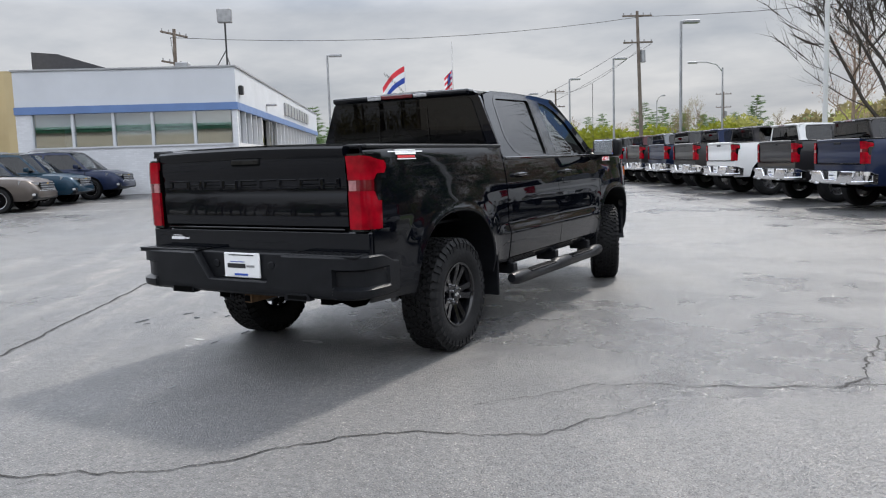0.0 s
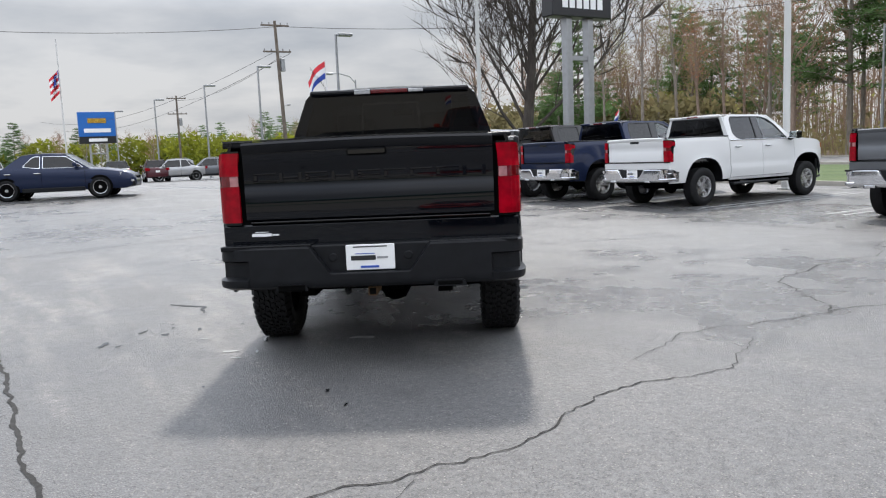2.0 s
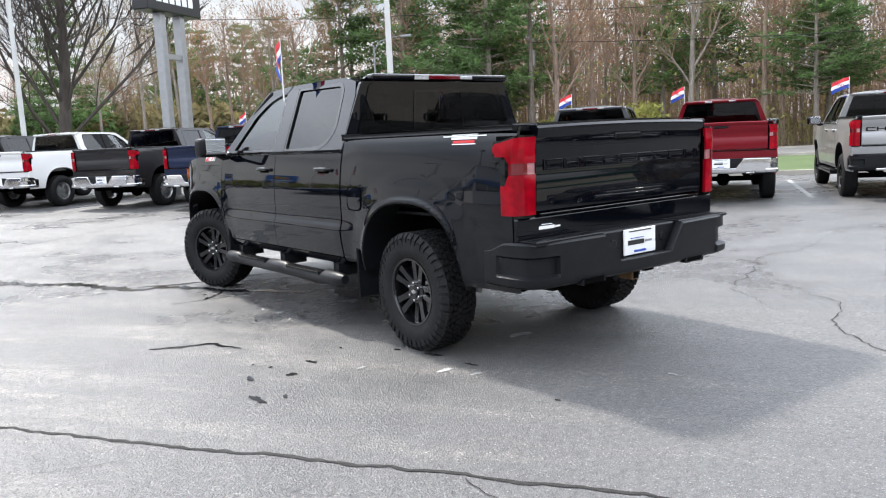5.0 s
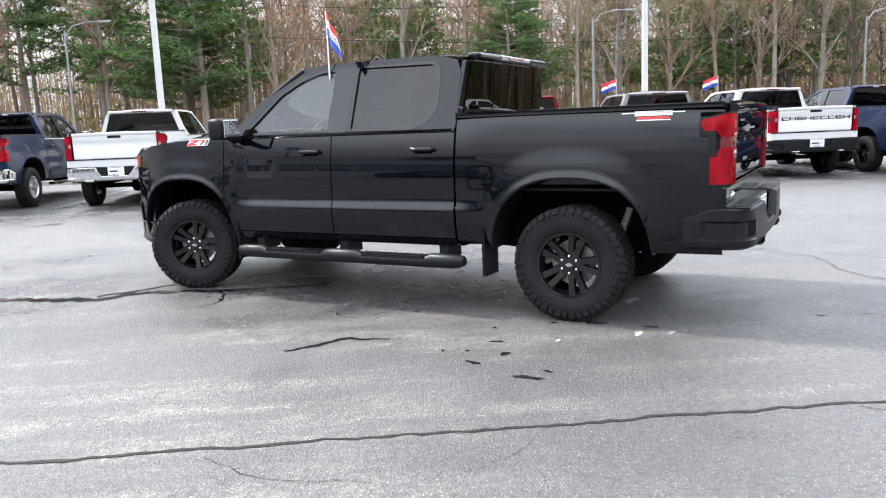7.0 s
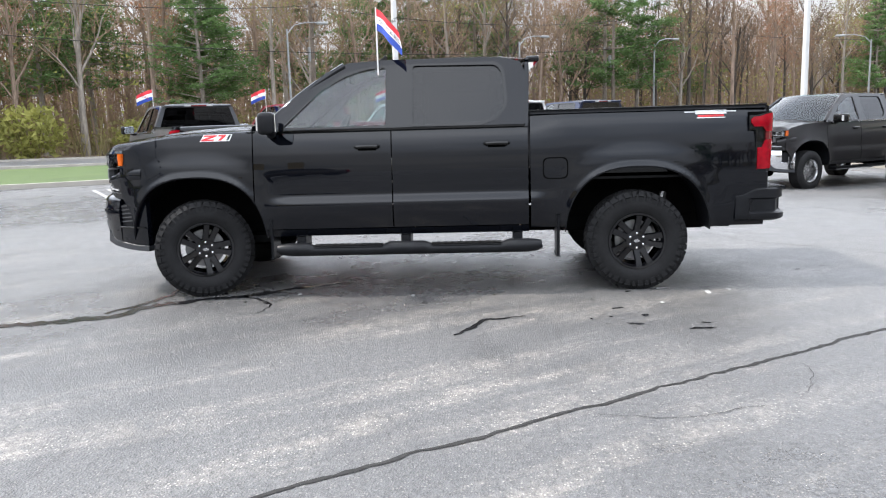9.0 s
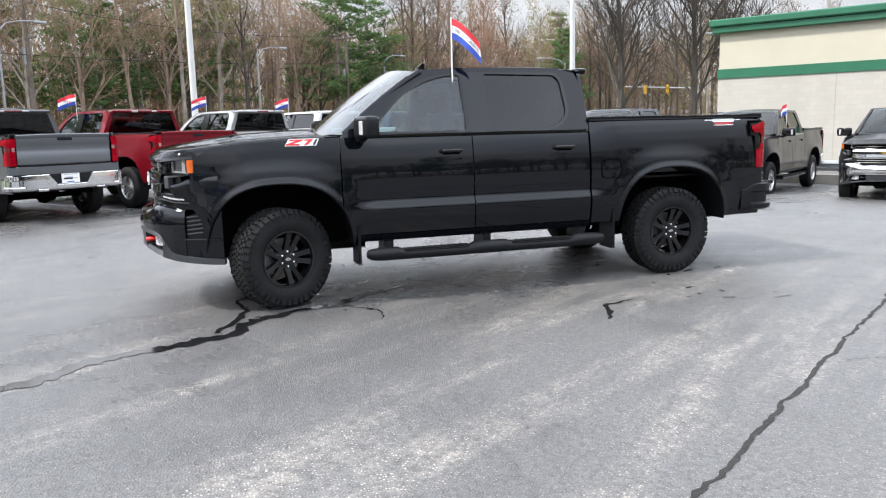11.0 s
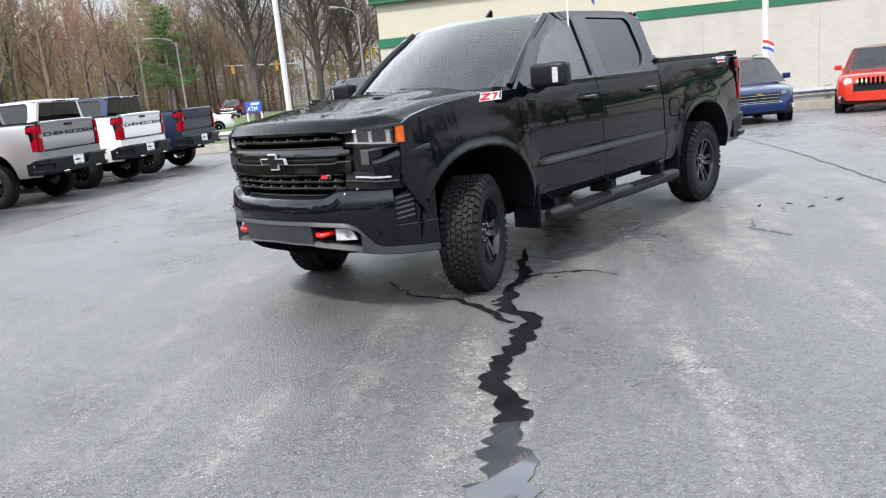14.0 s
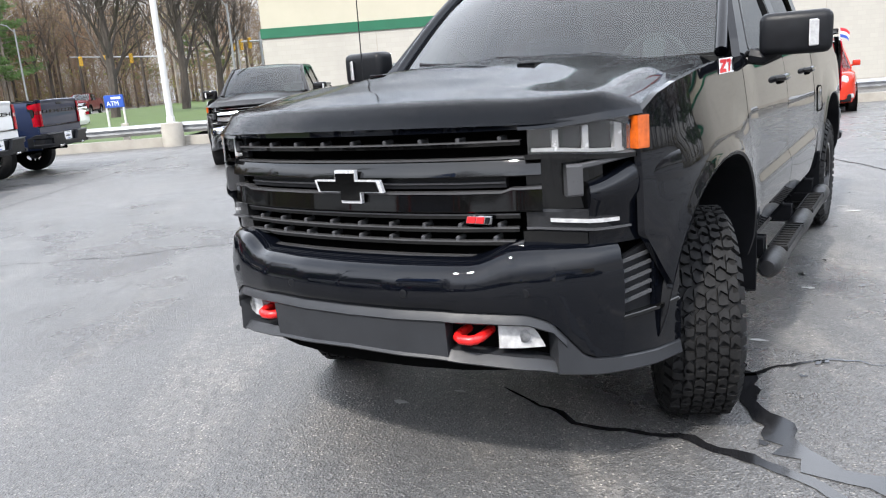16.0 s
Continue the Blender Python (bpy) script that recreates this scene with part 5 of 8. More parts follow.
        tube(bm, [(s * 0.392, yy - 0.08, 0.600), (s * 0.390, yy - 0.004, 0.597), (s * 0.397, yy + 0.016, 0.594), (s * 0.414, yy + 0.028, 0.592), (s * 0.448, yy + 0.028, 0.592), (s * 0.465, yy + 0.016, 0.594), (s * 0.472, yy - 0.004, 0.597), (s * 0.470, yy - 0.08, 0.600)], 0.0165, 10)
        part("tow_hook", bm, M["hook_red"] if hero else M["plastic"], T, "bright red tow hook" if hero else "", smooth=50)
        if hero:
            for xx in (0.24, 0.62):
                bm = bmesh.new(); lathe(bm, [(0.014, 0.0), (0.014, 0.003), (0.011, 0.004), (0.0005, 0.003)], 12, "y", (s * xx, front_y(xx) + 0.006, 0.745)); part("parking_sensor", bm, M["plastic"], T)
    # cabin
    bm = bmesh.new(); box(bm, -0.82, 0.82, 2.72, 3.15, 1.20, 1.385, 0.06, None, 3); part("dashboard", bm, M["interior"], T)
    for x in (-0.38, 0.38):
        for y in (2.02, 1.15):
            bm = bmesh.new(); box(bm, x - 0.24, x + 0.24, y, y + 0.5, 0.95, 1.10, 0.05, None, 2); box(bm, x - 0.24, x + 0.24, y - 0.13, y + 0.05, 1.05, 1.58, 0.06, pose(0, 0, 0), 2); box(bm, x - 0.13, x + 0.13, y - 0.13, y - 0.02, 1.60, 1.76, 0.04, None, 2)
            part("seat", bm, M["interior"], T)
    bm = bmesh.new()
    lathe(bm, [(0.185 + 0.016 * math.cos(a), 0.016 * math.sin(a)) for a in lin(0, 2 * math.pi, 9)[:-1]], 28, "z", closed=True)
    box(bm, -0.06, 0.06, -0.18, 0.18, -0.02, 0.01, 0.01); box(bm, -0.18, 0.18, -0.03, 0.03, -0.02, 0.01, 0.01)
    bmesh.ops.transform(bm, matrix=pose(-0.38, 2.58, 1.36, -65, 0, 0), verts=bm.verts[:])
    part("steering_wheel", bm, M["interior"], T, smooth=50)
    bm = bmesh.new(); box(bm, -0.93, 0.93, 0.95, 3.1, 0.88, 0.95); part("cabin_floor", bm, M["interior"], T)
    bm = bmesh.new(); box(bm, -0.11, 0.11, 2.50, 2.53, 1.80, 1.87, 0.01); part("inside_mirror", bm, M["plastic"], T)
    # side steps and mud flaps
    for s in (-1, 1):
        if hero:
            bm = bmesh.new()
            bar_line = ((0.80, 0.420, 0.034), (0.84, 0.412, 0.050), (0.92, 0.410, 0.058), (1.08, 0.410, 0.058), (1.14, 0.398, 0.046), (1.73, 0.398, 0.046), (1.79, 0.410, 0.058), (2.08, 0.410, 0.058), (2.14, 0.398, 0.046), (2.73, 0.398, 0.046), (2.79, 0.410, 0.058), (2.93, 0.410, 0.058), (3.01, 0.412, 0.050), (3.05, 0.420, 0.034))
            tube(bm, [(s * 1.05, y, z) for y, z, r in bar_line], [r for y, z, r in bar_line], 16)
            sb = part("side_step", bm, M["plastic"], T, "black tubular side step", smooth=50)
            for y0, y1 in ((1.15, 1.72), (2.15, 2.72)):
                bm = bmesh.new(); box(bm, s * 1.005, s * 1.090, y0, y1, 0.430, 0.446, 0.006)
                for k in range(9):
                    yk = y0 + 0.05 + k * (y1 - y0 - 0.1) / 8
                    box(bm, s * 1.012, s * 1.082, yk - 0.012, yk + 0.012, 0.444, 0.451, 0.002)
                part("step_tread", bm, M["rubber"], sb, "ribbed rubber step tread")
            for y in (1.0, 1.95, 2.85):
                bm = bmesh.new(); box(bm, s * 0.80, s * 1.0, y - 0.04, y + 0.04, 0.43, 0.52, 0.008); part("step_bracket", bm, M["plastic"], sb)
            for y in (0.66, WB - 0.64):
                bm = bmesh.new(); box(bm, s * 0.78, s * 1.005, y - 0.012, y + 0.012, 0.30 if y < 1 else 0.33, 0.66, 0.008); part("mud_flap", bm, M["plastic"], T, "black mud flap")
        else:
            bm = bmesh.new(); box(bm, s * 0.90, s * 1.04, 0.95, 3.0, 0.40, 0.46, 0.02); part("side_step", bm, M["plastic"], T)
    if hero:
        fd = part("fuel_door", (lambda b: (flank(b, -1, 0.585, 0.775, lambda y: 0.965, lambda y: 1.125, 0.03), b)[1])(bmesh.new()), P, T)
        for v in fd.data.vertices:
            v.co.x -= 0.004
        bm = bmesh.new(); holed(bm, rounded([(0.575, 0.955), (0.575, 1.135), (0.785, 1.135), (0.785, 0.955)], 0.05), [rounded([(0.585, 0.965), (0.585, 1.125), (0.775, 1.125), (0.775, 0.965)], 0.05)], lambda y, z: (-side_x(y, z) - 0.005, y, z)); part("fuel_door_gap", bm, M["void"], fd)
        # lettered decals become plain bars
        for s in (-1, 1):
            dc = new("bed_decal"); dc.parent = T
            X = lambda y, z: s * (side_x(y, z) + 0.003)
            for y0, y1, z0, z1, mt in ((-0.80, -0.38, 1.468, 1.476, "white_ink"), (-0.72, -0.47, 1.452, 1.466, "white_ink"), (-0.72, -0.47, 1.478, 1.484, "white_ink"), (-0.70, -0.49, 1.430, 1.446, "red_ink"), (-0.71, -0.48, 1.420, 1.426, "white_ink")):
                bm = bmesh.new(); grid(bm, lambda y, z: (X(y, z), y, z), lin(y0, y1, 8), [z0, z1], flip=s < 0); part("decal_bar", bm, M[mt], dc)
            fdc = new("fender_badge"); fdc.parent = T
            F = lambda u, w: (3.685 - 0.285 * u + (0.0 if s < 0 else 0.0), 1.343 + 0.058 * w)
            shapes = [("badge_plate", "white_ink", 0.003, [(0.0, 0.0), (0.90, 0.0), (1.0, 1.0), (0.12, 1.0)]),
                      ("badge_shape", "red_ink", 0.005, [(0.03, 0.08), (0.42, 0.08), (0.44, 0.30), (0.24, 0.30), (0.52, 0.72), (0.54, 0.92), (0.14, 0.92), (0.12, 0.70), (0.32, 0.70), (0.05, 0.30)]),
                      ("badge_shape", "red_ink", 0.005, [(0.58, 0.92), (0.56, 0.70), (0.68, 0.70), (0.54, 0.10), (0.64, 0.10), (0.80, 0.74), (0.82, 0.92)]),
                      ("badge_shape", "ink", 0.005, [(0.80, 0.10), (0.87, 0.10), (0.96, 0.92), (0.89, 0.92)])]
            for nm, mt, lift, outl in shapes:
                bm = bmesh.new()
                pts = [F(u if s < 0 else 1 - u, w) for u, w in outl]
                holed(bm, pts, [], lambda y, z: (s * (side_x(y, z) + lift), y, z), None, (s, 0, 0))
                part(nm, bm, M[mt], fdc)
        bm = bmesh.new(); slab(bm, [(-0.05, 0), (0.05, 0), (-0.03, 0.065), (-0.05, 0.05)], 0.02, Matrix.Translation((0.02, 2.22, 1.985)) @ pose(0, 0, 0, 0, 0, 90), 0.004); part("roof_antenna", bm, M["gloss_black"], T, "black roof fin antenna")
        bm = bmesh.new(); tube(bm, [(0.82, 3.55, 1.38), (0.82, 3.54, 2.2)], 0.003, 5); part("mast_antenna", bm, M["plastic"], T)
    # the cab stands tall: its glass and roof rise, and its back is nearly upright
    for ob in T.children_recursive:
        if ob.type != "MESH" or ob.name.startswith(("bed", "mirror", "mast", "side_lamp", "wheel")):
            continue
        for v in ob.data.vertices:
            if v.co.z > 1.45 and 0.84 < v.co.y < 3.3 and abs(v.co.x) < 1.0:
                t = min(1.0, (v.co.z - 1.45) / 0.48)
                v.co.z += 0.042 * t
                v.co.y -= 0.07 * t * smoothstep(1.10, 0.95, v.co.y)
    rm = M[rim]
    for s in (-1, 1):
        wheel(T, s * 0.872, 0.0, s, 0, rm, hero)
        wheel(T, s * 0.872, WB, s, steer, rm, hero)
    return T


HERO = pickup("glossy black crew-cab pickup truck with lifted off-road tyres on wet asphalt", "paint_black", True, "plastic", "rim_black", 22.0, group="")
flag("window_flag", "USED CARS", pose(-0.775, 2.16, 1.96), -129, 0.27, "small used cars flag clipped to the black truck's window", 0.95, 0.85)


# ---- trees ----
def bark_mat(name, c):
    n = Nodes(name)
    v = n.coords("Object", (1, 1, 0.3))
    n.set(Base_Color=n.ramp(n.noise(v, 6, 5, 0.7), (0.3, [k * 0.55 for k in c]), (0.7, [k * 1.3 for k in c])), Roughness=0.95)
    return n.mat


def leaf_mat(name, c, spread=0.5):
    n = Nodes(name)
    gi = n.nt.nodes.new("ShaderNodeNewGeometry")
    oi = n.nt.nodes.new("ShaderNodeObjectInfo")
    r = n.math("ADD", n.math("MULTIPLY", gi.outputs["Random Per Island"], 0.7), n.math("MULTIPLY", oi.outputs["Random"], 0.3))
    n.set(Base_Color=n.ramp(r, (0.0, [k * (1 - spread) for k in c]), (1.0, [min(1, k * (1 + spread)) for k in c])), Roughness=0.85, Specular_IOR_Level=0.2)
    # thin leaves and buds let light through
    col = n.bsdf.inputs["Base Color"].links[0].from_socket
    tl = n.nt.nodes.new("ShaderNodeBsdfTranslucent")
    mx = n.nt.nodes.new("ShaderNodeMixShader")
    mx.inputs[0].default_value = 0.45
    n.link(col, tl.inputs[0])
    n.link(n.bsdf.outputs[0], mx.inputs[1]); n.link(tl.outputs[0], mx.inputs[2])
    n.link(mx.outputs[0], next(k for k in n.nt.nodes if k.type == "OUTPUT_MATERIAL").inputs[0])
    return n.mat


M["bark_grey"] = bark_mat("grey_brown_bark", (0.255, 0.2213, 0.1875))
M["bark_red"] = bark_mat("reddish_brown_bark", (0.2475, 0.18, 0.1387))
M["bark_dark"] = bark_mat("dark_bark", (0.06375, 0.0525, 0.045))
M["twig"] = bark_mat("brown_twigs", (0.265, 0.185, 0.128))
M["bud_dark"] = leaf_mat("dull_brown_buds", (0.19, 0.135, 0.085))
M["twig_dark"] = bark_mat("dark_brown_twigs", (0.14, 0.105, 0.08))
M["bud_red"] = leaf_mat("rust_coloured_buds", (0.315, 0.15, 0.08625))
M["bud_green"] = leaf_mat("yellow_green_buds", (0.27, 0.27, 0.0825))
M["bud_tan"] = leaf_mat("tan_buds", (0.2741, 0.2009, 0.1306))
M["needles"] = leaf_mat("dark_pine_needles", (0.119, 0.1955, 0.07225), 0.5)
M["yellow_leaf"] = leaf_mat("yellow_green_leaves", (0.1725, 0.1875, 0.021), 0.4)
M["brush"] = leaf_mat("brown_green_brush", (0.225, 0.195, 0.0975), 0.5)


def bare_tree_meshes(seed, height, trunk_r, buds, spread=0.42, fork=0.35, dense=1.0, thin=1.0):
    """Trunk and limbs in one mesh, twigs and buds in a crown mesh."""
    rnd = random.Random(seed)
    tb, cb, bb = bmesh.new(), bmesh.new(), bmesh.new()

    def branch(p, d, length, r, level):
        n = 4 if level == 0 else 3 if level < 3 else 2
        pts, rad = [p.copy()], [r]
        q, dd = p.copy(), d.copy()
        for k in range(n):
            dd = (dd + Vector((rnd.uniform(-1, 1), rnd.uniform(-1, 1), rnd.uniform(-0.3, 0.8))) * (0.07 if level == 0 else 0.22)).normalized()
            q = q + dd * (length / n)
            pts.append(q.copy()); rad.append(r * (1 - (k + 1) / n * (0.62 if level < 3 else 0.85)))
        if level == 3:
            # fine limbs are flat slivers
            w = d.cross(Vector((rnd.uniform(-1, 1), rnd.uniform(-1, 1), rnd.uniform(-1, 1)))).normalized() * r
            cb.faces.new([cb.verts.new(p - w), cb.verts.new(p + w), cb.verts.new(pts[1] + w * 0.6), cb.verts.new(pts[-1])])
        elif level == 4:
            w = Vector((rnd.uniform(-1, 1), rnd.uniform(-1, 1), rnd.uniform(-1, 1))).normalized() * 0.014
            cb.faces.new([cb.verts.new(p - w), cb.verts.new(p + w), cb.verts.new(pts[-1])])
            return
        if level < 3:
            tube(tb if level < 2 else cb, pts, rad, 7 if level == 0 else 5 if level == 1 else 3, cap=False)
        if level >= 4:
            return
        if level == 3 and buds:
            for k in range(6):
                o = pts[rnd.randrange(1, len(pts))] + Vector((rnd.uniform(-1, 1), rnd.uniform(-1, 1), rnd.uniform(-1, 1))) * 0.55
                s = rnd.uniform(0.05, 0.13)
                bb.faces.new([bb.verts.new(o + Vector((rnd.uniform(-1, 1), rnd.uniform(-1, 1), rnd.uniform(-1, 1))) * s) for _ in range(3)])
        kids = (int(10 * dense), int(5 * dense), 4 if dense < 1.4 else 5, 7)[level]
        for k in range(kids):
            t = fork + (1 - fork) * (k + rnd.random() * 0.6) / kids if level == 0 else 0.25 + 0.75 * (k + rnd.random()) / kids
            i = min(len(pts) - 2, int(t * n))
            f = t * n - i
            o = pts[i].lerp(pts[i + 1], min(1, f))
            along = (pts[i + 1] - pts[i]).normalized()
            az = 2.4 * k + rnd.uniform(-0.5, 0.5) + seed
            side = Vector((math.cos(az), math.sin(az), 0))
            side = (side - along * side.dot(along)).normalized()
            lean = rnd.uniform(0.55, 0.95) if level == 0 else rnd.uniform(0.5, 0.9)
            nd = (along * math.cos(lean) + side * math.sin(lean) + Vector((0, 0, 0.25))).normalized()
            ln = (height * spread * rnd.uniform(0.65, 1.1) * (1.05 - 0.45 * t)) if level == 0 else length * rnd.uniform(0.42, 0.66)
            branch(o, nd, ln, max(0.006, rad[i] * (0.50 if level == 0 else 0.55) * thin), level + 1)
    branch(Vector((0, 0, -0.2)), Vector((0, 0, 1)), height * 0.86, trunk_r, 0)
    out = []
    for nm, b in (("trunk", tb), ("crown", cb), ("foliage", bb)):
        me = bpy.data.meshes.new(nm)
        b.to_mesh(me); b.free()
        out.append(me)
    return out


def pine_meshes(seed, height, r0):
    rnd = random.Random(seed)
    tb, nb = bmesh.new(), bmesh.new()
    lean = Vector((rnd.uniform(-0.03, 0.03), rnd.uniform(-0.03, 0.03), 1))
    tube(tb, [lean * h for h in lin(-0.2, height, 7)], [r0 * (1 - 0.9 * k / 6) for k in range(7)], 7, cap=False)
    z = height * rnd.uniform(0.20, 0.32)
    while z < height * 0.98:
        f = 1 - z / height
        for k in range(rnd.choice((4, 5, 5, 6))):
            az = rnd.uniform(0, 2 * math.pi)
            ln = (0.9 + 4.6 * f ** 0.75) * rnd.uniform(0.55, 1.15)
            d = Vector((math.cos(az), math.sin(az), rnd.uniform(0.02, 0.30)))
            o = lean * z
            tip = o + d * ln
            tube(tb, [o, o.lerp(tip, 0.5) + Vector((0, 0, 0.08)), tip], [0.05 * f + 0.02, 0.03, 0.01], 3, cap=False)
            for j in range(int(14 + ln * 10)):
                t = rnd.uniform(0.35, 1.0)
                c = o.lerp(tip, t) + Vector((rnd.uniform(-1, 1), rnd.uniform(-1, 1), rnd.uniform(-0.25, 0.35))) * (0.22 + 0.10 * ln)
                for _ in range(3):
                    u = Vector((rnd.uniform(-1, 1), rnd.uniform(-1, 1), rnd.uniform(-0.25, 0.6))).normalized() * rnd.uniform(0.22, 0.48)
                    w = Vector((rnd.uniform(-1, 1), rnd.uniform(-1, 1), rnd.uniform(-0.5, 0.5))).normalized() * rnd.uniform(0.09, 0.18)
                    nb.faces.new([nb.verts.new(c - w * 0.5), nb.verts.new(c + w * 0.5), nb.verts.new(c + u)])
        z += rnd.uniform(0.45, 0.75)
    out = []
    for nm, b in (("trunk", tb), ("foliage", nb)):
        me = bpy.data.meshes.new(nm)
        b.to_mesh(me); b.free()
        out.append(me)
    return out


def plant(meshes, mats, m, name, label, group, scale, crowd=None):
    """One tree from shared meshes; with a crowd, its parts go under that one object."""
    m = m @ Matrix.Rotation(random.uniform(0, 6.28), 4, "Z")
    size = (scale, scale, scale * random.uniform(0.92, 1.1))
    t = crowd or thing(name, label, "tree", group, m)
    if not crowd:
        t.scale = size
    for me, mt in zip(meshes, mats):
        if not me.polygons:
            continue
        if not me.materials:
            me.materials.append(None)
        o = new(me.name.split(".")[0], me)
        o.parent = t
        if crowd:
            o.matrix_basis = m @ Matrix.Diagonal((*size, 1))
        elif me.name[:5] != "trunk":
            tagged(o, kind="stuff")
        o.material_slots[0].link = "OBJECT"
        o.material_slots[0].material = M[mt]
    return t


BROAD = ((-46.9, 22.6, 1.0), (-56.0, 20.5, 1.05), (-62.5, 19.3, 0.95))


def build_trees():
    bare = [bare_tree_meshes(11 + k, h, r, True, sp, fk) for k, (h, r, sp, fk) in enumerate(((14, 0.20, 0.33, 0.35), (15, 0.17, 0.26, 0.45), (13, 0.22, 0.38, 0.28), (16, 0.19, 0.24, 0.5)))]
    pines = [pine_meshes(31 + k, h, 0.24) for k, h in enumerate((15, 17, 13.5))]
    rnd = random.Random(77)
    looks = (("bark_grey", "twig", "bud_tan", "bare grey-brown tree with fine twigs at the wood's edge"), ("bark_red", "twig", "bud_red", "bare tree with rust-coloured buds at the wood's edge"),
             ("bark_grey", "twig", "bud_green", "nearly bare tree with yellow-green buds"), ("bark_red", "twig", "bud_tan", "slender bare brown tree in the wood"), ("bark_dark", "twig_dark", "bud_dark", "dark bare tree with fine twigs in the wood"))
    wood = tagged(new("deep_wood"), "deep rows of bare brown trees behind the wood's edge", "woods", kind="stuff")
    belt = tagged(new("distant_tree_belt"), "dark belt of distant conifers and bare trees", "woods", kind="stuff")
    back = tagged(new("trees_behind_lot"), "unseen row of dark trees added for the truck's reflections", "woods", kind="stuff")
    # the wood across the road
    k = 0
    for row, (b0, step) in enumerate(((45.5, 3.0), (50.0, 3.2), (55.5, 3.4), (62.0, 3.8), (70.0, 4.4))):
        a = -118 + row * 1.1
        while a < (58 if row < 3 else 66):
            aa, b = a + rnd.uniform(-1.1, 1.1), b0 + rnd.uniform(-1.8, 1.8)
            piney = (9 < aa < 25 and row in (0, 1) and rnd.random() < 0.46) or (42 < aa < 54 and rnd.random() < 0.45) or (-24 < aa < 6 and row in (0, 1, 2) and rnd.random() < 0.30) or (aa < -24 and rnd.random() < 0.06)
            low = 1.0 - 0.35 * smoothstep(34, 60, aa)
            a += step * rnd.uniform(0.75, 1.25)
            if 27 < aa < 41 and (row > 1 or rnd.random() < 0.4):
                continue
            deep = wood if row > 2 else None
            if piney:
                plant(pines[k % 3], ("bark_grey", "needles"), at_lot(aa, b), "pine_tree", "tall dark green pine with bare lower trunk", "pines in the wood", rnd.uniform(0.8, 1.1) * low, deep)
            else:
                lk = looks[rnd.choice((4, 4, 4, 1, 2, 3) if aa < -26 else (0, 0, 1, 1, 2, 3, 3))]
                plant(bare[rnd.randrange(4)], lk[:3], at_lot(aa, b), "bare_tree", lk[3], "bare trees in the wood", rnd.uniform(0.78, 1.12) * low, deep)
            k += 1
    # the broad tree behind the pylon sign, and loose trees
    big = bare_tree_meshes(5, 11.5, 0.32, False, 0.64, 0.14, 2.2, 0.60)
    plant(big, ("bark_dark", "bark_dark", "bud_tan"), at_lot(25.0, 21.0), "bare_tree", "broad bare tree with spreading black limbs", "", 1.0)
    for a, b, s, lk in ((38, 27, 0.62, 1), (33, 43, 0.8, 1), (30, 47, 0.85, 0), (41, 52, 0.75, 2), (47, 58, 0.7, 1), (55, 62, 0.7, 0), (12.5, 45, 1.0, 2), (-50, 46, 0.9, 2)):
        plant(bare[int(abs(a)) % 4], looks[lk][:3], at_lot(a, b), "bare_tree", looks[lk][3], "loose trees by the road", s)
    # the wood's end beyond the crossroads, and three broad trees on the grass before it
    for row, a0 in enumerate((-84, -91, -99, -108)):
        b = 12.0 + row
        while b < 50:
            lk = looks[rnd.choice((4, 4, 4, 4, 1, 2))]
            if rnd.random() < 0.16 and b > 24:
                plant(pines[row % 3], ("bark_grey", "needles"), at_lot(a0 + rnd.uniform(-2, 2), b), "pine_tree", "tall dark green pine with bare lower trunk", "pines in the wood", rnd.uniform(0.85, 1.05))
            else:
                plant(bare[rnd.randrange(4)], lk[:3], at_lot(a0 + rnd.uniform(-2, 2), b), "bare_tree", lk[3], "bare trees in the wood", rnd.uniform(0.8, 1.1) * (0.7 if b < 20 else 1.0))
            b += rnd.uniform(2.6, 4.2)
    oak = bare_tree_meshes(8, 12.5, 0.34, False, 0.55, 0.24, 1.7, 0.84)
    for a, b, s in BROAD:
        plant(oak, ("bark_dark", "bark_dark", "bud_tan"), at_lot(a, b), "bare_tree", "broad dark bare tree on the grass verge", "loose trees by the road", s)
    # far trees along the horizon beyond the lot
    for j in range(60):
        a, b = rnd.uniform(95, 260), rnd.uniform(-70, 130)
        if rnd.random() < 0.35:
            plant(pines[j % 3], ("bark_grey", "needles"), at_lot(a, b), "pine_tree", "distant dark conifer on the horizon", "distant trees", rnd.uniform(0.3, 0.55), belt)
        else:
            lk = looks[rnd.choice((0, 1, 2))]
            plant(bare[j % 4], lk[:3], at_lot(a, b), "bare_tree", "distant bare tree on the horizon", "distant trees", rnd.uniform(0.35, 0.6), belt)
    # a dark belt of conifers and bare trees along the far horizon
    for row, a0 in enumerate((118, 136, 158)):
        b = -40 + 2 * row
        while b < 70:
            if rnd.random() < 0.6:
                plant(pines[k % 3], ("bark_grey", "needles"), at_lot(a0 + rnd.uniform(-6, 6), b), "pine_tree", "distant dark conifer on the horizon", "distant trees", rnd.uniform(0.30, 0.62), belt)
            else:
                lk = looks[rnd.choice((0, 1, 2))]
                plant(bare[k % 4], lk[:3], at_lot(a0 + rnd.uniform(-6, 6), b), "bare_tree", "distant bare tree on the horizon", "distant trees", rnd.uniform(0.35, 0.55), belt)
            k += 1
            b += rnd.uniform(2.0, 4.5)
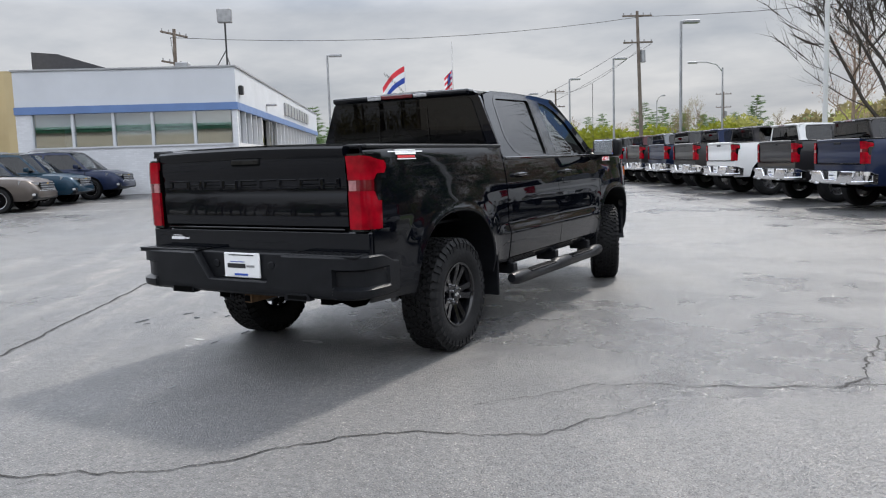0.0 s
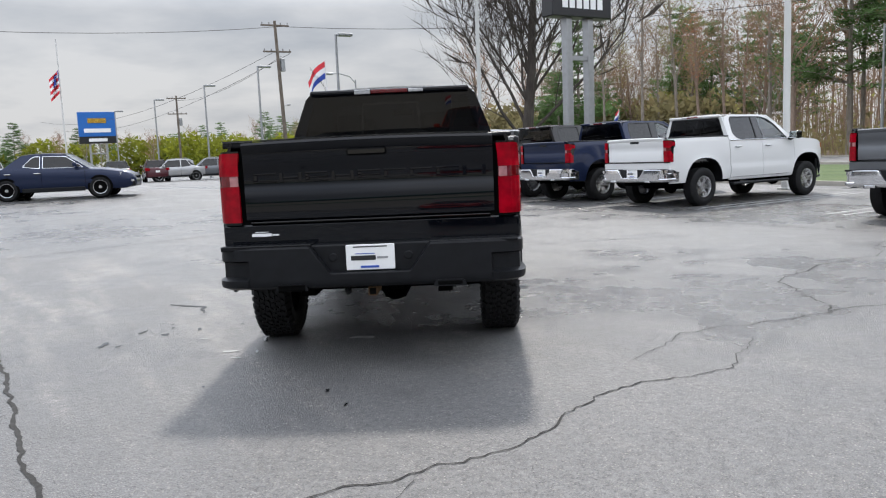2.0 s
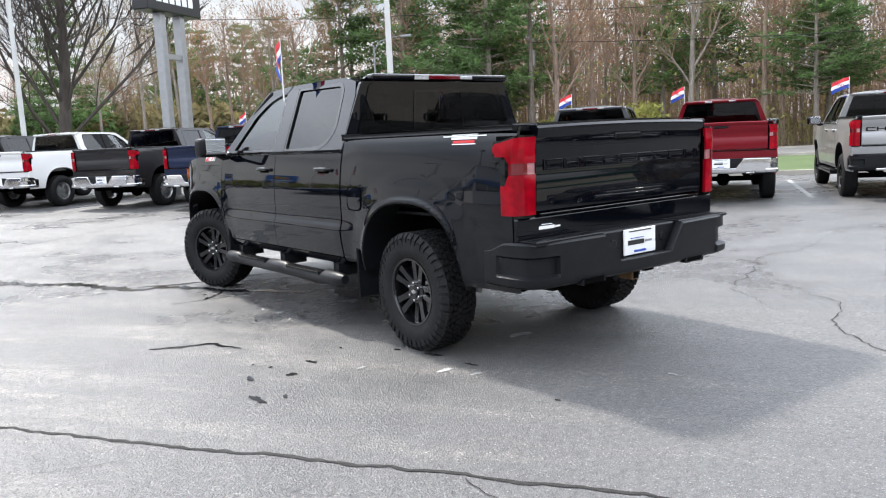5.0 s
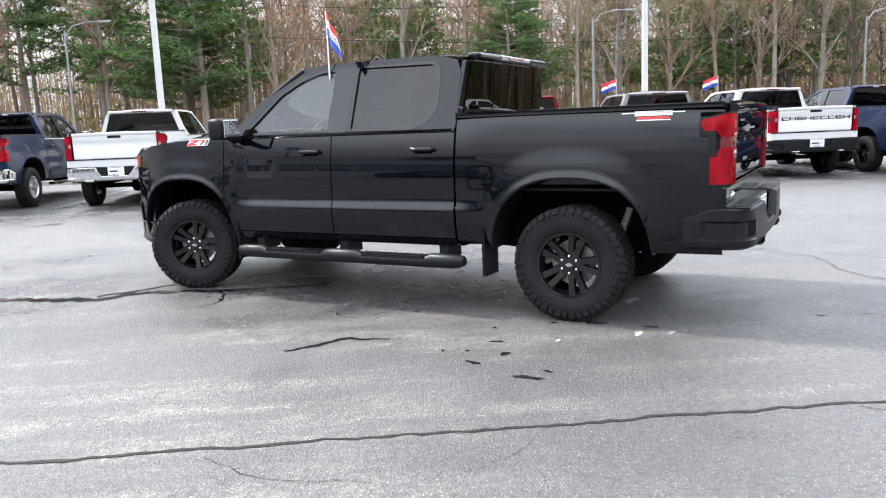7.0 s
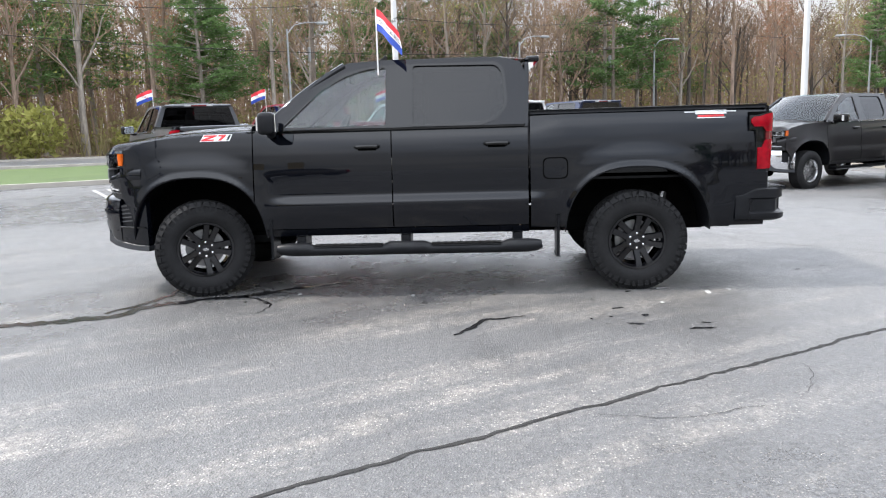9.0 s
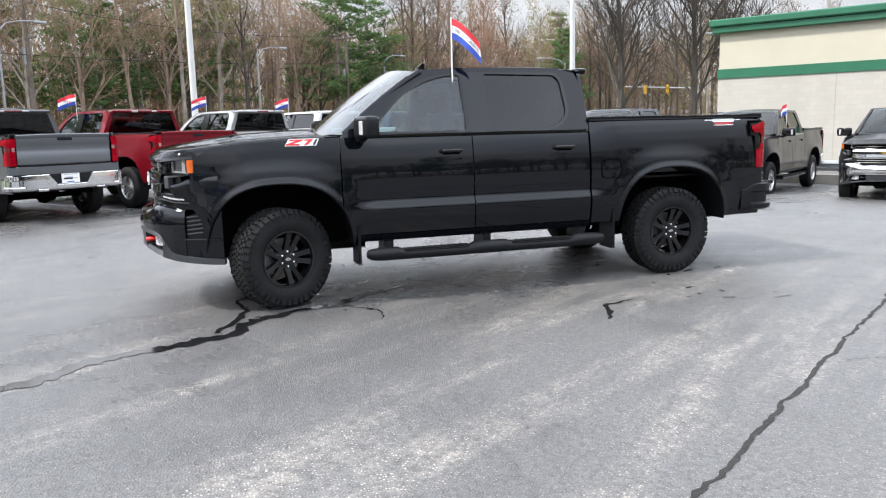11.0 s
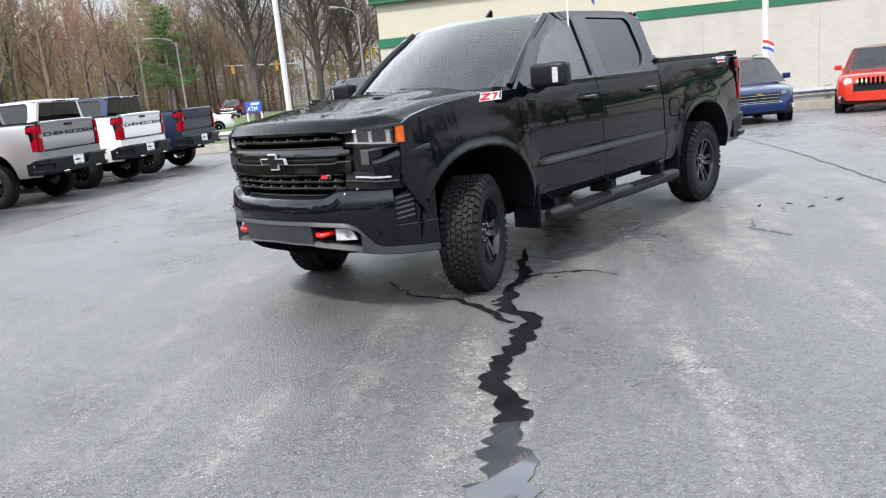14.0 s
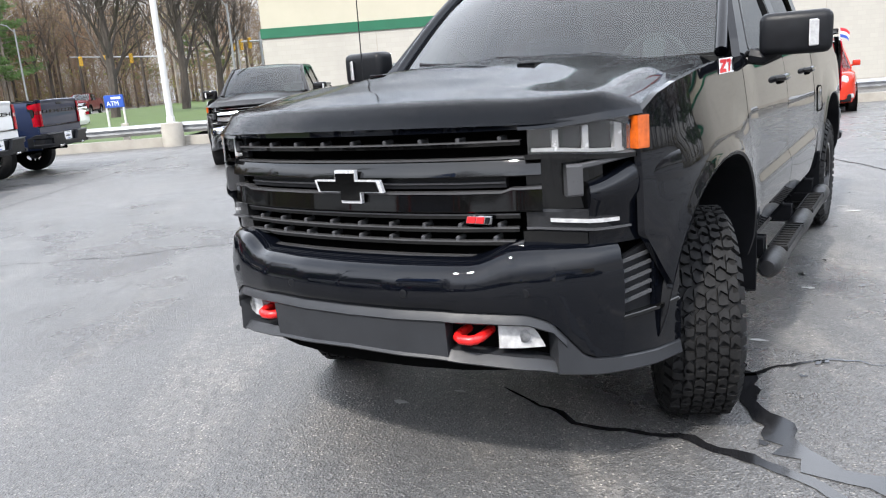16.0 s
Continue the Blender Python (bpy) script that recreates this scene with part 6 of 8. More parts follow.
    # unseen trees, added so that the truck's flank and glass mirror a dark band
    for row, b0 in enumerate((-66, -72, -79)):
        a = -60 + row * 1.3
        while a < 30:
            if rnd.random() < 0.25:
                plant(pines[k % 3], ("bark_grey", "needles"), at_lot(a, b0 + rnd.uniform(-1.5, 1.5)), "pine_tree", "tall dark green pine added unseen behind the lot", "trees behind the lot", rnd.uniform(0.75, 0.95), back)
            else:
                lk = looks[4]
                plant(bare[rnd.randrange(4)], lk[:3], at_lot(a, b0 + rnd.uniform(-1.5, 1.5)), "bare_tree", "bare brown tree added unseen behind the lot", "trees behind the lot", rnd.uniform(0.7, 0.95), back)
            k += 1
            a += rnd.uniform(2.2, 3.6)
    # yellow-green bushes along the far side
    bush = []
    for sd in (1, 2):
        r2, bm = random.Random(sd), bmesh.new()
        for _ in range(900):
            u = Vector((r2.gauss(0, 1), r2.gauss(0, 1), r2.gauss(0, 1))).normalized() * r2.uniform(0.6, 1.0)
            c = Vector((u.x * 1.7, u.y * 1.5, 1.35 + u.z * 1.3)) + Vector((r2.uniform(-1, 1), r2.uniform(-1, 1), r2.uniform(-1, 1))) * 0.2
            bm.faces.new([bm.verts.new(c + Vector((r2.uniform(-1, 1), r2.uniform(-1, 1), r2.uniform(-1, 1))) * 0.22) for _ in range(3)])
        for _ in range(12):
            tube(bm, [(r2.uniform(-0.3, 0.3), r2.uniform(-0.3, 0.3), -0.1), (r2.uniform(-1, 1), r2.uniform(-1, 1), r2.uniform(1.2, 2.0))], [0.04, 0.012], 4, cap=False)
        me = bpy.data.meshes.new("foliage"); bm.to_mesh(me); bm.free(); bush.append([me])
    for a, b, s in ((60, 27, 1.1), (66, 29, 1.3), (70, 33, 1.5), (76, 36, 1.6), (86, 38, 1.8), (94, 28, 1.7), (102, 24, 1.9), (110, 30, 2.0), (116, 8, 2.0), (122, 0, 2.1), (126, -8, 2.0), (73, 26, 1.2), (82, 30, 1.5), (90, 24, 1.4), (98, 31, 1.8), (108, 18, 1.9), (118, 24, 2.0), (130, 14, 2.2), (50, 36, 1.1), (46, 44, 1.2), (34, 46, 1.0), (140, 32, 2.2), (8, 44.5, 1.0), (3, 45, 1.2), (-3, 45.5, 0.9), (18, 44.5, 0.8)):
        t = plant(bush[int(a) % 2], ("yellow_leaf" if a > 40 else "bud_green",), at_lot(a, b), "bush", "rounded yellow-green bush in spring leaf", "bushes along the road", s)
        tagged(t, category="bush")
    # olive brush and low trees beyond the row of parked trucks
    r3 = random.Random(19)
    for j in range(46):
        a, b = r3.uniform(40, 100), r3.uniform(44, 60)
        t = plant(bush[j % 2], (r3.choice(("brush", "brush", "brush", "bud_green", "needles")),), at_lot(a, b), "bush", "tall olive-brown brush beyond the parked trucks", "brush beyond the lot", r3.uniform(1.5, 2.4))
        tagged(t, category="bush")
    # undergrowth and the depth of the wood
    bm, r2 = bmesh.new(), random.Random(4)
    for j in range(7000):
        # the last 1800 stand unseen below the trees added for reflections
        a, b = (r2.uniform(-120, 62), 45 + abs(r2.gauss(0, 12))) if j < 5200 else (r2.uniform(-62, 32), -65 - abs(r2.gauss(0, 8)))
        x, y = lot_xy(a, b)
        z = ground_z(x, y)
        h = r2.uniform(0.8, 3.4)
        d = Vector((r2.uniform(-0.35, 0.35), r2.uniform(-0.35, 0.35), 1)) * h
        o = Vector((x, y, z))
        w = UA * r2.uniform(0.02, 0.05)
        bm.faces.new([bm.verts.new(o - w), bm.verts.new(o + w), bm.verts.new(o + d)])
        for _ in range(2):
            c = o + d * r2.uniform(0.3, 1.0) + Vector((r2.uniform(-0.4, 0.4), r2.uniform(-0.4, 0.4), 0))
            bm.faces.new([bm.verts.new(c + Vector((r2.uniform(-1, 1), r2.uniform(-1, 1), r2.uniform(-1, 1))) * 0.26) for _ in range(3)])
    tagged(link_mesh("undergrowth", bm, M["brush"]), "brown and olive brush under bare trees", "undergrowth", kind="stuff")
    # thin poles, twigs and buds that fill the gaps of the wood
    for nm, mt, count, lab in (("thicket", "twig", 9000, "brown tangle of saplings and twigs in the wood"), ("bud_haze", "bud_tan", 42000, "tan and rust haze of spring buds among bare trees"), ("leaf_haze", "bud_green", 13000, "olive and yellow-green haze of young leaves")):
        bm = bmesh.new()
        for _ in range(count):
            if r2.random() < 0.24:
                a, b = r2.uniform(-118, -86), r2.uniform(14, 60)
            else:
                a, b = r2.uniform(-118, 56), r2.uniform(46 if nm == "leaf_haze" else 50, 84 if nm != "leaf_haze" else 66)
            if a > 24 and r2.random() < 0.65:
                continue
            x, y = lot_xy(a, b)
            o = Vector((x, y, ground_z(x, y)))
            if nm == "thicket":
                h = r2.uniform(3, 13)
                w = UA * r2.uniform(0.02, 0.055)
                d = Vector((r2.uniform(-0.12, 0.12), r2.uniform(-0.12, 0.12), 1)) * h
                bm.faces.new([bm.verts.new(o - w), bm.verts.new(o + w), bm.verts.new(o + d)])
                for _ in range(5):
                    p = o + d * r2.uniform(0.25, 0.95)
                    az = r2.uniform(0, 6.28)
                    q = p + Vector((math.cos(az), math.sin(az), r2.uniform(0.3, 1.3))) * r2.uniform(0.6, 1.9)
                    w = Vector((0, 0, r2.uniform(0.015, 0.03)))
                    bm.faces.new([bm.verts.new(p - w), bm.verts.new(p + w), bm.verts.new(q)])
            else:
                top = 13.0 if nm == "bud_haze" else 6.5
                c = o + Vector((0, 0, top * r2.random() ** (0.8 if nm == "bud_haze" else 1.2)))
                for _ in range(3):
                    k = c + Vector((r2.uniform(-1, 1), r2.uniform(-1, 1), r2.uniform(-1, 1))) * 0.9
                    s = r2.uniform(0.08, 0.20)
                    bm.faces.new([bm.verts.new(k + Vector((r2.uniform(-1, 1), r2.uniform(-1, 1), r2.uniform(-1, 1))) * s) for _ in range(3)])
        tagged(link_mesh(nm, bm, M[mt]), lab, "woods", kind="stuff")
    bm = bmesh.new()
    for _ in range(900):
        a, b = r2.uniform(-150, 60), r2.uniform(78, 125)
        x, y = lot_xy(a, b)
        h, r = r2.uniform(9, 15), r2.uniform(0.10, 0.2)
        o = Vector((x, y, ground_z(x, y)))
        tip = o + Vector((r2.uniform(-1, 1), r2.uniform(-1, 1), h))
        tube(bm, [o, tip], [r, 0.03], 4, cap=False)
        for _ in range(7):
            p = o.lerp(tip, r2.uniform(0.3, 0.95))
            az = r2.uniform(0, 6.28)
            q = p + Vector((math.cos(az), math.sin(az), r2.uniform(0.4, 1.2))) * r2.uniform(1.2, 2.8)
            tube(bm, [p, q], [0.06, 0.015], 3, cap=False)
    tagged(link_mesh("far_woods", bm, M["twig"]), "depth of the brown leafless wood", "woods", kind="stuff")


build_trees()


# ---- buildings ----
def brick_paint(name, c, bw=0.4, bh=0.2, contrast=0.06, rough=0.7):
    n = Nodes(name)
    v = n.coords("Object")
    v.node.inputs["Rotation"].default_value = (radians(90), 0, 0)
    br = n.node("ShaderNodeTexBrick", Scale=1.0)
    br.inputs["Brick Width"].default_value, br.inputs["Row Height"].default_value, br.inputs["Mortar Size"].default_value = bw, bh, 0.008
    br.inputs["Color1"].default_value = (*[k * (1 + contrast) for k in c], 1)
    br.inputs["Color2"].default_value = (*[k * (1 - contrast) for k in c], 1)
    br.inputs["Mortar"].default_value = (*[k * 0.93 for k in c], 1)
    n.link(v, br.inputs["Vector"])
    st = n.noise(n.coords("Object", (1, 1, 0.3)), 0.8, 5, 0.6)
    n.set(Base_Color=n.mixc(n.ramp(st, (0.45, 0.0), (0.75, 0.35)), br.outputs["Color"], [k * 0.72 for k in c]), Roughness=rough)
    n.bump(br.outputs["Fac"], -0.25, 0.01)
    return n.mat


M["white_brick"] = brick_paint("white_painted_brick", (0.555, 0.5625, 0.5775), 0.22, 0.075)
M["white_fascia"] = plain("white_metal_fascia", (0.495, 0.51, 0.5325), 0.5, vary=0.06, scale=0.6)
M["blue_band"] = plain("blue_trim_band", (0.10, 0.17, 0.34), 0.5, vary=0.1, scale=1)
M["cream_wall"] = plain("cream_panel_wall", (0.4275, 0.3975, 0.315), 0.75, vary=0.05, scale=0.5)
M["pale_block"] = brick_paint("pale_painted_block", (0.385, 0.365, 0.325), 0.40, 0.20, 0.03)
M["green_trim"] = plain("green_metal_trim", (0.0135, 0.1087, 0.05625), 0.45, vary=0.1, scale=1)
M["tan_wall"] = plain("tan_stucco_wall", (0.435, 0.345, 0.1875), 0.8, vary=0.06, scale=0.6)
M["roof_dark"] = plain("dark_roof", (0.045, 0.045, 0.05), 0.8)
M["window_glass"] = glass_mat("showroom_glass", (0.74, 0.78, 0.78), 0.30)
M["room_grey"] = plain("room_interior", (0.60, 0.61, 0.58), 0.9, vary=0.3, scale=0.8)
M["sign_blue"] = plain("blue_sign_face", (0.012, 0.12, 0.42), 0.35, vary=0.08)
M["sign_black"] = plain("black_sign_face", (0.010, 0.010, 0.012), 0.35, vary=0.1)
M["alu"] = plain("brushed_aluminium", (0.33, 0.336, 0.342), 0.4, 0.6, vary=0.08)


def pbox(name, parent, mat, x0, x1, y0, y1, z0, z1, bevel=0.0, label=""):
    bm = bmesh.new()
    box(bm, x0, x1, y0, y1, z0, z1, bevel)
    return part(name, bm, mat, parent, label)


def showroom():
    """White showroom. Local x runs along its front face towards -b, y into the building, away from the lot."""
    base_m = at_lot(24.3, -5.55, 0.0)
    B = thing("showroom_building", "white-painted brick showroom with blue band and long windows", "building", m=base_m @ pose(0, 0, 0))
    # local axes: +x is +b (towards the road), +y is +a
    W, L, H = 8.2, 31.0, 5.15
    wz0, wz1 = 2.30, 3.55
    pbox("wall", B, M["white_brick"], -W, 0, 0, 0.3, -0.6, wz0)
    pbox("wall", B, M["white_brick"], -0.3, 0, 0.3, 7.6, -0.6, wz0)
    pbox("wall", B, M["white_brick"], -0.3, 0, 10.0, L, -0.6, wz0)
    pbox("fascia", B, M["white_fascia"], -W, 0, 0, 0.3, wz1 + 0.28, H)
    pbox("fascia", B, M["white_fascia"], -0.3, 0, 0.3, L, wz1 + 0.28, H)
    pbox("blue_band", B, M["blue_band"], -W - 0.02, 0.06, -0.06, 0.3, wz1, wz1 + 0.28)
    pbox("blue_band", B, M["blue_band"], -0.3, 0.06, 0.3, L, wz1, wz1 + 0.28)
    pbox("coping", B, M["alu"], -W - 0.05, 0.05, -0.05, 0.35, H, H + 0.06)
    pbox("coping", B, M["alu"], -0.35, 0.05, 0.35, L, H, H + 0.06)
    pbox("roof", B, M["roof_dark"], -W, -0.3, 0.3, L, H - 0.4, H - 0.3)
    pbox("back_wall", B, M["room_grey"], -W, -0.3, L - 0.3, L, -0.6, H - 0.4)
    pbox("floor_slab", B, M["room_grey"], -W, -0.3, 0.3, L - 0.3, 1.1, 1.2)
    pbox("partition", B, M["room_grey"], -W + 0.3, -0.6, 3.6, 3.7, 1.2, 4.0)
    pbox("side_wall", B, M["tan_wall"], -W - 0.3, -W, 0, L, -0.6, H)
    # front windows in pairs with blinds
    xs = [-7.65, -6.15, -4.65, -3.2, -1.62, -0.2]
    for x0, x1 in zip(xs, xs[1:]):
        g = pbox("window", B, M["window_glass"], x0 + 0.05, x1 - 0.05, 0.10, 0.12, wz0, wz1)
        g.visible_shadow = False
        pbox("blind", B, M["flag_white"], x0 + 0.08, x1 - 0.08, 0.22, 0.24, wz1 - (0.85 if (x0 * 7) % 2 > 1 else 0.55), wz1)
        pbox("mullion", B, M["white_fascia"], x0 - 0.05, x0 + 0.05, 0.02, 0.2, wz0, wz1)
    pbox("pier", B, M["white_brick"], -W, -7.65, 0, 0.3, wz0, wz1)
    pbox("pier", B, M["white_brick"], -0.2, 0, 0, 0.3, wz0, wz1)
    pbox("sill", B, M["white_fascia"], -7.7, -0.15, -0.05, 0.25, wz0 - 0.06, wz0)
    ys = [0.35 + 1.26 * k for k in range(6)] + [10.0 + 1.3 * k for k in range(17)]
    for y in ys[:-1]:
        if 6.6 < y < 10:
            continue
        g = pbox("window", B, M["window_glass"], -0.14, -0.12, y + 0.05, y + 1.22, wz0, wz1)
        g.visible_shadow = False
        pbox("mullion", B, M["white_fascia"], -0.2, 0.03, y - 0.05, y + 0.05, wz0, wz1)
    pbox("door_frame", B, M["alu"], -0.16, 0.0, 7.6, 7.7, 1.15, wz1)
    pbox("door_frame", B, M["alu"], -0.16, 0.0, 9.9, 10.0, 1.15, wz1)
    g = pbox("door_glass", B, M["window_glass"], -0.12, -0.10, 7.7, 9.9, 1.15, wz1); g.visible_shadow = False
    pbox("door_bar", B, M["alu"], -0.14, -0.05, 8.75, 8.85, 1.15, wz1)
    # raised letters on the side fascia, too far to read
    for k in range(9):
        pbox("letter_bar", B, M["alu"], 0.0, 0.10, 13 + k * 1.3, 13.9 + k * 1.3, 4.1, 4.75)
    pbox("wall_lamp", B, M["ink"], 0.0, 0.16, 0.55, 0.85, 4.15, 4.5, 0.03)
    pbox("wall_lamp", B, M["alu"], 0.0, 0.5, 7.0, 7.25, 4.15, 4.25, 0.03)
    # roof plant and flood lamp mast
    pbox("roof_unit", B, M["steel"], -4.1, -2.6, 3.2, 4.4, H - 0.3, H + 0.42, 0.03)
    pbox("roof_unit", B, M["galv"], -3.0, -2.5, 3.0, 3.6, H - 0.3, H + 0.6, 0.03)
    bm = bmesh.new(); tube(bm, [(-0.35, 0.5, H - 0.3), (-0.35, 0.5, H + 1.75)], 0.035, 8); tube(bm, [(-0.35, 0.5, H + 0.7), (-0.9, 0.9, H)], 0.02, 6); tube(bm, [(-0.35, 0.5, H + 0.5), (-0.15, 0.1, H)], 0.02, 6)
    part("lamp_mast", bm, M["ink"], B)
    pbox("flood_lamp", B, M["steel"], -0.62, -0.08, 0.38, 0.62, H + 1.70, H + 2.22, 0.03)
    # steps, cheek wall, rail, apron
    st = thing("entrance_steps", "dark concrete steps with white cheek wall at the showroom door", "steps", m=base_m)
    for k in range(5):
        pbox("step", st, M["concrete"], 0.02, 2.3 - k * 0.42, 8.0, 10.4, 0.35 + 0.16 * k, 0.51 + 0.16 * k, 0.01)
    bm = bmesh.new(); slab(bm, [(0.0, 0.2), (2.7, 0.2), (2.7, 1.0), (1.9, 1.1), (0.0, 2.0)], 0.35, Matrix.Translation((0.02, 10.45, 0)))
    part("cheek_wall", bm, M["white_brick"], st)
    bm = bmesh.new(); tube(bm, [(2.4, 8.0, 0.4), (2.4, 8.0, 1.3), (0.4, 8.0, 2.2)], 0.025, 6); part("handrail", bm, M["white_steel"], st)
    bm = bmesh.new()
    for q in ((0.02, -0.4), ):
        slab(bm, [(0.02, -0.2), (3.6, 1.2), (4.6, 9.0), (4.6, 22.0), (0.02, 22.0)], 0.06, Matrix(((1, 0, 0, 0), (0, 0, 1, 0), (0, 1, 0, 0), (0, 0, 0, 1))))
    o = link_mesh("apron", bm, M["tan_concrete"]); o.matrix_world = base_m @ pose(0, 0, 0.475)
    tagged(o, "tan concrete apron along the showroom wall", "pavement", kind="structure")
    # tan building beside it, with a dark raked parapet
    N = thing("tan_building", "tan stucco building with a dark raked parapet", "building", m=base_m)
    pbox("wall", N, M["tan_wall"], -17, -W - 0.35, 3.0, 20, -0.6, 5.55)
    bm = bmesh.new(); slab(bm, [(-9.4, 5.1), (-9.4, 6.5), (-8.3, 6.4), (-4.5, 5.2), (-4.5, 5.1)], 9.0, Matrix.Translation((0, 4.5, 0))); part("parapet", bm, M["roof_dark"], N)


def green_building():
    m = at_lot(-28.9, 8.95, 0.0)
    G = thing("green_trimmed_building", "long cream building with green band and cornice", "building", m=m)
    L = 70
    pbox("lower_wall", G, M["pale_block"], -L, 0, -25, 0, -1.4, 3.36)
    pbox("upper_wall", G, M["cream_wall"], -L, -0.02, -25, -0.04, 3.78, 5.38)
    pbox("green_band", G, M["green_trim"], -L, 0.03, -25, 0.05, 3.36, 3.78)
    pbox("cornice", G, M["green_trim"], -L, 0.25, -25.2, 0.25, 5.38, 5.66, 0.03)
    pbox("cornice_cap", G, M["green_trim"], -L, 0.38, -25.2, 0.38, 5.66, 5.98, 0.05)
    pbox("roof", G, M["roof_dark"], -L + 0.3, -0.3, -24.8, -0.3, 5.40, 5.55)
    for k in range(9):
        pbox("wall_joint", G, M["concrete"], -5.0 - 5.0 * k, -4.97 - 5.0 * k, 0.0, 0.006, -1.2, 3.36)
    pbox("plinth", G, M["concrete"], -L, 0.02, -25, 0.02, -1.4, -0.35)


showroom()
green_building()


# ---- low wall and guard rail at the end of the lot ----
def low_wall():
    bm = bmesh.new()
    for b0, b1 in zip(lin(-16, 17, 23), lin(-16, 17, 23)[1:]):
        za, zb = [ground_z(*lot_xy(-16.3, b)) for b in (b0, b1)]
        ring = []
        for b, z in ((b0, za), (b1, zb)):
            for a, h in ((-16.12, -0.2), (-16.12, 0.26), (-16.45, 0.26), (-16.45, -0.2)):
                x, y = lot_xy(a, b)
                ring.append(bm.verts.new((x, y, z + h)))
        for k in range(4):
            bm.faces.new((ring[k], ring[(k + 1) % 4], ring[4 + (k + 1) % 4], ring[4 + k]))
    bmesh.ops.recalc_face_normals(bm, faces=bm.faces[:])
    tagged(link_mesh("wall_low", bm, M["concrete"]), "low pale concrete wall at the edge of the lot", "wall", kind="structure")
    R = thing("guard_rail", "galvanised guard rail on short posts above the low wall", "guard rail")
    bm = bmesh.new()
    prof = [(-16.20, 0.36), (-16.14, 0.40), (-16.10, 0.44), (-16.16, 0.49), (-16.16, 0.52), (-16.10, 0.57), (-16.14, 0.62), (-16.20, 0.66)]

    def f(b, k):
        x, y = lot_xy(prof[k][0], b)
        return (x, y, ground_z(x, y) + prof[k][1])
    grid(bm, f, lin(-16, 17, 30), range(len(prof)))
    part("beam", bm, M["galv"], R, smooth=30)
    for b in lin(-15.2, 16, 13):
        x, y = lot_xy(-16.28, b)
        z = ground_z(x, y)
        bm = bmesh.new(); box(bm, -0.09, 0.09, -0.07, 0.07, -0.1, 0.74, 0.01, pose(x, y, z, 0, 0, math.degrees(LOT)))
        part("post", bm, M["concrete"], R)


low_wall()


# ---- poles, lamps, signs, wires ----
def light_pole(a, b, h, r=0.085, lean=0.0, concrete=False, heads=2, mat="white_steel", label="tall white steel light pole in the lot"):
    P = thing("light_pole", label, "light pole", "light poles", at_lot(a, b))
    z0 = 0.0
    if concrete:
        bm = bmesh.new(); lathe(bm, [(0.0005, 0.66), (0.28, 0.66), (0.30, 0.62), (0.30, -0.3)], 20, "z"); part("footing", bm, M["concrete"], P, smooth=30); z0 = 0.62
    bm = bmesh.new(); tube(bm, [(0, 0, z0 - 0.1), (lean, 0, h)], [r, r * 0.72], 12); part("shaft", bm, M[mat], P, smooth=40)
    bm = bmesh.new(); box(bm, -0.17, 0.17, -0.17, 0.17, z0, z0 + 0.05, 0.01); box(bm, -0.10, 0.10, -0.10, 0.10, z0 + 0.05, z0 + 0.22, 0.02); part("base_plate", bm, M[mat], P)
    for k in range(heads):
        s = 1 if k == 0 else -1
        bm = bmesh.new(); box(bm, s * 0.1 + lean, s * 0.95 + lean, -0.18, 0.18, h - 0.10, h + 0.06, 0.03); part("lamp_head", bm, M["galv"], P)
    return P


for a, b, h, c in ((22.4, 16.5, 9.5, False), (7.8, 16.5, 9.5, False), (-6.05, 16.5, 9.5, False), (-16.0, 9.4, 9.5, True), (-16.75, -5.75, 9.5, True)):
    light_pole(a, b, h, 0.10, 0.0, c)
for a, b, h in ((34.3, 15.4, 7.9), (46.4, -3.8, 7.9), (49, 16, 7.9), (63, 16, 7.9), (78, 15, 7.9), (95, 14, 7.9)):
    light_pole(a, b, h, 0.09, 0.0, False, 1, "galv", "grey shoebox light pole among parked cars")


def street_lamp(a, b, h, turn, label="grey street lamp with a curved arm by the road"):
    P = thing("street_lamp", label, "street lamp", "street lamps", at_lot(a, b) @ pose(0, 0, 0, 0, 0, turn))
    bm = bmesh.new(); tube(bm, [(0, 0, -0.1), (0, 0, h)], [0.10, 0.06], 8); part("shaft", bm, M["galv"], P)
    bm = bmesh.new(); tube(bm, [(0, 0, h - 0.3), (0.5, 0, h + 0.25), (1.3, 0, h + 0.45), (2.2, 0, h + 0.48)], 0.04, 6); part("arm", bm, M["galv"], P)
    bm = bmesh.new(); box(bm, 2.0, 2.75, -0.14, 0.14, h + 0.36, h + 0.52, 0.05, None, 2); part("lamp_head", bm, M["galv"], P)


for a, b, h, t in ((54, 26, 7.6, 180), (20, 43.3, 7.6, -90), (-12, 43.2, 7.6, -90), (-30, 43.2, 7.4, -90), (-44, 43.4, 7.6, -90), (-60, 34.5, 7.5, 40), (-75, 20, 7.4, 30), (90, 33, 7.6, -90), (-50, 15, 7.2, 60)):
    street_lamp(a, b, h, t)


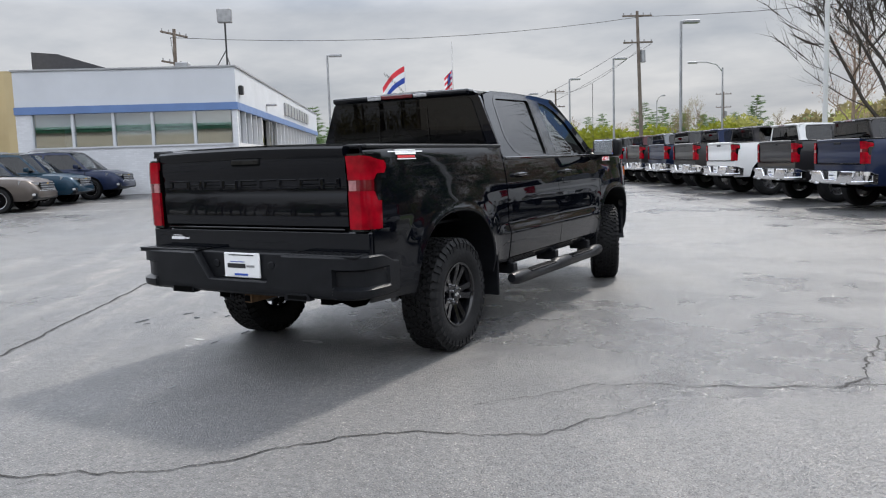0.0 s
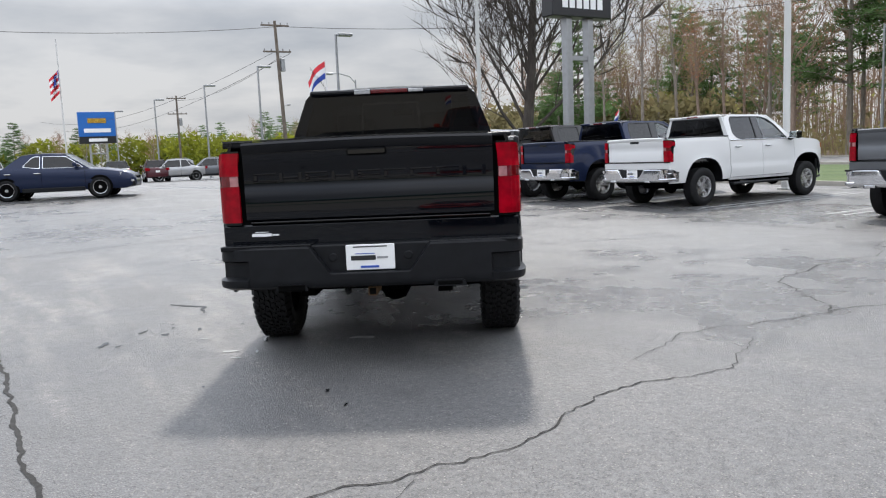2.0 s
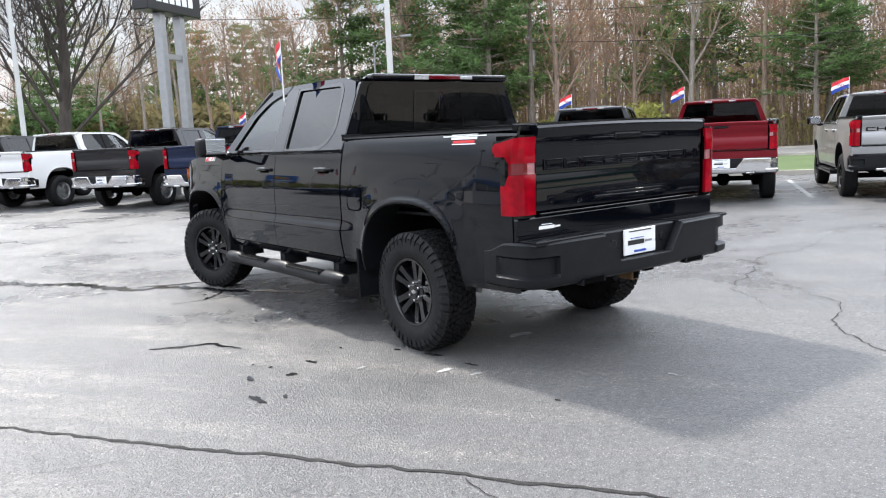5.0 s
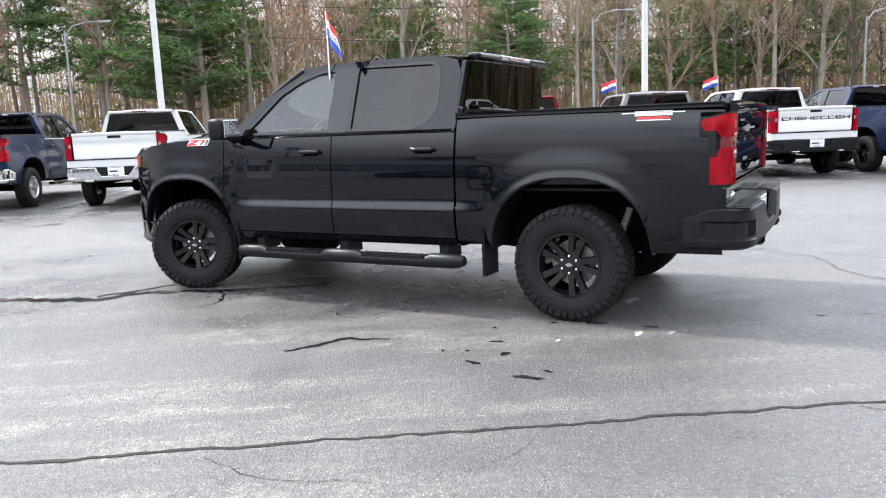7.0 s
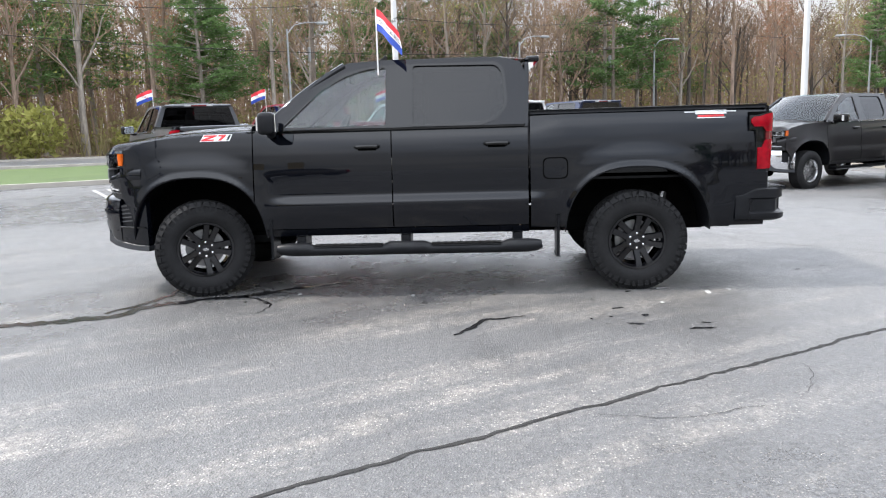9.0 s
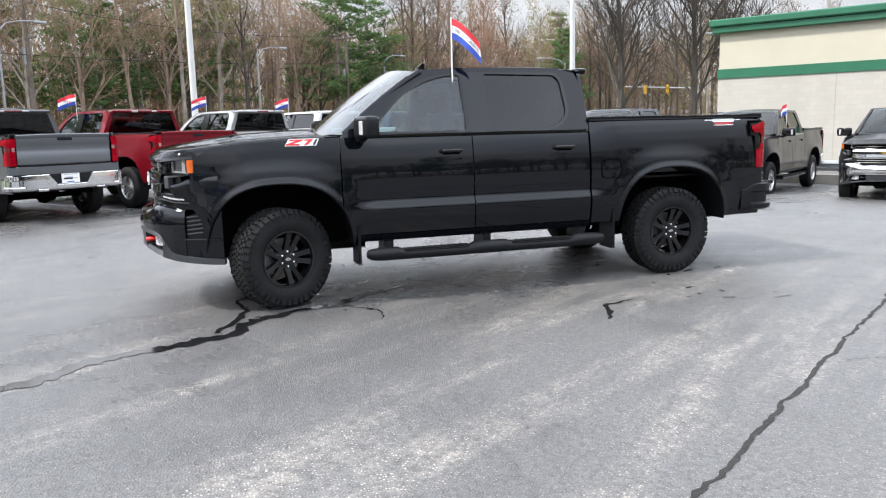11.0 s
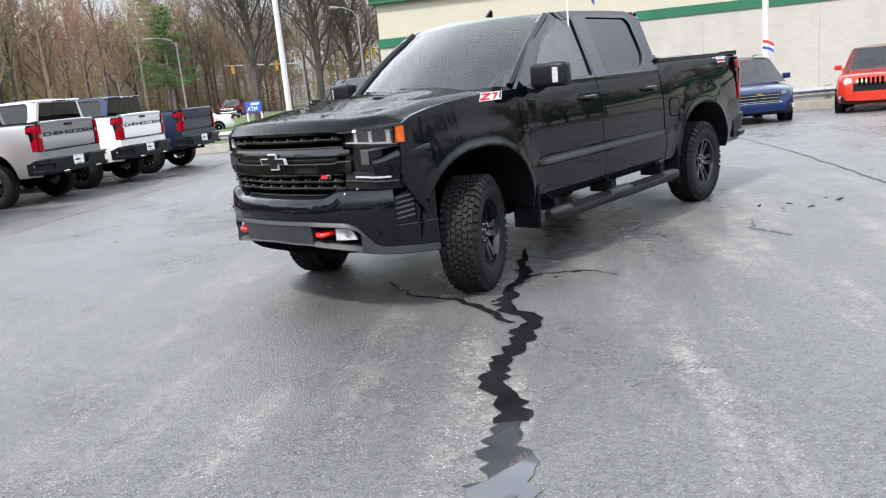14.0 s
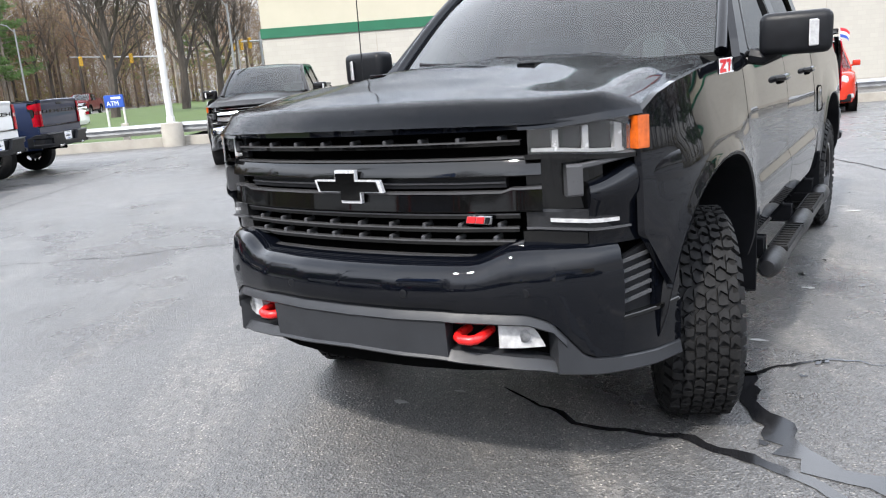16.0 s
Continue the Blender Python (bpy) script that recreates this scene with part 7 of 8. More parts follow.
def utility_pole(a, b, h, turn=0.0, lean=0.0):
    P = thing("utility_pole", "weathered wooden utility pole with crossarm", "utility pole", "utility poles", at_lot(a, b) @ pose(0, 0, 0, 0, lean, turn))
    bm = bmesh.new(); tube(bm, [(0, 0, -0.3), (0, 0, h)], [0.17, 0.11], 8); part("shaft", bm, M["wood_pole"], P, smooth=40)
    for z in (h - 0.35, h - 2.3):
        bm = bmesh.new(); box(bm, -1.2, 1.2, -0.06, 0.06, z - 0.06, z + 0.06, 0.01); part("crossarm", bm, M["wood_pole"], P)
        for x in (-1.1, -0.5, 0.5, 1.1):
            bm = bmesh.new(); tube(bm, [(x, 0, z + 0.06), (x, 0, z + 0.22)], 0.045, 6); part("insulator", bm, M["steel"], P)
    bm = bmesh.new(); lathe(bm, [(0.0005, -0.5), (0.2, -0.48), (0.2, 0.45), (0.0005, 0.5)], 10, "z", (0.35, 0, h - 3.3)); part("transformer", bm, M["galv"], P, smooth=40)
    return P


for a, b, h, t, l in ((52.9, 19.3, 11.8, 10, -2), (49, -14.5, 10.3, 60, 2), (9.5, 43.8, 9.5, 0, 0), (-14, 44, 9.5, 0, 1), (-40, 44, 9.5, 0, 0), (98, 22, 10, 0, 0), (110, 50, 10, 0, 0), (60, 60, 8.5, 0, 0)):
    utility_pole(a, b, h, t, l)


def wires():
    for (a0, b0, z0), (a1, b1, z1), sag in (((52.9, 19.3, 11.6), (9.5, 43.8, 9.3), 1.3), ((52.9, 18.6, 9.6), (140, 10, 9.4), 2.2), ((52.9, 20.0, 9.6), (150, 14, 8.4), 2.2), ((52.9, 19.3, 11.6), (49, -14.5, 10.2), 0.8), ((49, -14.5, 10.2), (150, -40, 11), 2.0),
                                            ((9.5, 43.8, 9.2), (-14, 44, 9.2), 0.6), ((-14, 44, 9.2), (-40, 44, 9.2), 0.7), ((-40, 44, 9.2), (-90, 42, 9.5), 1.0), ((9.5, 43.8, 7.2), (-40, 44, 7.0), 0.9), ((52.9, 19.3, 9.4), (98, 22, 9.6), 0.9)):
        p0, p1 = UA * a0 + VB * b0 + Vector((0, 0, z0)), UA * a1 + VB * b1 + Vector((0, 0, z1))
        bm = bmesh.new()
        tube(bm, [p0.lerp(p1, t) - Vector((0, 0, sag * 4 * t * (1 - t))) for t in lin(0, 1, 11)], 0.018, 4)
        tagged(link_mesh("overhead_wire", bm, M["wire"]), "thin black overhead wire between poles", "wire", "overhead wires")


wires()


def pylon_sign(a, b, z0, width, panels, legs, label, turn=0.0):
    S = thing("pylon_sign", label, "sign", m=at_lot(a, b) @ pose(0, 0, 0, 0, 0, turn))
    for x in legs:
        pbox("leg", S, M["alu"], x - 0.12, x + 0.12, -0.14, 0.14, -0.2, z0, 0.01)
    pbox("cross_tie", S, M["alu"], legs[0], legs[-1], -0.08, 0.08, z0 - 1.35, z0 - 1.20)
    z = z0
    for h, mt in panels:
        pbox("panel", S, M[mt], -width / 2, width / 2, -0.28, 0.28, z, z + h, 0.03)
        z += h
    return S


S = pylon_sign(14.45, 14.98, 5.52, 2.55, ((0.86, "sign_black"), (2.2, "sign_blue")), (-0.46, 0.46), "tall blue and black dealer pylon sign on two aluminium legs")
for s in (-1, 1):
    # the dealer's name becomes plain bars
    for k in range(6):
        pbox("name_bar", S, M["white_ink"], -0.86 + k * 0.30, -0.64 + k * 0.30, -0.292 if s < 0 else 0.28, -0.28 if s < 0 else 0.292, 5.79, 6.11)
    pbox("logo_bar", S, M["white_ink"], -0.9, 0.9, -0.292 if s < 0 else 0.28, -0.28 if s < 0 else 0.292, 6.75, 7.1)
S = pylon_sign(104.0, 13.2, 4.4, 4.4, ((0.9, "sign_black"), (3.1, "sign_blue")), (-1.0, 1.0), "distant blue dealer sign with a gold badge")
pbox("logo_bar", S, M["gold"], -1.1, 1.1, -0.33, -0.28, 7.0, 7.6)
pbox("name_bar", S, M["white_ink"], -1.6, 1.6, -0.33, -0.28, 5.8, 6.3)
pbox("name_bar", S, M["white_ink"], -1.1, 1.1, -0.33, -0.28, 4.65, 5.05)


def flag_pole(a, b, h):
    P = thing("flag_pole", "white flag pole with a hanging striped flag", "flag pole", m=at_lot(a, b))
    bm = bmesh.new(); tube(bm, [(0, 0, 0), (0, 0, h)], [0.10, 0.05], 8); part("shaft", bm, M["white_steel"], P)
    for k in range(7):
        bm = bmesh.new(); grid(bm, lambda u, v: (-0.1 - u * 0.9, 0.25 * math.sin(u * 9 + v), v - u * 0.9), lin(0, 1, 8), [h * 0.62 + k * 0.34, h * 0.62 + k * 0.34 + 0.34]); part("stripe", bm, M["flag_red"] if k % 2 == 0 else M["flag_white"], P)
    bm = bmesh.new(); grid(bm, lambda u, v: (-0.12 - u * 0.5, -0.05 + 0.25 * math.sin(u * 9 + v), v - u * 0.9), lin(0, 1, 6), [h * 0.62 + 1.4, h * 0.62 + 2.4]); part("canton", bm, M["flag_blue"], P)


flag_pole(88, 7.6, 15.0)


def small_sign(a, b, turn):
    S = thing("bank_sign", "small blue and white bank sign on two posts in the grass", "sign", m=at_lot(a, b) @ pose(0, 0, 0.15, 0, 0, turn))
    for x in (-0.42, 0.42):
        pbox("post", S, M["white_steel"], x - 0.04, x + 0.04, -0.04, 0.04, -0.2, 1.0)
    pbox("board", S, M["blue_ink"], -0.47, 0.47, -0.05, 0.05, 0.92, 1.50, 0.01)
    pbox("name_bar", S, M["white_ink"], -0.36, 0.12, 0.05, 0.055, 1.31, 1.41)
    lettering("ATM", 0.30, 0.004, M["white_ink"], S, Matrix.Translation((0.06, 0.056, 1.10)) @ pose(0, 0, 0, 0, 0, 180))


small_sign(-31, 16.55, -8)


def traffic_signal(a, b, turn):
    S = thing("traffic_signal", "grey mast arm with yellow traffic signals over the crossroads", "traffic signal", m=at_lot(a, b) @ pose(0, 0, 0, 0, 0, turn))
    bm = bmesh.new(); tube(bm, [(0, 0, 0), (0, 0, 6.2)], 0.12, 8); tube(bm, [(0, 0, 5.4), (9, 0, 5.9)], [0.09, 0.05], 8); part("mast", bm, M["galv"], S)
    for x in (3, 5.5, 8):
        pbox("signal_head", S, M["gold"], x - 0.2, x + 0.2, -0.15, 0.15, 4.9, 5.9, 0.03)


traffic_signal(-66, 16, -60)
traffic_signal(-82, 30, 20)


# ---- marks on the ground ----
def on_ground(x, y, lift):
    return (x, y, ground_z(x, y) + lift)


def ribbon(points, widths, seed, lift, jag=0.02, smooth_n=6):
    """A crack: a ragged band along points."""
    rnd = random.Random(seed)
    pts = [Vector((*p, 0)) for p in points]
    fine = []
    for p, q in zip(pts, pts[1:]):
        n = max(2, int((q - p).length / 0.05))
        fine += [p.lerp(q, k / n) for k in range(n)]
    fine.append(pts[-1])
    bm = bmesh.new()
    rows = []
    off = 0.0
    for k, p in enumerate(fine):
        d = (fine[min(k + 1, len(fine) - 1)] - fine[max(k - 1, 0)]).normalized()
        s = Vector((-d.y, d.x, 0))
        off = off * 0.85 + rnd.uniform(-jag, jag) * 0.8
        t = k / (len(fine) - 1)
        w = interp(t, [(j / (len(widths) - 1), v) for j, v in enumerate(widths)])
        c = p + s * off
        a, b = c + s * w * rnd.uniform(0.3, 1.0), c - s * w * rnd.uniform(0.3, 1.0)
        rows.append((bm.verts.new(on_ground(a.x, a.y, lift)), bm.verts.new(on_ground(b.x, b.y, lift))))
    for r0, r1 in zip(rows, rows[1:]):
        bm.faces.new((r0[0], r0[1], r1[1], r1[0]))
    bmesh.ops.recalc_face_normals(bm, faces=bm.faces[:])
    if bm.faces[:] and sum(f.normal.z for f in bm.faces) < 0:
        bmesh.ops.reverse_faces(bm, faces=bm.faces[:])
    return bm


def crack(points, widths, seed, mat="crack", label="dark open crack in the asphalt", jag=0.02, lift=0.004, name="crack"):
    return tagged(link_mesh(name, ribbon(points, [w * (0.72 if name == "crack" and mat == "crack" else 1.0) for w in widths], seed, lift, jag), M[mat]), label, "crack", "cracks in the asphalt", "structure")


def lot_line(a0, a1, b, n):
    return [lot_xy(a, b) for a in lin(a0, a1, n)]


def build_marks():
    # paving seams
    crack(lot_line(-16, 24, -2.72, 30), (0.012, 0.018, 0.016, 0.022, 0.016, 0.020, 0.010), 1, "crack", "long straight paving seam in the asphalt", 0.016, name="paving_seam")
    crack(lot_line(-15.5, 26, 8.42, 40), (0.010, 0.013, 0.010), 3, "crack", "long paving seam before the parked trucks", 0.012, name="paving_seam")
    crack([lot_xy(a, b) for a, b in ((6.7, -6.1), (7.3, -3.8), (7.9, -3.2), (8.3, -1.8), (8.6, -0.3), (8.9, 2.2), (9.0, 4.4), (9.6, 8.2))], (0.009, 0.012, 0.009), 4, "crack", "wandering cross seam in the asphalt", 0.02, name="paving_seam")
    crack([lot_xy(a, b) for a, b in ((8.41, -2.7), (8.1, -1.8), (8.4, -1.0))], (0.008, 0.01, 0.004), 5)
    # the long crack behind the truck and its branches
    crack([(-2.6, -3.55), (-1.2, -3.4), (-0.3, -3.2), (0.3, -2.94), (0.65, -2.71), (0.99, -2.33), (1.34, -1.8), (1.82, -1.55), (2.22, -1.38), (2.54, -0.96), (2.69, -0.64)], (0.003, 0.005, 0.008, 0.011, 0.011, 0.009, 0.004), 6, jag=0.035)
    crack([(1.68, -1.15), (1.73, -1.02), (2.19, -0.48), (2.94, -0.18), (3.49, 0.04), (3.64, 0.43), (3.70, 1.0), (3.78, 1.53), (4.7, 2.6), (5.4, 3.0), (6.2, 4.4)], (0.004, 0.009, 0.014, 0.014, 0.012, 0.010, 0.008), 7, jag=0.035)
    crack([(3.49, 0.04), (3.85, 0.28), (4.6, 0.15), (5.6, 0.4)], (0.012, 0.010, 0.006), 8, jag=0.03)
    crack([(0.4, -3.9), (0.2, -3.4), (0.35, -2.95)], (0.004, 0.006, 0.004), 9, jag=0.02)
    crack([(-2.07, -1.87), (-2.10, -2.1), (-2.11, -2.35), (-2.04, -2.65)], (0.006, 0.005, 0.002), 10)
    crack([(-3.85, 0.73), (-3.89, 0.4), (-3.83, 0.16), (-3.75, -0.12)], (0.003, 0.005, 0.003), 11)
    crack([(-3.63, -0.32), (-3.45, -0.46), (-3.32, -0.54), (-3.04, -0.58)], (0.002, 0.004, 0.002), 31)
    # thin pools between the truck and the showroom
    crack([(-2.37, 1.5), (-2.17, 1.36), (-2.0, 1.30), (-1.86, 0.99)], (0.012, 0.035, 0.028, 0.010), 33, "wet_film", "thin pool of rain water on the asphalt", 0.03, 0.0046, "puddle")
    # the wet crack that runs out from under the truck
    wet = [lot_xy(a, b) for a, b in ((2.4, 1.02), (3.43, 0.98), (3.66, 1.06), (4.2, 1.06), (4.45, 0.90), (4.78, 0.95), (5.12, 1.07), (5.53, 1.05), (5.66, 0.98), (5.97, 0.94))]
    crack(wet, (0.02, 0.05, 0.075, 0.06, 0.085, 0.08, 0.095, 0.075, 0.115, 0.10), 12, "wet_tar", "wide wet black crack running out from under the truck", 0.022, 0.005)
    crack([lot_xy(a, b) for a, b in ((5.92, 0.96), (6.15, 0.95), (6.45, 0.95), (6.95, 1.02), (7.5, 1.0))], (0.09, 0.14, 0.18, 0.16, 0.05), 13, "puddle", "shallow puddle lying along the crack", 0.02, 0.0045, "puddle")
    crack([lot_xy(a, b) for a, b in ((4.51, 1.04), (4.2, 1.22), (3.92, 1.42), (3.75, 1.8), (3.3, 2.1))], (0.03, 0.05, 0.03, 0.02, 0.006), 14, "wet_tar", "wet black side crack by the front tyre", 0.02, 0.005)
    crack([lot_xy(a, b) for a, b in ((3.4, 1.0), (3.3, 0.55), (3.5, 0.3))], (0.02, 0.012, 0.004), 15, "wet_tar", "wet black side crack by the front tyre", 0.03, 0.005)
    crack([lot_xy(a, b) for a, b in ((6.6, 0.9), (6.75, 1.0), (6.85, 1.02))], (0.02, 0.05, 0.03), 16, "wet_tar", "black patch showing through a puddle", 0.01, 0.006, "puddle")
    # drips and blots left of the truck
    rnd = random.Random(21)
    for x, y, s in ((-2.27, -0.21, 0.070), (-2.13, -0.27, 0.030), (-1.66, 0.27, 0.040), (-1.89, 0.11, 0.045), (-2.13, 0.22, 0.045), (-1.98, 0.51, 0.018), (-1.92, 0.36, 0.022), (-0.98, -0.20, 0.055), (-0.95, -0.58, 0.040),
                    (-1.08, 0.09, 0.030), (-1.03, 1.60, 0.030), (-1.12, 1.21, 0.025), (-1.38, 1.78, 0.025), (-1.34, 0.43, 0.020), (-0.25, -1.62, 0.030), (-0.1, -1.9, 0.022), (-1.06, -1.45, 0.022), (-1.30, 3.1, 0.040), (-1.25, 3.3, 0.025), (-1.2, 4.0, 0.03), (-0.53, 3.42, 0.05)):
        bm = bmesh.new()
        vs = []
        for k in range(18):
            t = 2 * math.pi * k / 18
            r = s * rnd.uniform(0.50, 1.20) * (0.7 + 0.3 * math.sin(2 * t + x * 9))
            vs.append(bm.verts.new(on_ground(x + r * math.cos(t) * 0.8, y + 1.5 * r * math.sin(t), 0.005)))
        bm.faces.new(vs)
        tagged(link_mesh("wet_spot", bm, M["wet_film"]), "small dark wet spot beside the truck", "stain", "wet spots", "structure")
    for x, y, s in ((-1.15, -0.55, 0.04), (-1.05, -0.75, 0.03), (-0.2, -0.25, 0.07), (-1.1, 1.9, 0.03), (-1.0, 2.9, 0.03), (0.3, 4.2, 0.03), (0.1, 4.0, 0.02), (-1.5, -0.1, 0.03)):
        bm = bmesh.new()
        bm.faces.new([bm.verts.new(on_ground(x + s * rnd.uniform(0.5, 1.2) * math.cos(2 * math.pi * k / 10) * 1.6, y + s * 0.7 * rnd.uniform(0.5, 1.2) * math.sin(2 * math.pi * k / 10), 0.0045)) for k in range(10)])
        tagged(link_mesh("paint_fleck", bm, M["line_paint"]), "worn white paint fleck on the asphalt", "stain", "paint flecks", "structure")
    # stall lines before the parked trucks
    for a in (-11.8, -9.0, -6.2, -3.25, -0.2, 2.6, 2.95, 5.4, 5.75, 8.55, 11.5, 14.6, 18.0, 20.9, 23.7):
        bm = bmesh.new()
        grid(bm, lambda b, k: on_ground(*lot_xy(a + (-0.05, 0.05)[k], b), 0.005), lin(10.6, 16.0, 8), [0, 1])
        bmesh.ops.recalc_face_normals(bm, faces=bm.faces[:])
        tagged(link_mesh("stall_line", bm, M["line_paint"]), "white painted parking stall line", "line", "stall lines", "structure")
    for a in (16.6, 19.6, 22.6):
        bm = bmesh.new()
        grid(bm, lambda b, k: on_ground(*lot_xy(a + (-0.05, 0.05)[k], b), 0.005), lin(-13.5, -7.2, 8), [0, 1])
        tagged(link_mesh("stall_line", bm, M["line_paint"]), "white painted parking stall line", "line", "stall lines", "structure")


M["puddle"] = plain("still_water", (0.030, 0.032, 0.035), 0.03, vary=0.2)
build_marks()


# ---- other vehicles ----
def repaint(t, old, fresh):
    """Gives a copied vehicle another colour."""
    for o in t.children_recursive:
        if o.type == "MESH":
            for k, s in enumerate(o.material_slots):
                if s.material is M[old]:
                    s.link = "OBJECT"
                    s.material = M[fresh]


def car(label, paint, L=4.6, W=1.84, H=1.66, wb=2.72, hood=0.98, belt=1.05, roof_y=(0.55, 2.6), kind="suv", name="parked_suv", group="parked cars", wheel_r=0.36, grille="gloss_black", rim="alloy"):
    """A crossover, jeep or saloon: +y ahead, rear axle over the origin."""
    T = thing(name, label, "car", group)
    P = M[paint]
    ro = (L - wb) * 0.47
    y0, y1 = -ro, L - ro
    w = W / 2
    zb = 0.24 if kind == "sedan" else 0.30
    deck = belt + (0.02 if kind != "sedan" else 0.0)

    def top(y):
        t = (y - y0) / L
        if kind == "sedan":
            return interp(t, [(0, 0.80), (0.015, 0.98), (0.06, 1.03), (0.20, 1.03), (0.62, 0.98), (0.80, 0.93), (0.93, 0.83), (0.985, 0.70), (1.0, 0.58)])
        if kind == "jeep":
            return interp(t, [(0, 0.72), (0.01, 1.10), (0.60, 1.10), (0.70, 1.08), (0.93, 1.04), (0.975, 1.0), (1.0, 0.80)])
        return interp(t, [(0, 0.80), (0.012, 1.0), (0.04, 1.08), (0.60, 1.06), (0.72, 1.02), (0.88, hood - 0.02), (0.95, hood - 0.10), (0.985, 0.76), (1.0, 0.62)])

    def wid(y):
        t = (y - y0) / L
        return w * interp(t, [(0, 0.80), (0.03, 0.90), (0.10, 0.965), (0.3, 1.0), (0.72, 1.0), (0.88, 0.965), (0.95, 0.90), (0.985, 0.80), (1.0, 0.68)])
    bm = bmesh.new()
    rings = []
    for y in lin(y0, y1, 47):
        q, h = wid(y), top(y)
        lift = 0.10 * smoothstep(0.93, 1.0, (y - y0) / L) + 0.08 * smoothstep(0.06, 0.0, (y - y0) / L)
        half = [(0.55 * q, zb + lift), (0.92 * q, zb + 0.02 + lift), (0.985 * q, zb + 0.16), (1.0 * q, zb + 0.30), (0.985 * q, zb + (h - zb) * 0.60), (0.985 * q, zb + (h - zb) * 0.80), (0.945 * q, h - 0.045), (0.86 * q, h - 0.008), (0.45 * q, h + 0.018)]
        rings.append([bm.verts.new((x, y, z)) for x, z in half] + [bm.verts.new((-x, y, z)) for x, z in half[::-1]])
    n = len(rings[0])
    for r0, r1 in zip(rings, rings[1:]):
        for k in range(n):
            bm.faces.new((r0[k], r0[(k + 1) % n], r1[(k + 1) % n], r1[k]))
    bm.faces.new(rings[0]); bm.faces.new(rings[-1][::-1])
    bmesh.ops.recalc_face_normals(bm, faces=bm.faces[:])
    body = part("body", bm, P, T, smooth=38)
    # greenhouse
    ya, yb = roof_y
    fb = yb + (0.72 if kind != "jeep" else 0.42)
    rb = ya - (0.62 if kind == "sedan" else 0.30 if kind == "suv" else 0.12)
    rw, bw = w * 0.70, w * 0.93
    cx = lambda z: bw + (rw - bw) * (z - belt) / (H - 0.03 - belt)
    side = [(fb, belt - 0.03), (yb, H - 0.05), (yb - 0.5, H - 0.02), (ya + 0.3, H - 0.02), (ya, H - 0.06), (rb, belt - 0.03)]
    mid = (ya + yb) / 2 - 0.05
    z0, z1 = belt + 0.02, H - 0.12
    sl = lambda z, y_top, y_bot: y_bot + (y_top - y_bot) * (z - belt) / (H - 0.05 - belt)
    wins = [[(sl(z0, yb, fb) - 0.14, z0), (sl(z1, yb, fb) - 0.10, z1), (mid + 0.05, z1 + 0.02), (mid + 0.05, z0)],
            [(mid - 0.05, z0), (mid - 0.05, z1 + 0.02), (max(ya + 0.35, mid - 0.85), z1 + 0.01), (max(ya + 0.05, mid - 0.90), z0 + 0.06)]]
    if kind == "suv":
        wins.append([(mid - 0.98, z0 + 0.10), (mid - 0.92, z1), (ya + 0.22, z1 - 0.02), (ya + 0.05, z0 + 0.16)])
    for s in (-1, 1):
        bm = bmesh.new(); holed(bm, side, [rounded(q, 0.04, 3) for q in wins], lambda y, z: (s * cx(z), y, z), (-s * 0.03, 0, 0)); part("cab_side", bm, P, T)
        for q in wins:
            bm = bmesh.new(); holed(bm, rounded(q, 0.04, 3), [], lambda y, z: (s * (cx(z) - 0.010), y, z), None, (s, 0, 0)); part("side_window", bm, M["glass_dark"], T).visible_shadow = False
            bm = bmesh.new(); holed(bm, grown(rounded(q, 0.04, 3), 0.018), [rounded(q, 0.04, 3)], lambda y, z: (s * (cx(z) + 0.003), y, z)); part("window_trim", bm, M["chrome"] if kind == "sedan" else M["gloss_black"], T)
        bm = bmesh.new(); box(bm, -0.09, 0.09, -0.06, 0.06, -0.07, 0.07, 0.03, pose(s * (w + 0.07), fb - 0.38, belt + 0.10), 2); tube(bm, [(s * (w * 0.93), fb - 0.36, belt + 0.03), (s * (w + 0.04), fb - 0.37, belt + 0.07)], 0.025, 6); part("mirror", bm, P, T, smooth=40)
        for y in (mid - 0.12, mid - 0.98):
            bm = bmesh.new(); box(bm, s * wid(y) * 0.985, s * (wid(y) * 0.985 + 0.03), y - 0.10, y + 0.10, belt - 0.16, belt - 0.13, 0.008); part("door_handle", bm, M["chrome"] if kind == "sedan" else P, T)
        for y in (mid, mid - 1.0, fb - 0.12):
            bm = bmesh.new(); box(bm, s * wid(y) * 0.97, s * (wid(y) + 0.0015), y - 0.004, y + 0.004, zb + 0.14, belt - 0.10); part("door_gap", bm, M["void"], T)
        bm = bmesh.new(); box(bm, s * w * 0.93, s * (w + 0.006), 0.45, wb - 0.45, zb - 0.01, zb + 0.13, 0.02); part("sill", bm, M["plastic"], T)
        # arches and wheels
        for y in (0.0, wb):
            # near-black disc over the body, painting the wheel well's shade
            bm = bmesh.new()
            lathe(bm, [(0.02, 0.0), (wheel_r + 0.05, 0.0), (wheel_r + 0.055, -0.03)], 32, "x", (0, 0, 0))
            for v in bm.verts:
                v.co.x *= s
            bmesh.ops.translate(bm, vec=(s * (wid(y) + 0.004), y, wheel_r + 0.01), verts=bm.verts[:])
            part("arch", bm, M["void"], T)
            base = new("wheel"); base.parent = T
            base.location = (s * (wid(y) - 0.085), y, wheel_r)
            base.rotation_euler = (0, 0, 0 if s > 0 else math.pi)
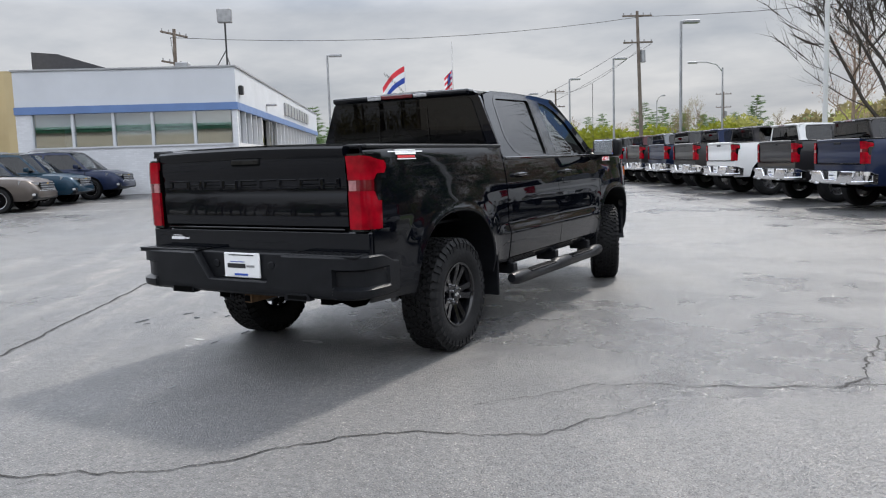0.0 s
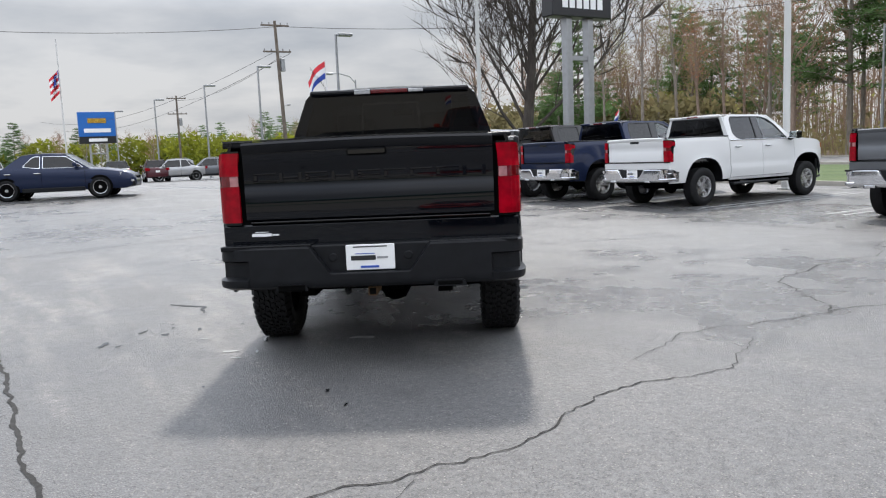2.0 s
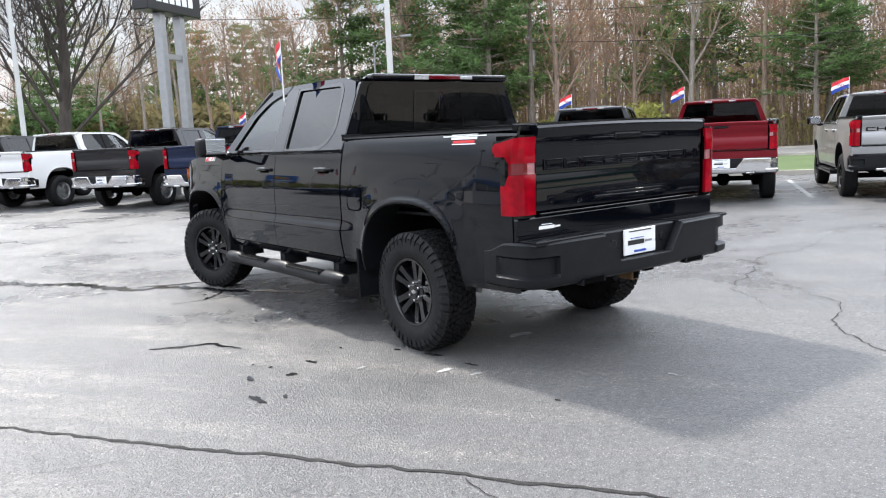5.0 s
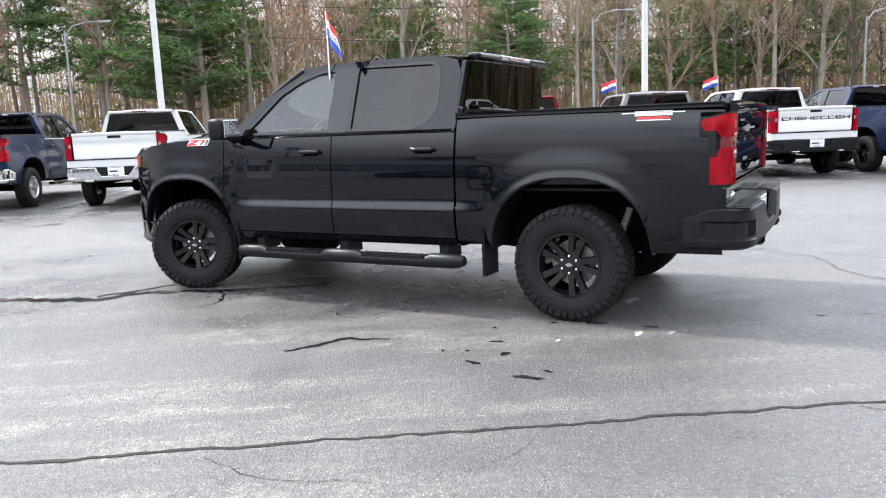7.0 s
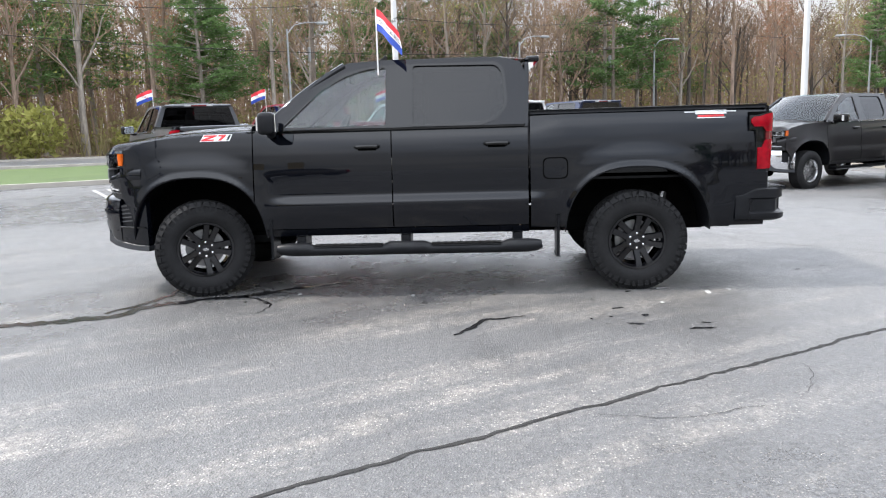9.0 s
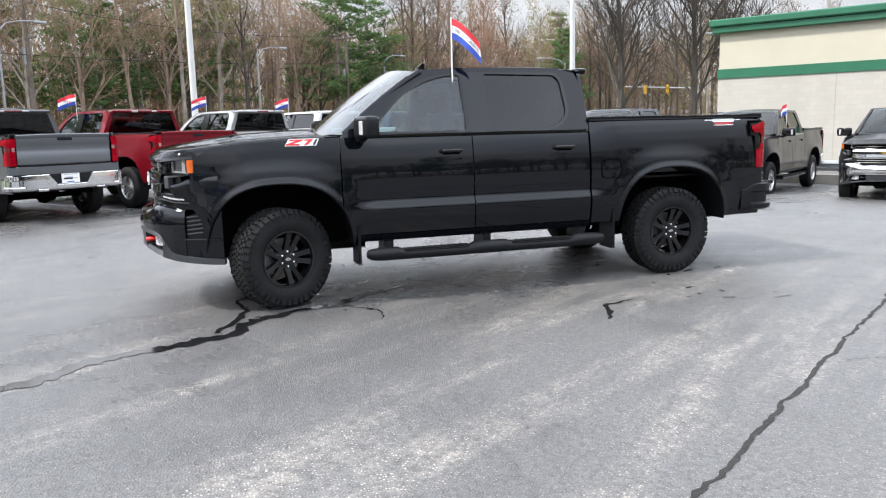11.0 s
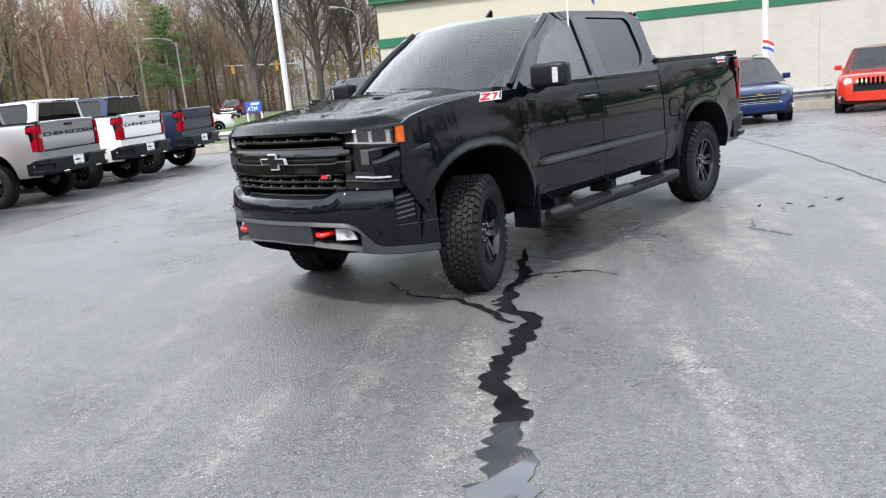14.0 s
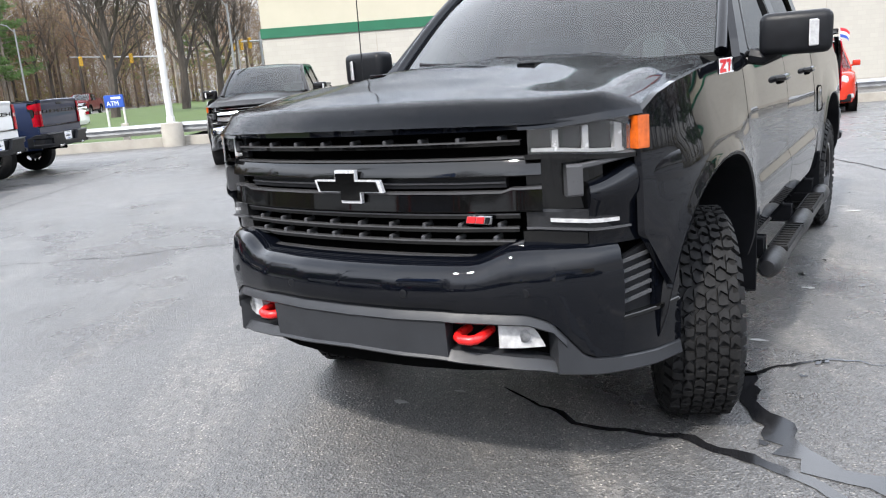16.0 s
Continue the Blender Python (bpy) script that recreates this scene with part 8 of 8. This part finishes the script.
            bm = bmesh.new(); lathe(bm, [(wheel_r * 0.66, -0.10), (wheel_r * 0.93, -0.11), (wheel_r, -0.085), (wheel_r, 0.075), (wheel_r * 0.93, 0.10), (wheel_r * 0.68, 0.098), (wheel_r * 0.66, 0.08)], 32); part("tyre", bm, M["rubber"], base, smooth=40)
            bm = bmesh.new(); lathe(bm, [(wheel_r * 0.675, 0.096), (wheel_r * 0.63, 0.092), (wheel_r * 0.60, 0.05), (wheel_r * 0.58, 0.03)], 32)
            for k in range(10):
                t = 2 * math.pi * k / 10
                m = Matrix.Rotation(t, 4, "X") @ Matrix.Translation((0.075, 0, wheel_r * 0.36))
                box(bm, -0.012, 0.012, -0.016, 0.016, -wheel_r * 0.30, wheel_r * 0.30, 0, m)
            lathe(bm, [(0.0005, 0.092), (0.05, 0.09), (0.06, 0.06)], 16)
            part("rim", bm, M[rim], base, smooth=35)
            bm = bmesh.new(); lathe(bm, [(0.02, 0.02), (wheel_r * 0.6, 0.02)], 24); part("brake", bm, M["void"], base)
        # lamps
        hl = interp(0, [(0, hood - 0.14)])
        if kind == "jeep":
            bm = bmesh.new(); lathe(bm, [(0.0005, 0.05), (0.085, 0.045), (0.10, 0.02), (0.10, -0.05)], 24, "y", (s * w * 0.62, y1 - 0.07, 0.87)); part("headlamp", bm, M["clear_lens"], T, smooth=30)
        else:
            zl = 0.70 if kind == "sedan" else 0.82
            bm = bmesh.new(); grid(bm, lambda u, v: (s * wid(y1 - 0.03 - 0.42 * u) * (0.74 + 0.255 * u), y1 - 0.035 - 0.42 * u + 0.0, zl + (0.07 + 0.04 * u) * v + 0.03 * u), lin(0.0, 1, 8), [-0.5, 0.5]); thicken(bm, 0.03); part("headlamp", bm, M["clear_lens"], T, smooth=40)
        bm = bmesh.new(); box(bm, s * w * 0.62, s * w * 0.84, y1 - 0.14, y1 - 0.05, 0.46, 0.53, 0.01); part("fog_lamp", bm, M["clear_lens"], T)
        zt = 0.86 if kind == "sedan" else 0.95
        bm = bmesh.new(); box(bm, s * w * 0.62, s * w * 0.90, y0 + 0.005, y0 + 0.16, zt - 0.08, zt + (0.06 if kind == "sedan" else 0.10), 0.03, None, 2); part("tail_lamp", bm, M["red_lens"], T)
    bm = bmesh.new(); grid(bm, lambda x, t: (x * (rw / w) * 1.0, ya + (yb + 0.06 * (1 - (x / w) ** 2) - ya) * t, H - 0.045 + 0.045 * (1 - (x / w) ** 2) * (0.6 + 0.4 * math.sin(math.pi * t)) + 0.02 * math.sin(math.pi * t)), lin(-w, w, 11), lin(0, 1, 13)); thicken(bm, -0.03)
    part("roof", bm, P, T, smooth=45)
    for nm, yt, yb_, inset in (("windscreen", yb, fb, 0.03), ("rear_screen", ya, rb, 0.05)):
        bm = bmesh.new()
        grid(bm, lambda u, t: ((bw + (rw - bw) * t) * u * 0.985, yb_ + (yt - yb_) * t + (0.07 if nm == "windscreen" else -0.04) * (1 - u * u), belt - 0.02 + (H - 0.05 - belt + 0.02) * t + 0.0), lin(-1, 1, 9), lin(0, 1, 7))
        bm.normal_update()
        if sum(f.normal.y for f in bm.faces) * (1 if nm == "windscreen" else -1) < 0:
            bmesh.ops.reverse_faces(bm, faces=bm.faces[:])
        part(nm, bm, M["glass_clear"] if nm == "windscreen" else M["glass_dark"], T, smooth=50).visible_shadow = False
    bm = bmesh.new(); box(bm, -bw * 0.9, bw * 0.9, rb + 0.3, fb - 0.4, belt - 0.35, belt - 0.05); part("cabin_floor", bm, M["interior"], T)
    for x in (-0.36, 0.36):
        bm = bmesh.new(); box(bm, x - 0.22, x + 0.22, mid - 0.1, mid + 0.08, belt - 0.1, H - 0.32, 0.06, None, 2); part("seat", bm, M["interior"], T)
    # nose and tail trim
    zg = 0.55 if kind == "sedan" else 0.62
    bm = bmesh.new(); box(bm, -w * 0.50, w * 0.50, y1 - 0.10, y1 + 0.005, zg, zg + (0.12 if kind == "sedan" else 0.22), 0.02); g = part("grille", bm, M["gloss_black"], T)
    if kind == "jeep":
        for k in range(7):
            x = -0.30 + 0.10 * k
            bm = bmesh.new(); box(bm, x - 0.03, x + 0.03, y1 - 0.02, y1 + 0.012, 0.76, 0.97, 0.01); part("grille_slot", bm, M["void"], g)
    else:
        for k in range(3):
            bm = bmesh.new(); box(bm, -w * 0.50, w * 0.50, y1 - 0.03, y1 + 0.012, zg + 0.02 + k * 0.07, zg + 0.032 + k * 0.07); part("grille_bar", bm, M[grille], g)
        if grille == "chrome":
            bm = bmesh.new(); box(bm, -w * 0.56, w * 0.56, y1 - 0.04, y1 + 0.010, zg - 0.03, zg - 0.005, 0.008); part("chrome_strip", bm, M["chrome"], T)
            bm = bmesh.new(); bow_tie(bm, 0.16, 0.055, 0.012); bmesh.ops.translate(bm, vec=(0, y1 + 0.006, zg + 0.19), verts=bm.verts[:]); part("badge", bm, M["gold"], T)
    for yy, s in ((y1 - 0.16, 1), (y0 + 0.02, -1)):
        bm = bmesh.new(); box(bm, -w * 0.80, w * 0.80, yy, yy + 0.14, zb + 0.06, zb + 0.24, 0.03, None, 2); part("lower_bumper", bm, M["plastic"], T)
    bm = bmesh.new(); box(bm, -0.155, 0.155, y0 - 0.012, y0 + 0.02, 0.72, 0.87, 0.004); part("licence_plate", bm, M["white_plate"], T)
    if kind == "suv":
        for s in (-1, 1):
            bm = bmesh.new(); tube(bm, [(s * rw * 0.92, ya + 0.2, H), (s * rw * 0.92, ya + 0.3, H + 0.05), (s * rw * 0.92, yb - 0.4, H + 0.05), (s * rw * 0.92, yb - 0.3, H)], 0.018, 6); part("roof_rail", bm, M["steel"], T)
    return T


def put(t, m):
    t.matrix_world = m
    return t


ROW_B = 11.0
base_chrome = pickup("white crew-cab pickup with chrome bumper parked facing the road", "paint_white")
put(base_chrome, at_lot(7.09, ROW_B + 0.1, None, -90))
base_sport = pickup("silver crew-cab pickup with black bumper and wheels facing the road", "paint_silver", bumper="plastic", rim="rim_black", badge=True)
put(base_sport, at_lot(-4.75, ROW_B, None, -90))
for a, base, old, new_paint, lab in (
        (-10.3, base_sport, "paint_silver", "paint_navy", "navy blue crew-cab pickup with dark bumper parked facing the road"),
        (-7.5, base_sport, "paint_silver", "paint_white", "white crew-cab pickup with dark tailgate lettering bars and black bumper"),
        (-1.57, base_chrome, "paint_white", "paint_red", "red metallic pickup with chrome bumper parked facing the road"),
        (1.14, base_chrome, "paint_white", "paint_grey", "grey metallic pickup with chrome bumper parked facing the road"),
        (10.15, base_chrome, "paint_white", "paint_navy", "navy blue pickup with chrome bumper parked facing the road"),
        (12.95, base_chrome, "paint_white", "paint_dark", "charcoal black pickup with chrome bumper parked facing the road"),
        (16.35, base_chrome, "paint_white", "paint_white", "white heavy pickup with chrome bumper and wheels parked facing the road"),
        (19.2, base_chrome, "paint_white", "paint_dark", "dark pickup with red lamps in the row by the road"),
        (21.9, base_chrome, "paint_white", "paint_navy", "dark blue pickup with red lamps in the row by the road"),
        (24.7, base_chrome, "paint_white", "paint_dark", "black pickup with red lamps in the row by the road"),
        (27.5, base_chrome, "paint_white", "paint_grey", "grey pickup with red lamps in the row by the road"),
        (30.4, base_chrome, "paint_white", "paint_maroon", "maroon pickup with red lamps in the row by the road"),
        (33.4, base_chrome, "paint_white", "paint_dark", "black pickup at the far end of the row")):
    t = copy_thing(base, at_lot(a, ROW_B, None, -90))
    repaint(t, old, new_paint)
    tagged(t, lab)
for a, b, new_paint, lab in ((-13.25, 5.55, "paint_dark", "charcoal pickup with chrome grille parked nose to the lot"), (-14.35, 2.35, "paint_dark", "black pickup with chrome bumper parked nose to the lot"), (-14.4, -1.1, "paint_dark", "dark grey pickup with bright chrome grille and bumper")):
    t = copy_thing(base_chrome, at_lot(a, b))
    repaint(t, "paint_white", new_paint)
    tagged(t, lab, group="pickups parked nose to the lot")
t = copy_thing(base_chrome, at_lot(-70, 33.6, None, 8)); repaint(t, "paint_white", "paint_red"); tagged(t, "red pickup standing on the road far off", group="vehicles on the road")

EQ = put(car("bright blue crossover with chrome grille parked nose to the lot", "paint_blue", 4.65, 1.85, 1.67, 2.72, 1.0, 1.06, (0.35, 1.95), "suv", grille="chrome"), at_lot(-14.25, -4.05))
JP = put(car("orange-red boxy small four-wheel-drive parked nose to the lot", "paint_orange", 4.25, 1.82, 1.70, 2.57, 1.04, 1.10, (-0.35, 1.45), "jeep", "parked_jeep"), at_lot(-15.0, -8.45, None, -24))
S1 = put(car("dark brown crossover with chrome grille in the showroom bay", "paint_beige", 4.75, 1.92, 1.72, 2.82, 1.02, 1.08, (0.15, 2.0), "suv", grille="chrome", group="crossovers at the showroom"), at_lot(17.6, -13.8, None, -88))
S2 = put(car("dark teal blue crossover in the showroom bay", "paint_teal", 4.6, 1.88, 1.67, 2.71, 1.0, 1.05, (0.3, 1.95), "suv", grille="chrome", group="crossovers at the showroom"), at_lot(20.2, -13.5, None, -90))
t = copy_thing(S2, at_lot(22.7, -12.9, None, -92)); repaint(t, "paint_teal", "paint_navy"); tagged(t, "dark navy crossover next to the showroom wall")
SD = put(car("dark blue saloon car with bright alloy wheels on the lot", "paint_navy", 4.82, 1.82, 1.47, 2.78, 0.9, 0.98, (0.45, 1.75), "sedan", "parked_saloon", wheel_r=0.33, grille="chrome"), at_lot(23.75, -1.25, None, -108.4))
t = copy_thing(SD, at_lot(-36, 21, None, -60)); repaint(t, "paint_navy", "paint_white"); tagged(t, "white saloon car on the road beyond the wall", group="vehicles on the road")
t = copy_thing(S2, at_lot(40, -2.2, None, 8)); repaint(t, "paint_teal", "paint_white"); tagged(t, "white sport utility car by the showroom entrance")
rnd = random.Random(3)
for k, (c, word) in enumerate((("paint_blue", "bright blue"), ("paint_grey", "grey"), ("paint_silver", "silver"), ("paint_maroon", "maroon"), ("paint_grey", "dark grey"), ("paint_dark", "black"), ("paint_navy", "navy"), ("paint_white", "white"), ("paint_silver", "silver"), ("paint_grey", "grey"))):
    t = copy_thing(S2, at_lot(56 + k * 0.3, 18.5 - k * 2.75, None, -8 + 4 * (k % 3) if k > 2 else 82))
    repaint(t, "paint_teal", c)
    tagged(t, f"{word} crossover parked far across the lot", group="distant parked cars")

# flags on parked vehicles
for a, b, turn, word in ((-4.2, 13.3, 60, "SALE"), (1.8, 13.3, 60, "SALE"), (-0.8, 13.2, 50, "SALE"), (-6.8, 13.2, 60, "SALE"), (10.9, 13.3, 60, "SALE")):
    flag("window_flag", word, at_lot(a, b, 1.93 + ground_z(*lot_xy(a, b))), turn, 0.36)
for a, b, turn in ((-12.2, 1.5, 80), (-13.2, -4.78, 200), (-14.1, -8.75, 200)):
    flag("window_flag", "", at_lot(a, b, 1.62 + ground_z(*lot_xy(a, b))), turn, 0.36, "small red and blue flag on a car window")
